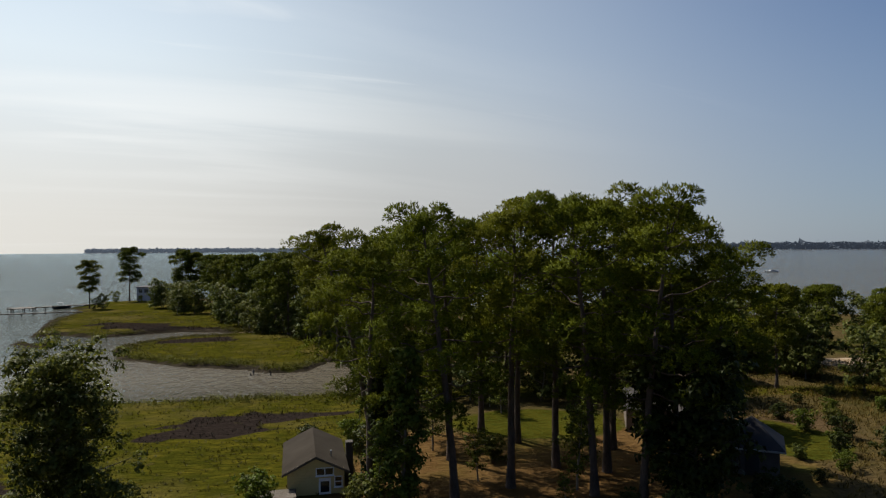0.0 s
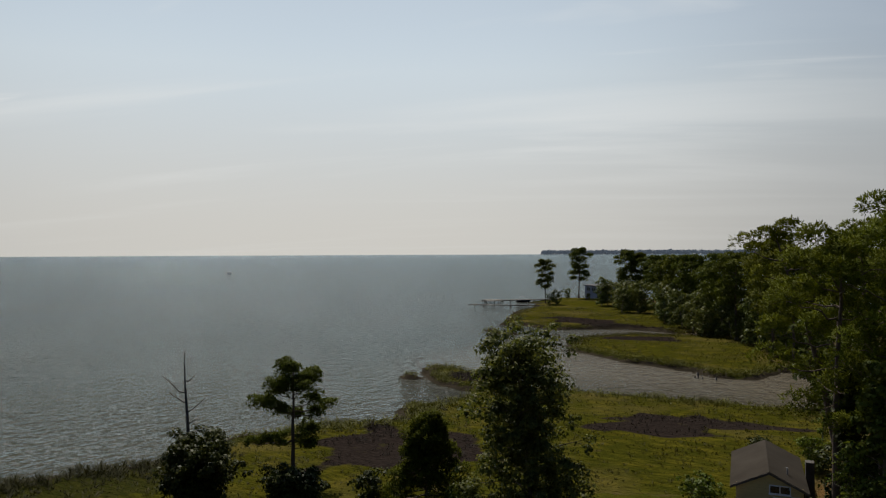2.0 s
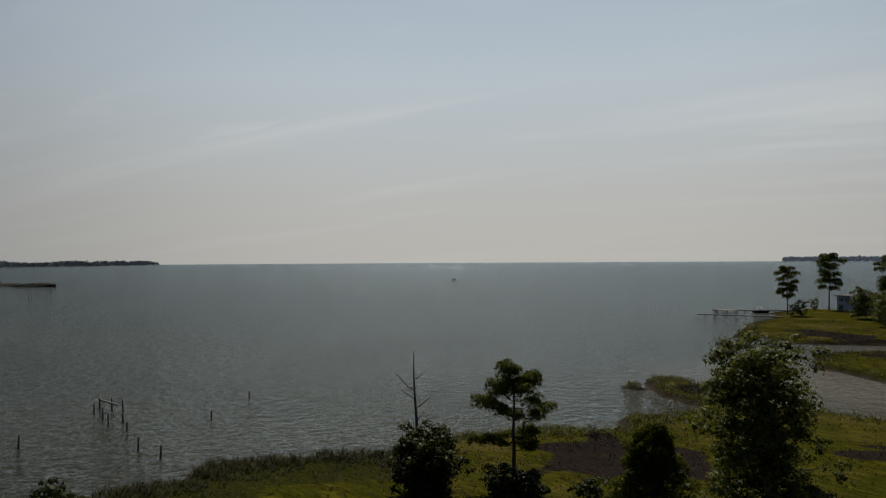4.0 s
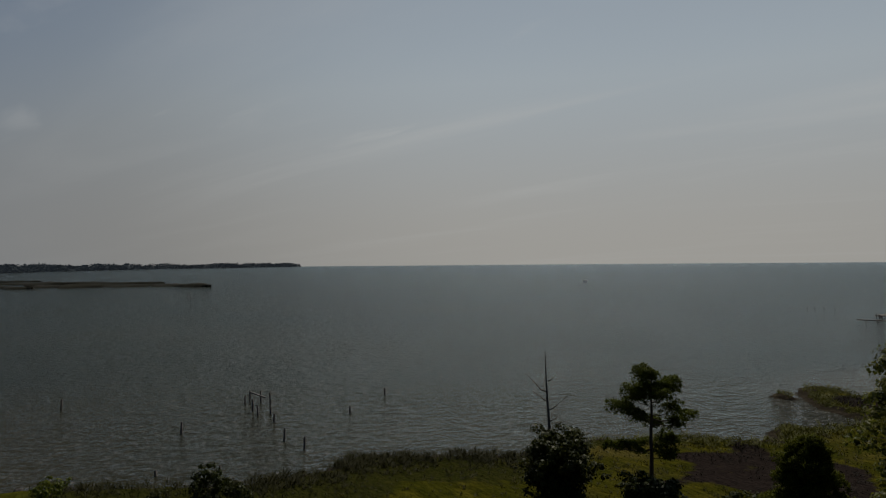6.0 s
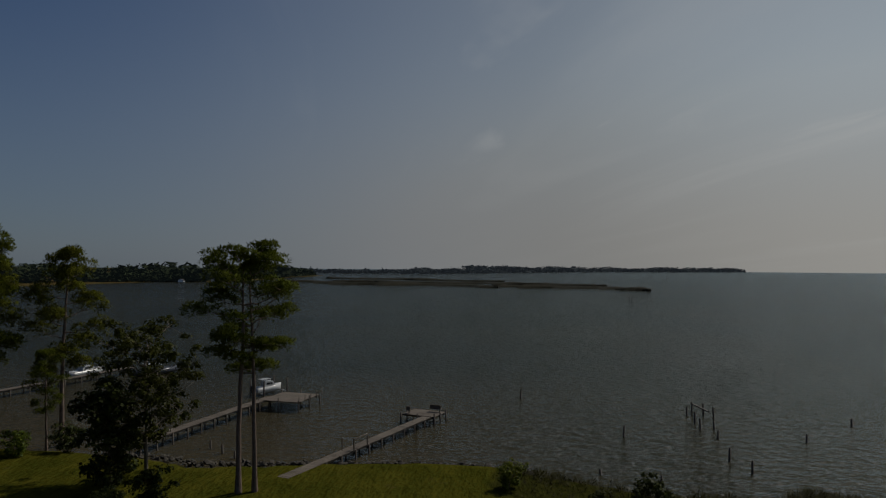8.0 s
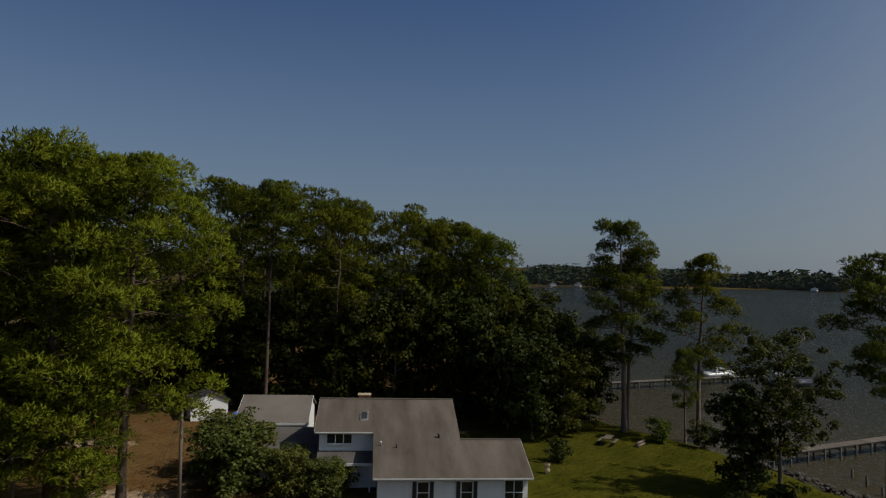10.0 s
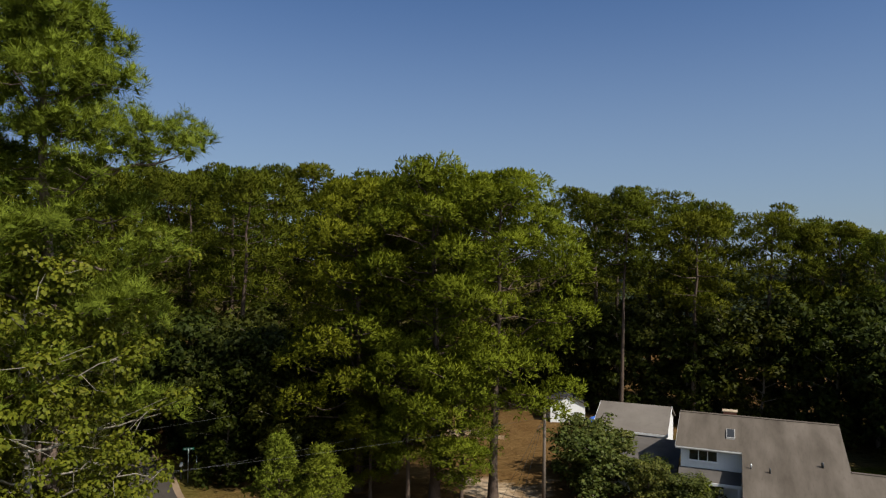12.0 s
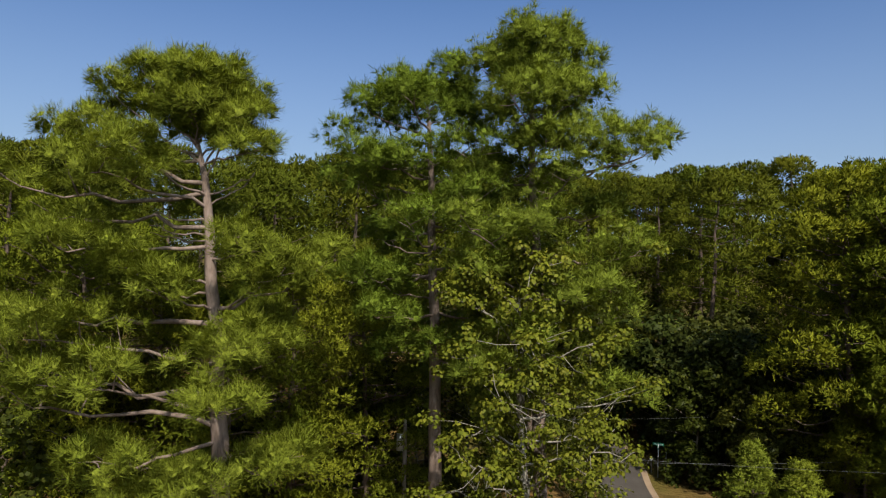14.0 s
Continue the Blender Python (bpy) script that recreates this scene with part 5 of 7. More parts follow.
for k in range(62):
    t = rs_line.random()
    x, y = -84 + 76 * t + rs_line.uniform(-3, 7), 207 - 93 * t + rs_line.uniform(-2, 12)
    if t > 0.9:
        y += 6
    far_bush.put(x, y, rs_line.uniform(4.5, 9.5))

# ---- east side: low trees about the field ----
for x, y, h in [(40.9, 85.8, 13.2), (53.4, 99.3, 12), (60, 95, 11), (30, 95, 14), (27, 84, 15), (22, 90, 16), (24.5, 70, 12), (35, 104, 13), (70, 108, 11), (16, 96, 16), (8, 90, 17), (45, 110, 12), (78, 100, 12), (66, 120, 11)]:
    far_pine.put(x, y, h, wide=1.15)
for x, y, h in [(49.6, 82.2, 8.5), (52, 78, 8), (56, 84, 9), (58, 76, 9), (60, 70, 9.5), (46, 92, 6), (64, 90, 9), (36.5, 90, 6), (33, 88, 7), (44, 98, 7), (68, 82, 10), (50, 70, 5), (46, 60, 4), (56, 64, 8), (26, 66, 8), (40, 100, 8), (74, 92, 9), (55, 105, 9), (28, 78, 7)]:
    far_bush.put(x, y, h)
for x, y, h in [(34, 66, 2.2), (36, 63, 2.4), (38, 68, 2.0), (33.5, 70, 1.8), (38.5, 60, 2.4), (41, 57, 3.0), (36, 56, 2.6), (43, 64, 2.2), (33, 58, 2.0), (40, 72, 1.6), (46, 73, 1.8), (21.6, 46.5, 2.6), (24.0, 47.5, 1.6), (29, 57, 1.4), (31, 54, 1.6), (27.5, 51, 1.2), (34, 61, 1.2), (45, 68, 1.4), (39, 77, 1.3), (44, 80, 1.6), (31, 74, 1.5), (48, 64, 2.2)]:
    shrub[int(x) % 3].put(x, y, h)

rs_east = random.Random(21)
for k in range(26):
    az, dist = math.radians(-rs_east.uniform(12, 37)), rs_east.uniform(100, 165)
    far_bush.put(-math.sin(az) * dist, math.cos(az) * dist, rs_east.uniform(6, 11))

for x, y, h in [(-6, 80, 9), (-2, 86, 11), (3, 80, 8), (7, 84, 11), (11, 79, 8), (14, 86, 12), (18, 80, 9), (22, 77, 9), (1, 92, 12), (10, 93, 12), (20, 90, 11), (-9, 90, 10), (25, 86, 10), (5, 76, 5)]:
    far_bush.put(x, y, h)

# ---- undergrowth of the grove ----
broadleaf(111, "large dense dark evergreen magnolia", stand(16.4, 46.4), 11.5, 0.08, 3.5, 40, 7, 28, 0.38, LEAF_DARK, name="magnolia_tree", lumps=0.95)
broadleaf(112, "tall slim tree wrapped in pale vines", stand(-2.8, 46.5), 11.0, 0.04, 1.5, 34, 6, 30, 0.25, LEAF, name="vine_covered_tree", lumps=0.6)
broadleaf(113, "dark cedar beside the yellow cottage", stand(-4.9, 50.0), 10.5, 0.05, 1.1, 30, 6, 26, 0.24, LEAF_DARK, name="cedar_tree", lumps=0.6)
grove_bush = Kind(lambda m: broadleaf(114, "thin understorey sapling in the grove", m, 6.0, 0.2, 1.5, 16, 5, 12, 0.18, LEAF, group="grove saplings", lumps=0.55), 6.0)
for x, y, h in [(9.5, 50.0, 6.5), (11, 57, 5), (2.5, 52, 4.5), (15.5, 46.0, 5), (8.0, 46, 2.5), (20, 54, 7), (-4.5, 46.5, 5), (17.5, 60, 6), (13, 64, 4.5), (-1.0, 60, 6), (6, 73, 5), (-8.5, 70, 4), (16.5, 44.5, 3.5)]:
    grove_bush.put(x, y, h)
for x, y, h in [(-12.5, 46.5, 2.6), (-13.2, 49.0, 2.0), (-5.5, 46.0, 3.0), (-4.6, 59, 3.2), (-8, 61, 2.6), (-12, 62, 2.0), (-4, 64, 3), (4.2, 57.5, 2.6), (14.5, 44.0, 2.4), (12, 45, 1.8)]:
    shrub[int(abs(x) * 2) % 3].put(x, y, h)


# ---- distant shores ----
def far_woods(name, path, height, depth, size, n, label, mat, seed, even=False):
    """A long belt of woods: many leafy clumps heaped along a line."""
    rs = np.random.RandomState(seed)
    path = np.array(path, float)
    seg = np.linalg.norm(np.diff(path, axis=0), axis=1)
    s = np.concatenate([[0], np.cumsum(seg)])
    t = rs.uniform(0, s[-1], n)
    c = np.stack([np.interp(t, s, path[:, 0]), np.interp(t, s, path[:, 1])], -1)
    d = np.stack([np.interp(t, s, np.gradient(path[:, 0], s)), np.interp(t, s, np.gradient(path[:, 1], s))], -1)
    d = unit(d)
    off = rs.uniform(0, depth, n)
    c = c + np.stack([-d[:, 1], d[:, 0]], -1) * off[:, None]
    tall = height * (0.72 + 0.2 * np.sin(t * 0.021 + 2 * np.sin(t * 0.0063)) + 0.12 * np.sin(t * 0.09)) * np.minimum(1, 0.55 + 0.45 * off / depth * 2)
    if even:
        tall = height * (0.9 + 0.06 * np.sin(t * 0.004)) * np.ones(n)
    z = tall * rs.uniform(0.0, 1.0, n) ** 0.55
    pos = np.concatenate([c, z[:, None]], 1)
    tri = pos[:, None, :] + rs.normal(size=(n, 3, 3)) * size * np.array([1, 1, 0.6])
    tri[:, :, 2] = np.maximum(tri[:, :, 2], 0.1)
    me = mesh_of(name, tri.reshape(-1, 3), np.arange(n * 3).reshape(-1, 3), (mat,))
    return tagged(new(name, me), label, "woods", kind="stuff")


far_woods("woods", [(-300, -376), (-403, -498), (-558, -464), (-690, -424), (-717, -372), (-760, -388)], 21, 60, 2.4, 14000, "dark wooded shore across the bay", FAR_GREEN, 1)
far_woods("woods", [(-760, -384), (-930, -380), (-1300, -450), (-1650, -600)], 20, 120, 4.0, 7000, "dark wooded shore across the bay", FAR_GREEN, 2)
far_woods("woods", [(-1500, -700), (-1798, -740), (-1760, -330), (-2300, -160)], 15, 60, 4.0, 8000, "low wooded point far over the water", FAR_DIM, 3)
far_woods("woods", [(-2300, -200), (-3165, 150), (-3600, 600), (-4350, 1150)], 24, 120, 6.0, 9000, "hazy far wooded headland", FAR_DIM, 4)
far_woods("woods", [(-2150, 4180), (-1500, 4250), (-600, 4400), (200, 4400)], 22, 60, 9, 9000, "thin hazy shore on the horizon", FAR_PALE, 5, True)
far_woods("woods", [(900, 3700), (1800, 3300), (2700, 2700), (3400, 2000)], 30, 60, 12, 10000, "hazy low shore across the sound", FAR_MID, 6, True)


def pine_belt(path, height, depth, trees, seed):
    """A belt of pine woods past the single trees: crowns heaped of tufted clumps."""
    rs = np.random.RandomState(seed)
    path = np.array(path, float)
    s = np.concatenate([[0], np.cumsum(np.linalg.norm(np.diff(path, axis=0), axis=1))])
    t = s[-1] * (np.arange(trees) + rs.uniform(0, 1, trees)) / trees
    c = np.stack([np.interp(t, s, path[:, 0]), np.interp(t, s, path[:, 1])], -1)
    c *= 1 + rs.uniform(0, depth, (trees, 1)) / np.linalg.norm(c, axis=1, keepdims=True)
    tall = height * rs.uniform(0.86, 1.05, trees)
    pos, rad = [], []
    for (x, y), h in zip(c, tall):
        for k in range(19):
            u = rs.rand() ** 0.75
            r = 3.9 * math.sqrt(max(0.05, 1 - ((u - 0.35) / 0.72) ** 2)) * rs.uniform(0.4, 1.0)
            a = rs.uniform(0, 6.28)
            pos.append((x + r * math.cos(a), y + r * math.sin(a), h * (0.08 + 0.89 * u)))
            q = rs.uniform(1.1, 1.9)
            rad.append((q, q, q * 0.75))
    pos, rad = np.array(pos), np.array(rad)
    v, f, n, tint = puffs(rs, pos, rad[:, 0] * 1.1, 0.72, 20, 0.42, 4, 0, 0, 0)
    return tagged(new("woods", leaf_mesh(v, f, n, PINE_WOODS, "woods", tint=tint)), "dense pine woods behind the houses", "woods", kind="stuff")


pine_belt([(112, -30), (95, -75), (60, -106), (20, -114), (-18, -114), (-52, -108)], 27, 18, 112, 7)
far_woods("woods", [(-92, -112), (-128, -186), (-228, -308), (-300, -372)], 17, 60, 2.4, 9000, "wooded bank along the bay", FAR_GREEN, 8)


def low_island(x0, y0, x1, y1, wide, seed):
    """A long low marsh bar in the bay."""
    rs = np.random.RandomState(seed)
    a, b = np.array([x0, y0]), np.array([x1, y1])
    n = 150
    t = np.linspace(0, 1, n)
    d = (b - a) / np.linalg.norm(b - a)
    nrm = np.array([-d[1], d[0]])
    rough = np.convolve(rs.rand(n + 8), np.ones(9) / 9, "valid")
    w = wide * np.sin(np.pi * t) ** 0.5 * (0.35 + 0.65 * np.sin(t * 17 + seed) ** 2) * (0.3 + 1.4 * rough) + 1.0
    mid = a + (b - a) * t[:, None] + nrm * (np.sin(t * 9 + seed) * wide * 0.6 + (rough - 0.5) * wide * 1.5)[:, None]
    scrub = np.clip(np.sin(t * 11 + 2 * seed) - 0.2, 0, 1)[:, None] * 2.0
    rows = []
    for f, z in ((-1, -0.4), (-0.8, 0.5), (-0.3, 1.0), (0.3, 1.2), (0.8, 0.6), (1, -0.4)):
        rows.append(np.concatenate([mid + nrm * (w * f)[:, None], np.full((n, 1), z) + (rs.rand(n, 1) * 0.9 + scrub * rs.rand(n, 1)) * (z > 0)], 1))
    v = np.concatenate(rows)
    k = (np.arange(5)[:, None] * n + np.arange(n - 1)[None, :]).ravel()
    me = mesh_of("marsh_bar", v, np.stack([k, k + n, k + n + 1, k + 1], -1), (MARSH_FAR,), True)
    tagged(new("marsh_bar", me), "low brown marsh bar out in the bay", "marsh island", kind="structure")


MARSH_FAR = plain("far_marsh", (0.012, 0.012, 0.007), (0.021, 0.019, 0.011), 0.95, 0.05)
low_island(-760, -300, -640, -40, 30, 1)
low_island(-690, -60, -600, 92, 24, 2)
low_island(-820, -260, -740, 60, 22, 3)
low_island(-1020, -330, -900, -60, 16, 4)


def far_house(x, y, turn, w, label):
    """A pale house on the far shore: walls, gable roof, a row of windows."""
    h = thing("shore_house", pose(x, y, 0.6, 0, 0, turn) @ Matrix.Diagonal((0.7, 0.7, 0.62, 1)), label, "house", "houses across the bay")
    part("wall", prism([(-4, -0.5), (4, -0.5), (4, 2.6), (0, 4.6), (-4, 2.6)], -w / 2, w / 2), SIDING, h).matrix_basis = Matrix(((0, 1, 0, 0), (1, 0, 0, 0), (0, 0, 1, 0), (0, 0, 0, 1)))
    for s in (-1, 1):
        part("roof", slab([(-w / 2 - 0.4, s * 0.02, 4.9), (w / 2 + 0.4, s * 0.02, 4.9), (w / 2 + 0.4, s * 4.6, 2.4), (-w / 2 - 0.4, s * 4.6, 2.4)], 0.25), ROOF_GREY, h)
    for k in range(4):
        x0 = -w / 2 + w * (k + 0.25) / 4
        for s in (-4.03, 4.0):
            part("window", box((x0, s, 0.8, x0 + w / 9, s + 0.03, 2.2)), GLASS, h)


for x, y, turn, w in ((-424, -475, 60, 10), (-452, -472, 40, 12), (-702, -392, 20, 16), (-735, -372, 30, 12)):
    far_house(x, y, turn, w, "white gabled house on the wooded far shore")


# ---- the white house ----
def window(parent, x0, z0, x1, z1, y, panes=1, shutters=False, sashes=True, paint=None):
    """A window in a wall that faces -y: frame, panes, sill and shutters."""
    y = y - 0.036
    w = part("window", box((x0 - 0.06, y - 0.04, z0 - 0.06, x1 + 0.06, y - 0.02, z0), (x0 - 0.06, y - 0.04, z1, x1 + 0.06, y - 0.02, z1 + 0.07), (x0 - 0.06, y - 0.04, z0, x0, y - 0.02, z1), (x1, y - 0.04, z0, x1 + 0.06, y - 0.02, z1),
                           *[(x0 + (x1 - x0) * k / panes - 0.03, y - 0.038, z0, x0 + (x1 - x0) * k / panes + 0.03, y - 0.022, z1) for k in range(1, panes)],
                           *([(x0, y - 0.036, (z0 + z1) / 2 - 0.025, x1, y - 0.024, (z0 + z1) / 2 + 0.025)] if sashes else [])), paint or TRIM, parent, "painted window frame")
    for k in range(panes):
        a, b = x0 + (x1 - x0) * k / panes, x0 + (x1 - x0) * (k + 1) / panes
        part("pane", box((a + 0.005, y - 0.021, z0 + 0.004, b - 0.005, y - 0.008, z1 - 0.004)), GLASS, w, "dark reflecting glass")
    part("sill", box((x0 - 0.1, y - 0.1, z0 - 0.11, x1 + 0.1, y - 0.003, z0 - 0.062)), paint or TRIM, w)
    if shutters:
        for a in (x0 - 0.36, x1 + 0.09):
            part("shutter", box((a, y - 0.05, z0 - 0.04, a + 0.27, y - 0.012, z1 + 0.04), *[(a + 0.03, y - 0.058, z0 + 0.05 + k * 0.12, a + 0.24, y - 0.05, z0 + 0.13 + k * 0.12) for k in range(int((z1 - z0) / 0.12) - 1)]), SHUTTER, w, "black louvred shutter")


def lap_wall(parent, x0, x1, y0, y1, z0, z1, mat, lap=0.2, name="wall"):
    """A wall of lapped boards: x0..x1 long, its outer face towards -y at y0."""
    w = part(name, box((x0, y0, z0, x1, y1, z1)), mat, parent)
    board = bpy.data.meshes.new("board")
    bm = prism([(y0 - 0.03, 0), (y0 - 0.004, 0), (y0 - 0.004, lap), (y0 - 0.012, lap)], x0, x1)
    bm.to_mesh(board)
    bm.free()
    board.transform(Matrix(((0, 1, 0, 0), (1, 0, 0, 0), (0, 0, 1, 0), (0, 0, 0, 1))))
    board.materials.append(mat)
    for k in range(int((z1 - z0) / lap)):
        o = part("board", board, mat, w)
        o.location.z = z0 + k * lap
    return w


def house():
    h = thing("house", pose(-22.61, -42.95, 0.9, 0, 0, 152.67), "white clapboard house with weathered brown shingle roof", "house")
    sl = 0.3155
    ze = 2.8
    ridge = 10.55
    roofz = lambda y: ze + sl * y

    def roof(x0, x1, ya, yb, back, rakes):
        r = part("roof", slab([(x0, ya, roofz(ya)), (x1, ya, roofz(ya)), (x1, yb, roofz(yb)), (x0, yb, roofz(yb))], 0.14), ROOF, h, "weathered brown shingles")
        part("back_slope", slab([(x0, yb + 0.003, roofz(yb)), (x1, yb + 0.003, roofz(yb)), (x1, back, roofz(yb) - sl * (back - yb)), (x0, back, roofz(yb) - sl * (back - yb))], 0.14), ROOF, r)
        part("ridge_cap", prism([(0, 0.05), (-0.16, -0.005), (-0.16, -0.03), (0.16, -0.03), (0.16, -0.005)], 0, x1 - x0), ROOF, r).matrix_basis = pose(x0, yb, roofz(yb) + 0.01) @ pose(0, 0, 0, 0, 0, -90)
        part("fascia", box((x0, ya - 0.025, roofz(ya) - 0.2, x1, ya - 0.003, roofz(ya) - 0.02)), EDGE, r, "white fascia board")
        for x in rakes:
            part("rake_board", slab([(x, ya, roofz(ya) - 0.012), (x + 0.025, ya, roofz(ya) - 0.012), (x + 0.025, yb, roofz(yb) - 0.012), (x, yb, roofz(yb) - 0.012)], 0.18), EDGE, r)
        part("gutter", box((x0 + 0.05, ya - 0.13, roofz(ya) - 0.14, x1 - 0.05, ya - 0.03, roofz(ya) - 0.05), bevel=0.02), EDGE, r)
        return r

    roof(0.0, 6.56, 0.0, ridge, 17.0, ())
    roof(6.563, 11.16, 0.0, 4.69, 9.0, (11.163,))
    roof(-4.45, -0.003, 5.63, ridge, 17.0, (-4.478,))
    lap_wall(h, 0.35, 10.85, 0.42, 0.62, -0.5, 2.78, SIDING)
    for x, yf, yb, yr in ((0.35, 0.63, 16.5, ridge), (10.65, 0.63, 8.6, 4.69), (6.3, 4.8, 16.5, ridge), (-4.1, 6.02, 16.5, ridge)):
        zt = lambda y: ze + sl * y - 0.17 if y <= yr else ze + sl * yr - sl * (y - yr) - 0.17
        part("gable_wall", prism([(yf, -0.5), (yb, -0.5), (yb, zt(yb)), (yr, zt(yr)), (yf, zt(yf))], -0.2, 0), SIDING, h).matrix_basis = Matrix(((0, 1, 0, x + 0.2), (1, 0, 0, 0), (0, 0, 1, 0), (0, 0, 0, 1)))
    part("back_wall", box((-3.8, 16.3, -0.5, 6.25, 16.5, 3.9), (6.55, 8.4, -0.5, 10.6, 8.6, 2.6)), SIDING, h)
    lap_wall(h, -4.1, 0.33, 5.98, 6.02, -0.5, 4.5, SIDING, name="upper_wall")
    window(h, 3.13, 0.95, 3.88, 2.38, 0.42, 1, True)
    window(h, 6.18, 0.98, 6.93, 2.40, 0.42, 1, True)
    window(h, 9.25, 0.85, 10.5, 2.5, 0.42, 2, False)
    window(h, -3.5, 3.62, -1.65, 4.38, 5.98, 3, False, False)
    part("awning_roof", slab([(-4.2, 4.75, 2.42), (-0.03, 4.75, 2.42), (-0.03, 5.94, 3.05), (-4.2, 5.94, 3.05)], 0.1), ROOF_GREY, h, "pale grey porch roof")
    part("awning_fascia", box((-4.2, 4.7, 2.24, -0.03, 4.745, 2.44)), TRIM, h)
    for x in (-4.1, -2.1, -0.2):
        part("porch_post", box((x - 0.06, 4.8, -0.5, x + 0.06, 4.92, 2.3)), TRIM, h)
    sk = part("skylight", slab([(-1.04, 7.15, roofz(7.15) + 0.12), (-0.46, 7.15, roofz(7.15) + 0.12), (-0.46, 8.35, roofz(8.35) + 0.12), (-1.04, 8.35, roofz(8.35) + 0.12)], 0.18), EDGE, h, "pale framed skylight")
    part("pane", slab([(-1.00, 7.20, roofz(7.20) + 0.135), (-0.50, 7.20, roofz(7.20) + 0.135), (-0.50, 8.3, roofz(8.3) + 0.135), (-1.00, 8.3, roofz(8.3) + 0.135)], 0.02), SHUTTER, sk, "dark pane")
    ch = part("chimney", box((-1.3, 11.2, 5.2, -0.35, 11.9, 6.25)), BRICK, h, "low brick chimney")
    part("cap", box((-1.38, 11.12, 6.253, -0.27, 11.98, 6.32)), SAND, ch)
    for x, y, r in ((0.55, 3.78, 0.05), (1.70, 3.53, 0.06), (4.92, 4.87, 0.09)):
        rod("vent_pipe", (x, y, roofz(y) - 0.05), (x, y, roofz(y) + 0.33), r, METAL if r < 0.06 else SHUTTER, h)
    # low connecting roof towards the garage
    part("link_roof", slab([(-11.6, 6.9, 1.75), (-4.52, 6.9, 1.75), (-4.52, 15.3, 2.65), (-11.6, 15.3, 2.65)], 0.12), ROOF_GREY, h, "low grey shingle roof of the link")
    lap_wall(h, -11.2, -4.2, 7.3, 7.45, -0.5, 1.6, SIDING, name="link_wall")
    window(h, -7.6, 0.4, -6.6, 1.3, 7.3, 2, False)
    window(h, -10.3, 0.4, -9.3, 1.3, 7.3, 2, False)
    g = thing("garage", pose(-22.61, -42.95, 0.9, 0, 0, 152.67), "garage with pale grey shingle gable roof behind the house", "garage")
    gz = lambda y: 3.0 + 0.36 * (y - 15.5)
    r = part("roof", slab([(-12.3, 15.4, gz(15.4)), (-5.8, 15.4, gz(15.4)), (-5.8, 19.9, gz(19.9)), (-12.3, 19.9, gz(19.9))], 0.14), ROOF_PALE, g, "pale stained shingles")
    part("back_slope", slab([(-12.3, 19.903, gz(19.9)), (-5.8, 19.903, gz(19.9)), (-5.8, 24.4, gz(15.4)), (-12.3, 24.4, gz(15.4))], 0.14), ROOF_PALE, r)
    for x in (-12.328, -5.797):
        part("rake_board", slab([(x, 15.4, gz(15.4) - 0.01), (x + 0.025, 15.4, gz(15.4) - 0.01), (x + 0.025, 19.9, gz(19.9) - 0.01), (x, 19.9, gz(19.9) - 0.01)], 0.2), TRIM, r)
    part("fascia", box((-12.3, 15.36, gz(15.4) - 0.2, -5.8, 15.395, gz(15.4) - 0.02)), TRIM, r)
    for x in (-12.1, -6.2):
        part("gable_wall", prism([(15.7, -0.5), (24.1, -0.5), (24.1, 2.88), (19.9, gz(19.9) - 0.17), (15.7, 2.88)], -0.2, 0), SIDING, g).matrix_basis = Matrix(((0, 1, 0, x + 0.2), (1, 0, 0, 0), (0, 0, 1, 0), (0, 0, 0, 1)))
    part("wall", box((-11.9, 15.7, -0.5, -6.2, 15.85, 2.85)), SIDING, g)
    part("back_wall", box((-11.9, 23.95, -0.5, -6.2, 24.1, 2.85)), SIDING, g)


ROOF_PALE = plain("pale_stained_shingle", (0.115, 0.10, 0.086), (0.175, 0.155, 0.135), 0.95, 0.6)
house()


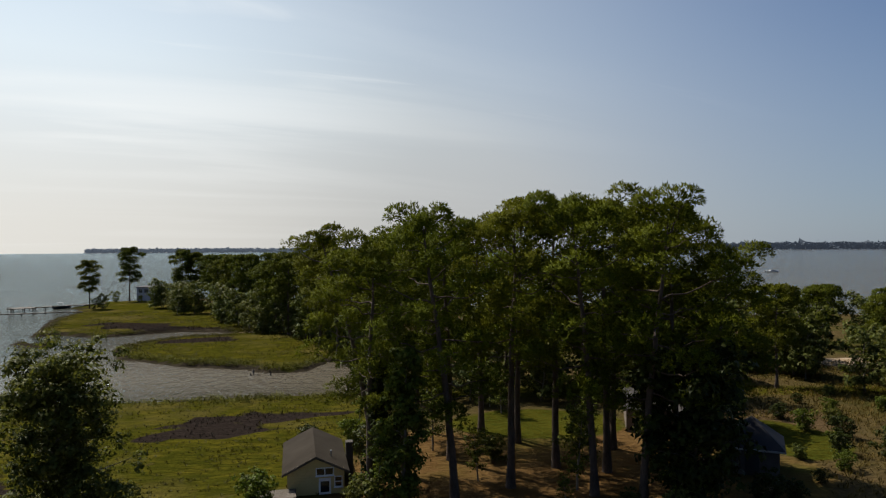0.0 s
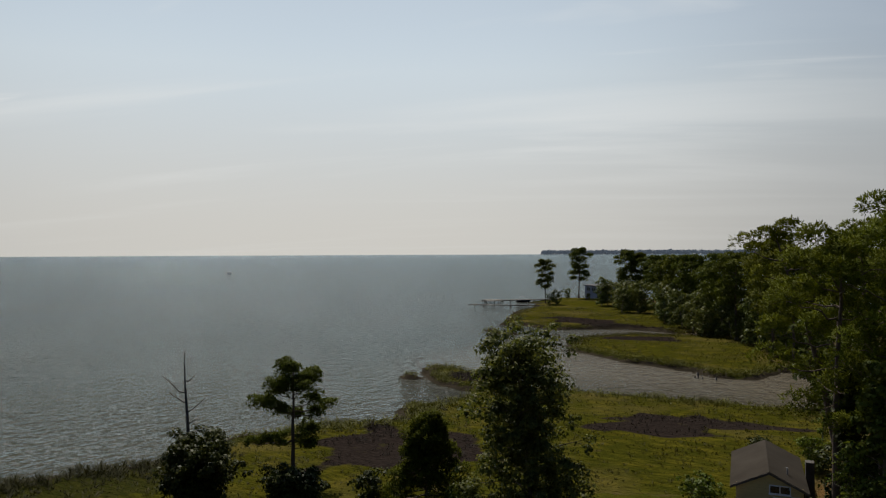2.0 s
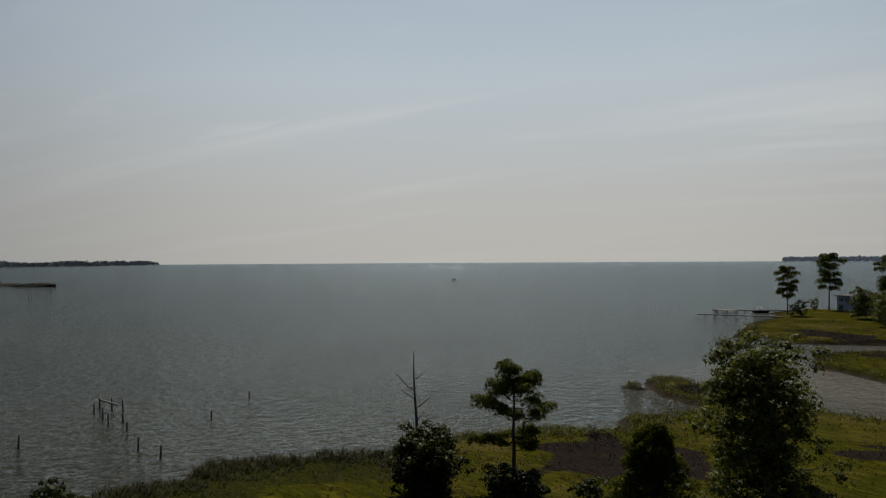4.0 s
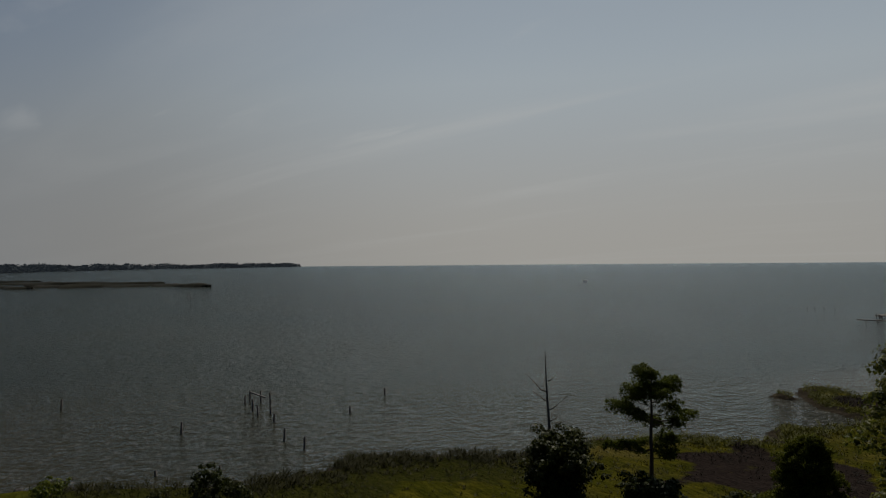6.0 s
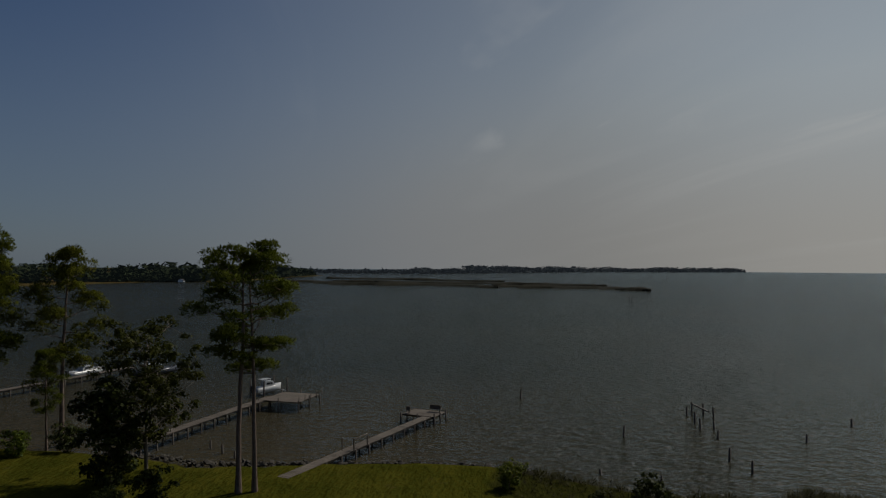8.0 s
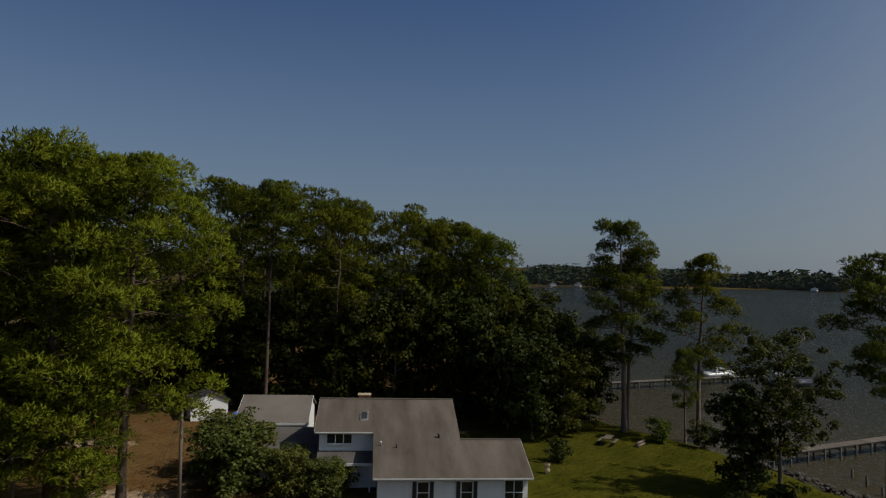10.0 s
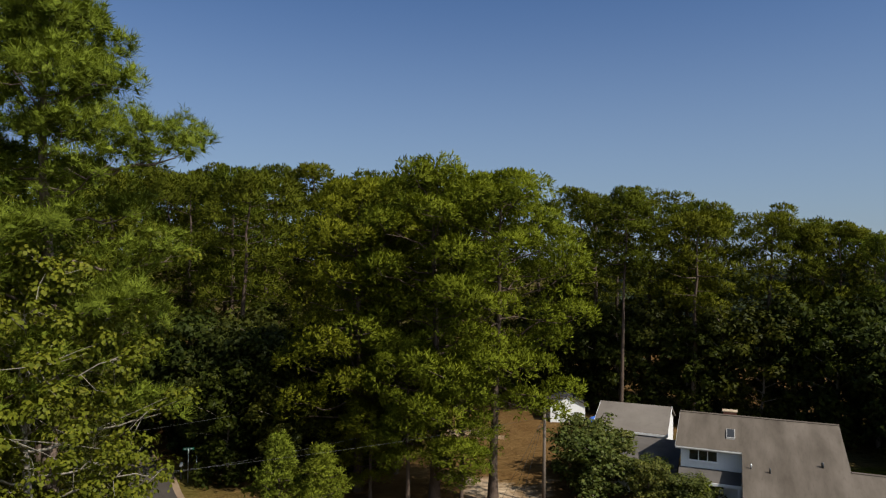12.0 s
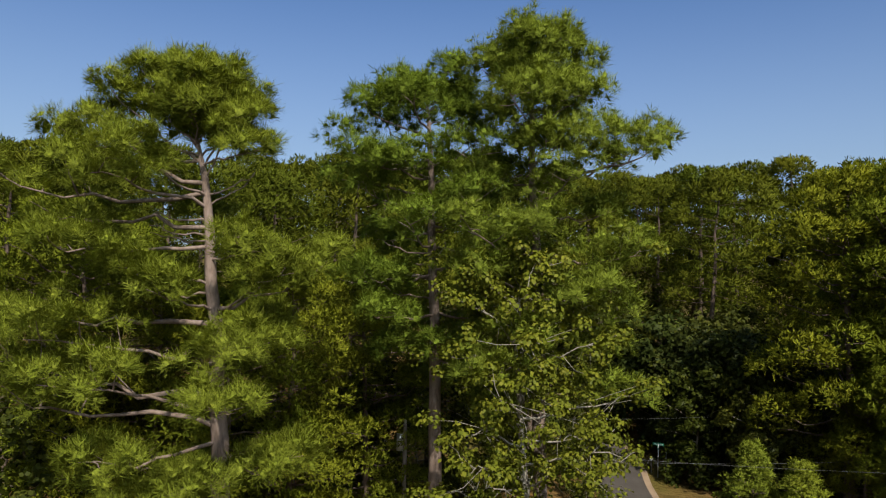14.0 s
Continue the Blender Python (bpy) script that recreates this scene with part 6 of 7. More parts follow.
def cottage():
    c = thing("cottage", pose(-9.05, 49.1, 0.75, 0, 0, 12.1), "small pale yellow cottage with brown gable roof", "house")
    prof = [(-2.0, -0.5), (2.0, -0.5), (2.0, 2.1), (0.0, 2.98), (-2.0, 2.1)]
    part("wall", prism(prof, 0.25, 0.45), YELLOW, c, "pale yellow gable wall")
    part("wall", prism(prof, 7.9, 8.1), YELLOW, c)
    part("wall", box((-2.0, 0.452, -0.5, -1.85, 7.898, 2.1)), YELLOW, c)
    part("wall", box((1.85, 0.452, -0.5, 2.0, 7.898, 2.1)), YELLOW, c)
    for k in range(13):
        z = -0.4 + k * 0.2
        part("board", box((-1.99, 0.225, z, 1.99, 0.248, z + 0.18)), YELLOW, c)
    r = part("roof", slab([(-2.35, 0, 1.98), (0, 0, 3.13), (0, 8.4, 3.13), (-2.35, 8.4, 1.98)], 0.1), ROOF_OLD, c, "brown shingle slope")
    part("roof", slab([(0.003, 0, 3.13), (2.35, 0, 1.98), (2.35, 8.4, 1.98), (0.003, 8.4, 3.13)], 0.1), ROOF_OLD, c, "brown shingle slope")
    part("rake_board", slab([(-2.36, -0.03, 1.96), (0, -0.03, 3.11), (0, -0.004, 3.11), (-2.36, -0.004, 1.96)], 0.16), OLD_WOOD, r)
    part("rake_board", slab([(0.002, -0.03, 3.11), (2.36, -0.03, 1.96), (2.36, -0.004, 1.96), (0.002, -0.004, 3.11)], 0.16), OLD_WOOD, r)
    window(c, 0.05, 1.75, 1.2, 2.2, 0.222, 2, False, False)
    window(c, 1.35, 0.9, 1.8, 1.55, 0.222, 1, False)
    d = part("door", box((0.2, 0.16, -0.4, 1.05, 0.221, 1.5)), TRIM, c, "white half-glazed door")
    part("pane", box((0.32, 0.145, 0.55, 0.93, 0.158, 1.3)), GLASS, d)
    part("chimney", box((2.37, 3.6, -0.5, 2.9, 4.3, 3.0)), PILE_WOOD, c, "dark flue box on the side wall")
    part("vent_pipe", box((1.1, 1.8, 2.5, 1.2, 1.9, 3.0)), METAL, c)
    s = thing("deck", pose(-11.6, 48.2, height_at(-11.6, 48.2), 0, 0, 12), "low silvered timber deck beside the yellow cottage", "deck")
    for k in range(9):
        part("board", box((-1.3, -1.3 + k * 0.2, 0.55, 1.3, -1.12 + k * 0.2, 0.60)), OLD_WOOD, s)
    for x in (-1.2, 1.2):
        for y in (-1.2, 0.35):
            part("post", box((x - 0.06, y - 0.06, -0.3, x + 0.06, y + 0.06, 0.545)), OLD_WOOD, s)


cottage()


def blue_house():
    a, b = Vector((-109, 248, 0)), Vector((-92, 238, 0))
    h = thing("waterfront_house", pose(-109, 248, 0.4, 0, 0, math.degrees(math.atan2(b.y - a.y, b.x - a.x))), "grey-blue waterfront house with flat dark roof", "house")
    part("wall", box((0, 0, -0.5, 17, 8, 4.9)), BLUE, h)
    part("roof", slab([(-0.5, -0.6, 5.1), (17.5, -0.6, 5.1), (17.5, 8.6, 5.6), (-0.5, 8.6, 5.6)], 0.25), ROOF_DARK, h, "flat dark roof")
    for k in range(5):
        window(h, 1.2 + k * 3.2, 3.0, 3.2 + k * 3.2, 4.3, -0.003, 2, False, False, CANVAS)
    for k in (0, 2, 3):
        window(h, 1.2 + k * 3.2, 0.6, 3.2 + k * 3.2, 2.0, -0.003, 2, False, False, CANVAS)


blue_house()


def shed():
    s = thing("shed", pose(-20.6, -79.4, 0.9, 0, 0, 84), "small white shed with grey roof and steps by the woods", "shed")
    part("wall", prism([(-1.9, -0.3), (1.9, -0.3), (1.9, 2.3), (0, 3.1), (-1.9, 2.3)], 0, 3.2), SIDING, s).matrix_basis = Matrix(((0, 1, 0, 0), (1, 0, 0, 0), (0, 0, 1, 0), (0, 0, 0, 1)))
    part("roof", slab([(-0.2, -2.2, 2.18), (3.4, -2.2, 2.18), (3.4, 0, 3.22), (-0.2, 0, 3.22)], 0.08), ROOF_DARK, s)
    part("roof", slab([(-0.2, 0.003, 3.22), (3.4, 0.003, 3.22), (3.4, 2.2, 2.18), (-0.2, 2.2, 2.18)], 0.08), ROOF_DARK, s)
    part("door", box((1.0, -1.96, 0.1, 1.95, -1.903, 2.05)), TRIM, s)
    part("landing", box((0.8, -2.9, 0.0, 2.2, -1.97, 0.1)), SIDING, s)
    for k in range(3):
        part("step", box((2.203 + 0.28 * k, -2.9, -0.3, 2.48 + 0.28 * k, -1.97, -0.05 - 0.09 * k)), SIDING, s)
    t = thing("tarpaulin", pose(-23.3, -76.0, height_at(-23.3, -76.0), 0, 0, 20), "crumpled blue tarpaulin over a woodpile", "tarp")
    bm = bmesh.new()
    bmesh.ops.create_icosphere(bm, subdivisions=3, radius=0.75)
    for v in bm.verts:
        v.co = Vector((v.co.x * 1.2, v.co.y * 0.8, max(0.0, v.co.z * 0.8))) * (1 + 0.18 * noise.noise(v.co * 2.5))
    part("cover", bm, TARP, t)


shed()


def dark_cabin():
    c = thing("outbuilding", pose(23.9, 54.2, height_at(23.9, 54.2), 0, 0, -24), "shaded grey outbuilding with dark pyramid roof", "outbuilding")
    part("wall", box((-1.9, -1.9, -0.3, 1.9, 1.9, 2.2)), ROOF_GREY, c)
    for k in range(4):
        part("roof", slab([(-2.3, -2.3, 2.15), (2.3, -2.3, 2.15), (0.004, -0.004, 4.1), (-0.004, -0.004, 4.1)], 0.1), ROOF_DARK, c).matrix_basis = pose(0, 0, 0, 0, 0, 90 * k)
    part("fascia", box((-2.32, -2.34, 1.98, 2.32, -2.305, 2.12)), CANVAS, c)
    part("door", box((-0.5, -1.96, -0.2, 0.5, -1.903, 1.8)), SHUTTER, c)
    s = thing("outbuilding", pose(20.3, 67.0, 0.8, 0, 0, -12), "small pale-roofed outbuilding among the pines", "outbuilding")
    part("roof", slab([(-3, -2, 2.4), (3, -2, 2.4), (3, 1, 3.9), (-3, 1, 3.9)], 0.08), ROOF_GREY, s, "pale weathered roof sheet")
    part("roof", slab([(-3, 1.003, 3.9), (3, 1.003, 3.9), (3, 4, 2.4), (-3, 4, 2.4)], 0.08), ROOF_GREY, s, "pale weathered roof sheet")
    part("wall", prism([(-1.8, -0.3), (3.8, -0.3), (3.8, 2.4), (1, 3.75), (-1.8, 2.4)], -2.8, 2.8), POLE_WOOD, s).matrix_basis = Matrix(((0, 1, 0, 0), (1, 0, 0, 0), (0, 0, 1, 0), (0, 0, 0, 1)))


dark_cabin()


# ---- piers, posts, boats ----
def pier(label, a, b, width, z, head=None, gap=2.4):
    """A timber pier from a to b: planks, stringers, paired piles, and a head platform (x0, y0, x1, y1 along the pier)."""
    a, b = Vector((*a, 0)), Vector((*b, 0))
    d = b - a
    p = thing("pier", pose(a.x, a.y, 0, 0, 0, math.degrees(math.atan2(d.y, d.x))), label, "pier")
    ln, hw = d.length, width / 2
    rs = random.Random(int(ln * 100))
    boards = []
    n = int(ln / 0.3)
    for k in range(n):
        boards.append((k * 0.3, -hw - rs.uniform(0, 0.05), z + rs.uniform(0, 0.02), k * 0.3 + 0.27, hw + rs.uniform(0, 0.05), z + 0.05 + rs.uniform(0, 0.02)))
    tagged(part("planking", box(*boards), OLD_WOOD, p, "silvered deck boards"), kind="stuff")
    for s in (-1, 1):
        part("stringer", box((0, s * hw * 0.8 - 0.04, z - 0.2, ln, s * hw * 0.8 + 0.04, z - 0.004)), PILE_WOOD, p)
    k = 0.6
    while k < ln:
        for s in (-1, 1):
            rod("piling", (k, s * hw * 0.98, -2.5), (k + rs.uniform(-0.04, 0.04), s * hw * 0.98, z - 0.005 + rs.uniform(-0.02, 0.0)), 0.09, PILE_WOOD, p, 7)
        part("cross_beam", box((k - 0.06, -hw, z - 0.36, k + 0.06, hw, z - 0.204)), PILE_WOOD, p)
        k += gap
    if head:
        x0, y0, x1, y1 = head
        n = int((y1 - y0) / 0.3)
        tagged(part("platform", box(*[(x0, y0 + k * 0.3, z + 0.055 + rs.uniform(0, 0.02), x1, y0 + k * 0.3 + 0.27, z + 0.11) for k in range(n)]), OLD_WOOD, p, "silvered platform boards"), kind="stuff")
        for f in (0.12, 0.5, 0.88):
            x = x0 + (x1 - x0) * f
            part("joist", box((x - 0.05, y0, z - 0.16, x + 0.05, y1, z + 0.052)), PILE_WOOD, p)
        for x in (x0, (x0 + x1) / 2, x1):
            for y in (y0, (y0 + y1) / 2, y1):
                if x in (x0, x1) or y in (y0, y1):
                    rod("piling", (x, y, -2.5), (x, y, z + rs.choice((0.5, 0.3, 0.15))), 0.10, PILE_WOOD, p, 7)
    return p


p1 = pier("long narrow silvered timber pier with bench at its head", (-55.5, -21.6), (-83.5, -13.2), 1.1, 0.95, head=(26.2, -1.0, 29.4, 3.4))
for x, y, w in ((26.6, 2.4, 0.5), (28.7, -0.6, 1.4)):
    b = part("bench", box((x, y, 1.40, x + 0.4, y + w, 1.46)), OLD_WOOD, p1)
    part("backrest", box((x, y, 1.463, x + 0.05, y + w, 1.9)), OLD_WOOD, b)
    part("leg", box((x + 0.05, y + 0.1, 1.06, x + 0.12, y + 0.2, 1.398)), OLD_WOOD, b)
part("rail_frame", box((9.6, -0.75, 0.97, 9.7, -0.65, 2.1), (9.6, 0.56, 0.97, 9.7, 0.66, 2.1), (12.0, -0.75, 0.97, 12.1, -0.65, 2.0), (9.6, -0.75, 2.08, 12.1, -0.65, 2.16)), OLD_WOOD, p1, "old timber rail frame")
p2 = pier("timber pier with square platform and mooring piles", (-62.0, -39.3), (-88.0, -36.0), 1.2, 1.2, head=(23.3, -5.4, 29.3, 0.2))
for x in np.arange(22, 28.6, 1.6):
    rod("rail_post", (x, -6.15, 1.3), (x, -6.15, 2.25), 0.05, OLD_WOOD, p2, 6)
pier("narrow timber pier on the north shore", (-112, 232), (-132, 211), 1.6, 0.9, head=(22, -3, 28, 3), gap=3)
pier("low plank landing on the north shore", (-106, 205), (-128, 196), 0.8, 0.6, gap=3)
pier("distant timber pier beside the moored boats", (-69, -77.5), (-110, -70), 1.2, 1.0, gap=3)


def boat(x, y, turn, ln, hull, label, cabin=True, top=True, z=0.0, deck=None):
    b = thing("motorboat", pose(x, y, z, 0, 0, turn), label, "boat")
    n = 14
    t = np.linspace(0, 1, n)
    beam = ln * 0.18 * np.clip(1.15 - np.maximum(0, (t - 0.45) / 0.55) ** 2.2 * 1.12, 0.02, 1)
    sheer = 0.75 + 0.35 * t ** 2
    rows = [np.stack([t * ln, s * beam * f, zz], -1) for s, f, zz in ((-1, 1.0, sheer), (-1, 0.85, sheer * 0 + 0.25), (-1, 0.12, t * 0 - 0.25 + 0.35 * t ** 3), (1, 0.12, t * 0 - 0.25 + 0.35 * t ** 3), (1, 0.85, sheer * 0 + 0.25), (1, 1.0, sheer))]
    v = np.concatenate(rows)
    f = []
    for r in range(5):
        for k in range(n - 1):
            a = r * n + k
            f.append((a, a + 1, a + n + 1, a + n))
    for k in range(n - 1):
        f.append((5 * n + k, 5 * n + k + 1, k + 1, k))
    f.append((0, n, 2 * n, 3 * n)); f.append((0, 3 * n, 4 * n, 5 * n))
    part("hull", mesh_of("hull", v, np.array(f), (hull,)), hull, b)
    part("deck", box((0.1 * ln, -0.13 * ln, 0.80, 0.72 * ln, 0.13 * ln, 0.86), bevel=0.02), deck or WHITE_HULL, b)
    if cabin:
        c = part("cabin", prism([(0.32 * ln, 0.87), (0.74 * ln, 0.87), (0.62 * ln, 1.55), (0.34 * ln, 1.6)], -0.11 * ln, 0.11 * ln), WHITE_HULL, b)
        part("windscreen", prism([(0.63 * ln, 1.5), (0.715 * ln, 1.02), (0.725 * ln, 1.02), (0.64 * ln, 1.5)], -0.1 * ln, 0.1 * ln), GLASS, c)
        part("side_window", box((0.38 * ln, -0.112 * ln, 1.1, 0.6 * ln, -0.1105 * ln, 1.4), (0.38 * ln, 0.1105 * ln, 1.1, 0.6 * ln, 0.112 * ln, 1.4)), GLASS, c)
    if top:
        part("canopy", box((0.2 * ln, -0.12 * ln, 1.85, 0.55 * ln, 0.12 * ln, 1.91), bevel=0.02), CANVAS, b)
        for px_ in (0.22, 0.53):
            for s in (-1, 1):
                rod("canopy_pole", (px_ * ln, s * 0.11 * ln, 0.8), (px_ * ln, s * 0.11 * ln, 1.85), 0.025, METAL, b, 5)
    part("outboard_motor", box((-0.45, -0.2, 0.1, -0.02, 0.2, 1.15), bevel=0.06), SHUTTER, b)
    return b


boat(-93.8, -41.0, 149, 4.6, WHITE_HULL, "white open motorboat with grey canopy on a lift", True, True, 0.35)
lift = thing("boat_lift", pose(-93.8, -41.0, 0, 0, 0, 149), "timber boat lift with four piles", "boat lift")
for x in (0.6, 4.6):
    for y in (-1.5, 1.7):
        rod("piling", (x, y, -2.5), (x, y, 2.2), 0.11, PILE_WOOD, lift, 7)
    part("cradle_beam", box((x - 0.1, -1.4, 0.3, x + 0.1, 1.6, 0.43)), METAL, lift)
boat(-103.5, -77.0, 165, 6.5, WHITE_HULL, "white cabin cruiser moored at a distant pier", True, False)
boat(-106.5, -67.0, 152, 7.5, NAVY_HULL, "dark-hulled open motorboat moored at a distant pier", False, True, 0.0, NAVY_HULL)
boat(226.7, 490.6, 10, 10.0, WHITE_HULL, "white motorboat under way on the sound", True, False)
boat(-124, 222, 40, 5.0, NAVY_HULL, "small dark boat moored at the north pier", False, True, 0.0, NAVY_HULL)
boat(-503.6, 388.5, 60, 3.2, WHITE_HULL, "small open boat far out on the bay", False, False)


def post(x, y, top, lean, name="mooring_post", label="dark old timber post standing in the water", group="old pier posts"):
    p = thing(name, pose(x, y, 0, lean, lean * 0.6, 0), label, "post", group)
    rod("shaft", (0, 0, -2.5), (0, 0, top), 0.14, PILE_WOOD, p, 7, r2=0.11)
    rod("worn_top", (0, 0, top - 0.003), (0.02, 0, top + 0.10), 0.08, PILE_WOOD, p, 7, r2=0.03)


for k, (x, y, t) in enumerate([(-99, -4, 1.5), (-79, 8, 1.4), (-92, 17, 1.2), (-94, 18, 1.5), (-87, 17, 1.6), (-92, 19, 1.7), (-84, 17, 1.4), (-91, 20, 1.5), (-84.4, 18.6, 1.2), (-80, 18, 1.0), (-71, 17, 1.4),
                               (-67, 18, 1.3), (-80, 27, 1.0), (-89, 35, 1.0), (-66.5, -33.5, 0.9), (-65, -31.5, 1.0), (-63.5, -29.5, 0.8), (-64.5, 4.5, 0.5), (-63, 9.5, 0.6)]):
    post(x, y, t * 0.85, (k * 37 % 9) - 4)
br = thing("old_pier_beam", pose(-91.5, 18.6, 1.0, 0, 0, 12), "broken cross beam left on old pier posts", "beam")
part("beam", box((-2.6, -0.1, 0, 2.2, 0.1, 0.16), bevel=0.02), PILE_WOOD, br)
for x in (-173, -170.5, -168, -165.5, -162.5, -159):
    post(x, 228 + (x + 173) * 0.25, 0.9, 1, group="far mooring posts")
for x, y in ((-384, 42), (-381, 43)):
    post(x, y, 3.0, 0, "channel_marker", "channel marker post far out on the bay", "channel markers")
for k in range(9):
    x, y = -27.0 + 1.6 * math.sin(k * 5.3), 103.4 + 1.1 * math.cos(k * 3.1)
    post(x, y, 0.15 + 0.14 * (k % 3), (k * 53 % 30) - 15, "old_stump", "rotten stump at the water's edge of the cove", "cove stumps")


# ---- road, sign, lines ----
def strip(name, pts, width, z, mat, label, category):
    pts = np.array(pts, float)
    d = unit(np.gradient(pts, axis=0))
    n = np.stack([-d[:, 1], d[:, 0]], -1)
    v, k = [], len(pts)
    for s, dz in ((-1, -0.25), (-1, 0), (-0.5, 0.03), (0.5, 0.03), (1, 0), (1, -0.25)):
        q = pts + n * width / 2 * s
        v.append(np.stack([q[:, 0], q[:, 1], np.array([height_at(*c) for c in pts]) + z + dz], -1))
    v = np.concatenate(v)
    f = [(r * k + i, r * k + i + 1, (r + 1) * k + i + 1, (r + 1) * k + i) for r in range(5) for i in range(k - 1)]
    return tagged(new(name, mesh_of(name, v, np.array(f), (mat,), False)), label, category, kind="structure")


def smooth_line(pts, n=24):
    pts = np.array(pts, float)
    s = np.linspace(0, len(pts) - 1, n)
    out = []
    for t in s:
        i = min(int(t), len(pts) - 2)
        f = t - i
        p0, p1, p2, p3 = pts[max(0, i - 1)], pts[i], pts[i + 1], pts[min(len(pts) - 1, i + 2)]
        out.append(0.5 * (2 * p1 + (p2 - p0) * f + (2 * p0 - 5 * p1 + 4 * p2 - p3) * f * f + (3 * p1 - p0 - 3 * p2 + p3) * f ** 3))
    return out


lane = smooth_line([(23.2, -66), (22.2, -64), (21.0, -61.5), (18.6, -57), (16.6, -52.5), (13.5, -47), (9, -41)])
strip("road_verge", lane, 4.7, 0.04, VERGE, "pale sandy verge of the lane", "verge")
strip("road", lane, 3.7, 0.09, ASPHALT, "worn grey asphalt lane through the pines", "road")
sg = thing("street_sign", pose(14.9, -56.2, height_at(14.9, -56.2), 0, 0, 10), "green street name sign on a steel post", "street sign")
rod("post", (0, 0, -0.3), (0, 0, 2.7), 0.035, METAL, sg)
bl = part("blade", box((-0.42, -0.012, 2.52, 0.42, 0.012, 2.72), bevel=0.005), SIGN_GREEN, sg, "green sign blade with an unreadable name")
for x0, x1 in ((-0.32, -0.1), (-0.05, 0.12), (0.17, 0.32)):
    part("lettering", box((x0, 0.0125, 2.58, x1, 0.015, 2.66)), TRIM, bl)
bl2 = part("blade", box((-0.012, -0.38, 2.30, 0.012, 0.38, 2.49), bevel=0.005), SIGN_GREEN, sg)
part("lettering", box((-0.015, -0.28, 2.36, -0.0125, 0.25, 2.43)), TRIM, bl2)
mb = thing("mailbox", pose(15.7, -57.2, height_at(15.7, -57.2), 0, 0, 10), "white mailbox on a wooden post", "mailbox")
part("post", box((-0.05, -0.05, -0.3, 0.05, 0.05, 1.0)), OLD_WOOD, mb)
part("box", prism([(-0.1, 1.003), (0.1, 1.003), (0.1, 1.15), (0.06, 1.22), (-0.06, 1.22), (-0.1, 1.15)], -0.25, 0.25), TRIM, mb)
mk = thing("marker_post", pose(14.2, -55.9, height_at(14.2, -55.9)), "bare steel post beside the street sign", "post")
rod("shaft", (0, 0, -0.3), (0, 0, 2.3), 0.04, METAL, mk)


def utility_pole(x, y, h, label, can=False):
    p = thing("utility_pole", pose(x, y, height_at(x, y)), label, "utility pole")
    rod("shaft", (0, 0, -0.5), (0, 0, h), 0.15, POLE_WOOD, p, 9, r2=0.1)
    part("insulator", box((-0.05, -0.05, h, 0.05, 0.05, h + 0.2)), METAL, p)
    if can:
        rod("transformer", (0.3, 0, h - 1.5), (0.3, 0, h - 0.6), 0.22, METAL, p, 10, "grey steel transformer can")
        part("bracket", box((0.08, -0.04, h - 1.2, 0.14, 0.04, h - 0.8)), METAL, p)
    else:
        for dx in (0.35, 0.5, 0.65):
            rod("guy_wire", (0, 0, h - 0.4), (dx * 4.4, -dx * 2, -0.1), 0.012, WIRE, p, 4)


utility_pole(-11.7, -50.6, 6.8, "short service pole with guy wires beside the drive")
utility_pole(21.9, -31.5, 8.0, "utility pole with a transformer among the pines", True)


def cable(a, b, sag, label="thin sagging power cable", r=0.006):
    t = np.linspace(0, 1, 24)[:, None]
    pts = np.array(a) * (1 - t) + np.array(b) * t
    pts[:, 2] -= sag * 4 * (t * (1 - t))[:, 0]
    tagged(new("power_cable", mesh_of("power_cable", *tube(pts, np.full(24, r), 4), (WIRE,))), label, "cable", "overhead cables")


cable((21.9, -31.5, 8.2), (-11.7, -50.6, 7.4), 0.5)
cable((33, -36, 7.6), (2, -62, 7.2), 0.7)
cable((30, -31, 7.0), (-1, -52, 6.2), 0.7)


# ---- shore stones, lawn things ----
def stones():
    """Riprap along the lawn's edge."""
    rs = np.random.RandomState(5)
    shapes = []
    for k in range(7):
        bm = bmesh.new()
        bmesh.ops.create_icosphere(bm, subdivisions=1, radius=0.42)
        for v in bm.verts:
            v.co = Vector((v.co.x * rs.uniform(0.9, 1.4), v.co.y * rs.uniform(0.7, 1.1), v.co.z * 0.75)) * (1 + 0.35 * rs.uniform(-1, 1))
        me = bpy.data.meshes.new("stone")
        bm.to_mesh(me); bm.free()
        me.materials.append(ROCK)
        shapes.append(me)
    wall = thing("riprap", pose(0, 0, 0), "row of tumbled grey riprap stones along the lawn", "stone revetment", kind="structure")
    line = np.array([(-62, -1), (-64, -4), (-64, -11), (-63, -16), (-62, -21), (-60.5, -25), (-60, -28), (-59, -31), (-61, -36), (-61.5, -42)], float)
    s = np.concatenate([[0], np.cumsum(np.linalg.norm(np.diff(line, axis=0), axis=1))])
    for k in range(230):
        t = s[-1] * (k + rs.rand()) / 230
        x, y = np.interp(t, s, line[:, 0]) + rs.uniform(-0.9, 0.5), np.interp(t, s, line[:, 1]) + rs.uniform(-0.3, 0.3)
        o = new("stone", shapes[k % 7])
        o.parent = wall
        q = rs.uniform(0.35, 0.8)
        o.matrix_basis = pose(x, y, max(0.05, 0.25 + 0.3 * rs.rand() + (x + 62) * 0.08), *rs.uniform(-25, 25, 2), rs.uniform(0, 360)) @ Matrix.Diagonal((q, q, q, 1))


stones()


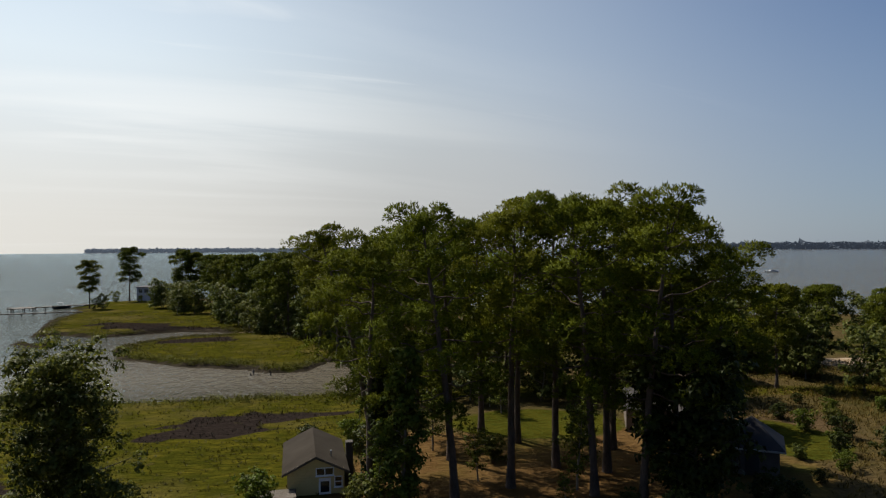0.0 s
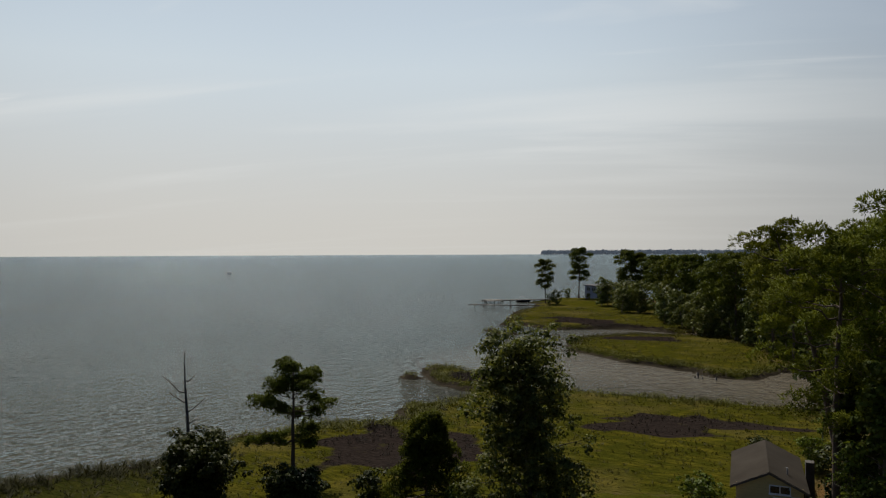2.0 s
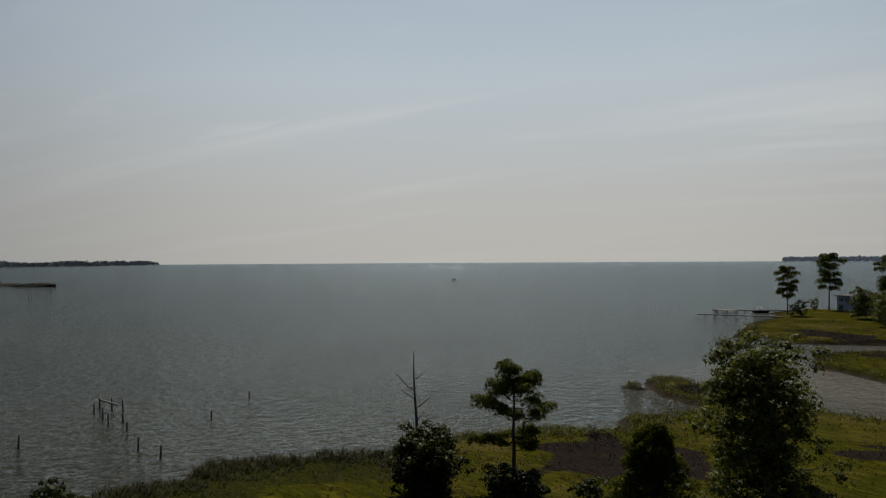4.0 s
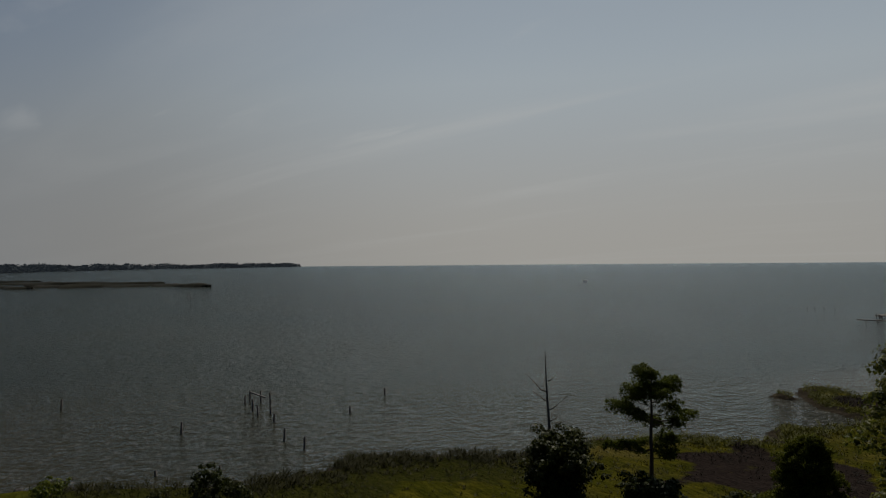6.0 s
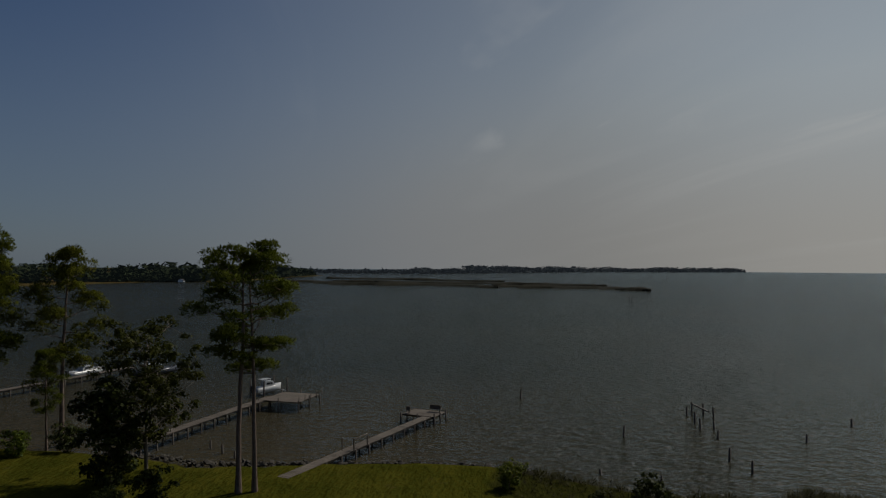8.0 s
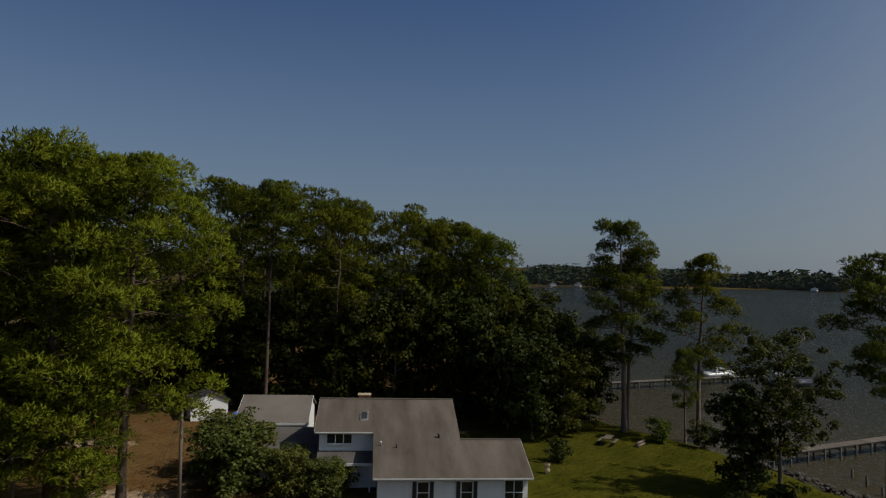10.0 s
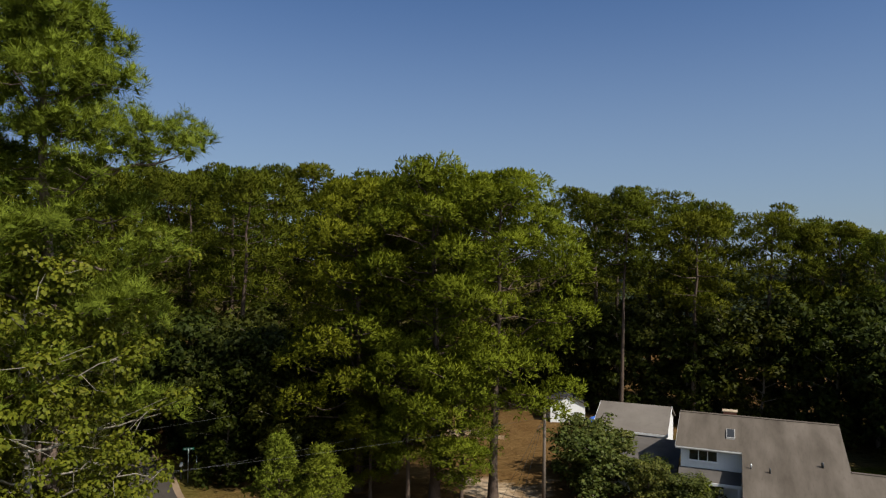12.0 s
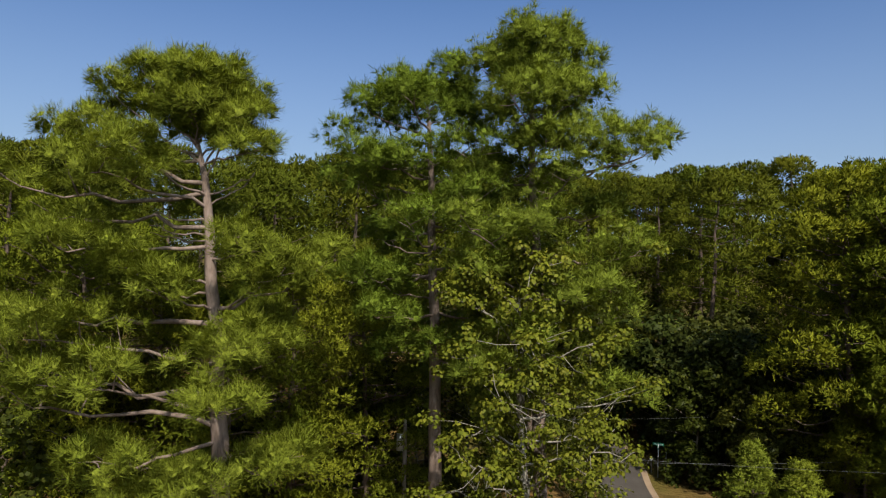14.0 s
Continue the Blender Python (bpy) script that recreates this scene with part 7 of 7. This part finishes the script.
def picnic_table(x, y, turn):
    p = thing("picnic_table", pose(x, y, height_at(x, y), 0, 0, turn), "weathered wooden picnic table on the lawn", "table")
    for k in range(5):
        part("board", box((-0.9, -0.37 + k * 0.15, 0.72, 0.9, -0.24 + k * 0.15, 0.76)), OLD_WOOD, p)
    for s in (-1, 1):
        part("bench", box((-0.9, s * 0.72 - 0.13, 0.42, 0.9, s * 0.72 + 0.13, 0.46)), OLD_WOOD, p)
        for e in (-0.65, 0.65):
            part("leg", slab([(e - 0.04, s * 0.15, 0.716), (e + 0.04, s * 0.15, 0.716), (e + 0.04, s * 0.55, 0.06), (e - 0.04, s * 0.55, 0.06)], 0.08), OLD_WOOD, p)
        part("brace", box((s * 0.65 - 0.025, -0.8, 0.36, s * 0.65 + 0.025, 0.8, 0.415)), OLD_WOOD, p)


picnic_table(-52.0, -49.5, 30)
lg = thing("log_pile", pose(-54.5, -47.8, height_at(-54.5, -47.8), 0, 0, 20), "low pile of cut logs on the grass", "logs")
for k, (y, z) in enumerate(((0, 0.12), (0.26, 0.12), (0.13, 0.34))):
    rod("log", (-0.9, y, z), (0.9, y, z), 0.12, BARK, lg, 9)
ub = thing("garden_urn", pose(-39.8, -44.6, height_at(-39.8, -44.6)), "small pale stone garden urn on the lawn", "urn")
t_ = np.linspace(0, 1, 8)
part("urn", mesh_of("urn", *tube(np.stack([t_ * 0, t_ * 0, t_ * 0.85], -1), 0.14 + 0.12 * np.sin(t_ * 5.5) ** 2, 10), (SAND,), True), SAND, ub)


# ---- marsh grass ----
def marsh_grass():
    rs = np.random.RandomState(17)
    n = 110000
    x, y = rs.uniform(-110, 2, n), rs.uniform(-3, 200, n)
    line = np.array(COVE[6:] + WEST[:17], float)
    at, f = rs.randint(0, len(line) - 1, 34000), rs.rand(34000, 1)
    edge = line[at] * (1 - f) + line[at + 1] * f + rs.uniform(-4.5, 4.5, (34000, 2))
    x, y = np.concatenate([x, edge[:, 0]]), np.concatenate([y, edge[:, 1]])
    n = len(x)
    d, z = zones(x, y)
    keep = (d > 0.3) & ((z["marsh"] > 0.5) | ((d < 8) & (y < 20) & (x < -45)))
    dens = 0.35 + 0.65 * (wobble(x, y, 0.3) > 0)
    keep &= (rs.rand(n) < dens * 0.8) 
    keep &= (z["rush"] < 0.5) | (rs.rand(n) < 0.8)
    x, y, d = x[keep], y[keep], d[keep]
    rush = z["rush"][keep] > 0.5
    h = ground_height(d, x, y, {k: v[keep] for k, v in z.items()})
    tall_edge = ~rush & (y < 122) & (d < 4.5 + 1.5 * wobble(x, y, 0.4) + 2.5 * (y < 40))
    for name, sel, mat, tall, label in (("marsh_grass", ~rush & ~tall_edge, MARSH_BLADE, 0.34, "tangled yellow-green marsh grass"), ("cordgrass", tall_edge & (y >= 40), CORD_BLADE, 0.40, "tall green cordgrass along the banks"), ("bank_grass", tall_edge & (y < 40), BANK_BLADE, 0.50, "coarse dark green grass along the bay bank"), ("rush_bed", rush, REED_BROWN, 0.50, "dark withered black needlerush bed")):
        m = int(sel.sum())
        pos = np.stack([x[sel], y[sel], h[sel] - 0.05], -1)
        out = np.tile(np.array([[0.25, 0.1, 1.0]]), (m, 1)) + rs.normal(size=(m, 3)) * 0.25
        edge = np.clip(1.5 - d[sel] / 6, 0.8, 1.35) * np.where(d[sel] < 4, 1.15, 1.0)
        v, f, nn = needles(rs, pos, unit(out), tall * rs.uniform(0.6, 1.3, m) * edge * (0.8 + 0.55 * wobble(x[sel] + 0.4 * y[sel], y[sel] * 1.6, 1.5)), 7, 0.04, 0.8)
        tagged(new(name, leaf_mesh(v, f, nn, mat, name)), label, "grass", kind="stuff")


def field_grass():
    """Dry grass of the rough field."""
    rs = np.random.RandomState(19)
    n = 15000
    x, y = rs.uniform(24, 72, n), rs.uniform(46, 104, n)
    d, z = zones(x, y)
    keep = (d > 2) & (z["lawn"] < 0.4) & (z["straw"] < 0.5) & (wobble(x, y, 0.35) + rs.uniform(-1, 1, n) > -0.4)
    x, y, d = x[keep], y[keep], d[keep]
    h = ground_height(d, x, y, {k: v[keep] for k, v in z.items()})
    out = np.tile(np.array([[0.2, 0.1, 1.0]]), (len(x), 1)) + rs.normal(size=(len(x), 3)) * 0.3
    v, f, nn = needles(rs, np.stack([x, y, h - 0.05], -1), unit(out), 0.5 * rs.uniform(0.5, 1.4, len(x)), 5, 0.05, 0.9)
    tagged(new("field_grass", leaf_mesh(v, f, nn, FIELD_BLADE, "field_grass")), "dry golden grass of the rough field", "grass", kind="stuff")


marsh_grass()
field_grass()
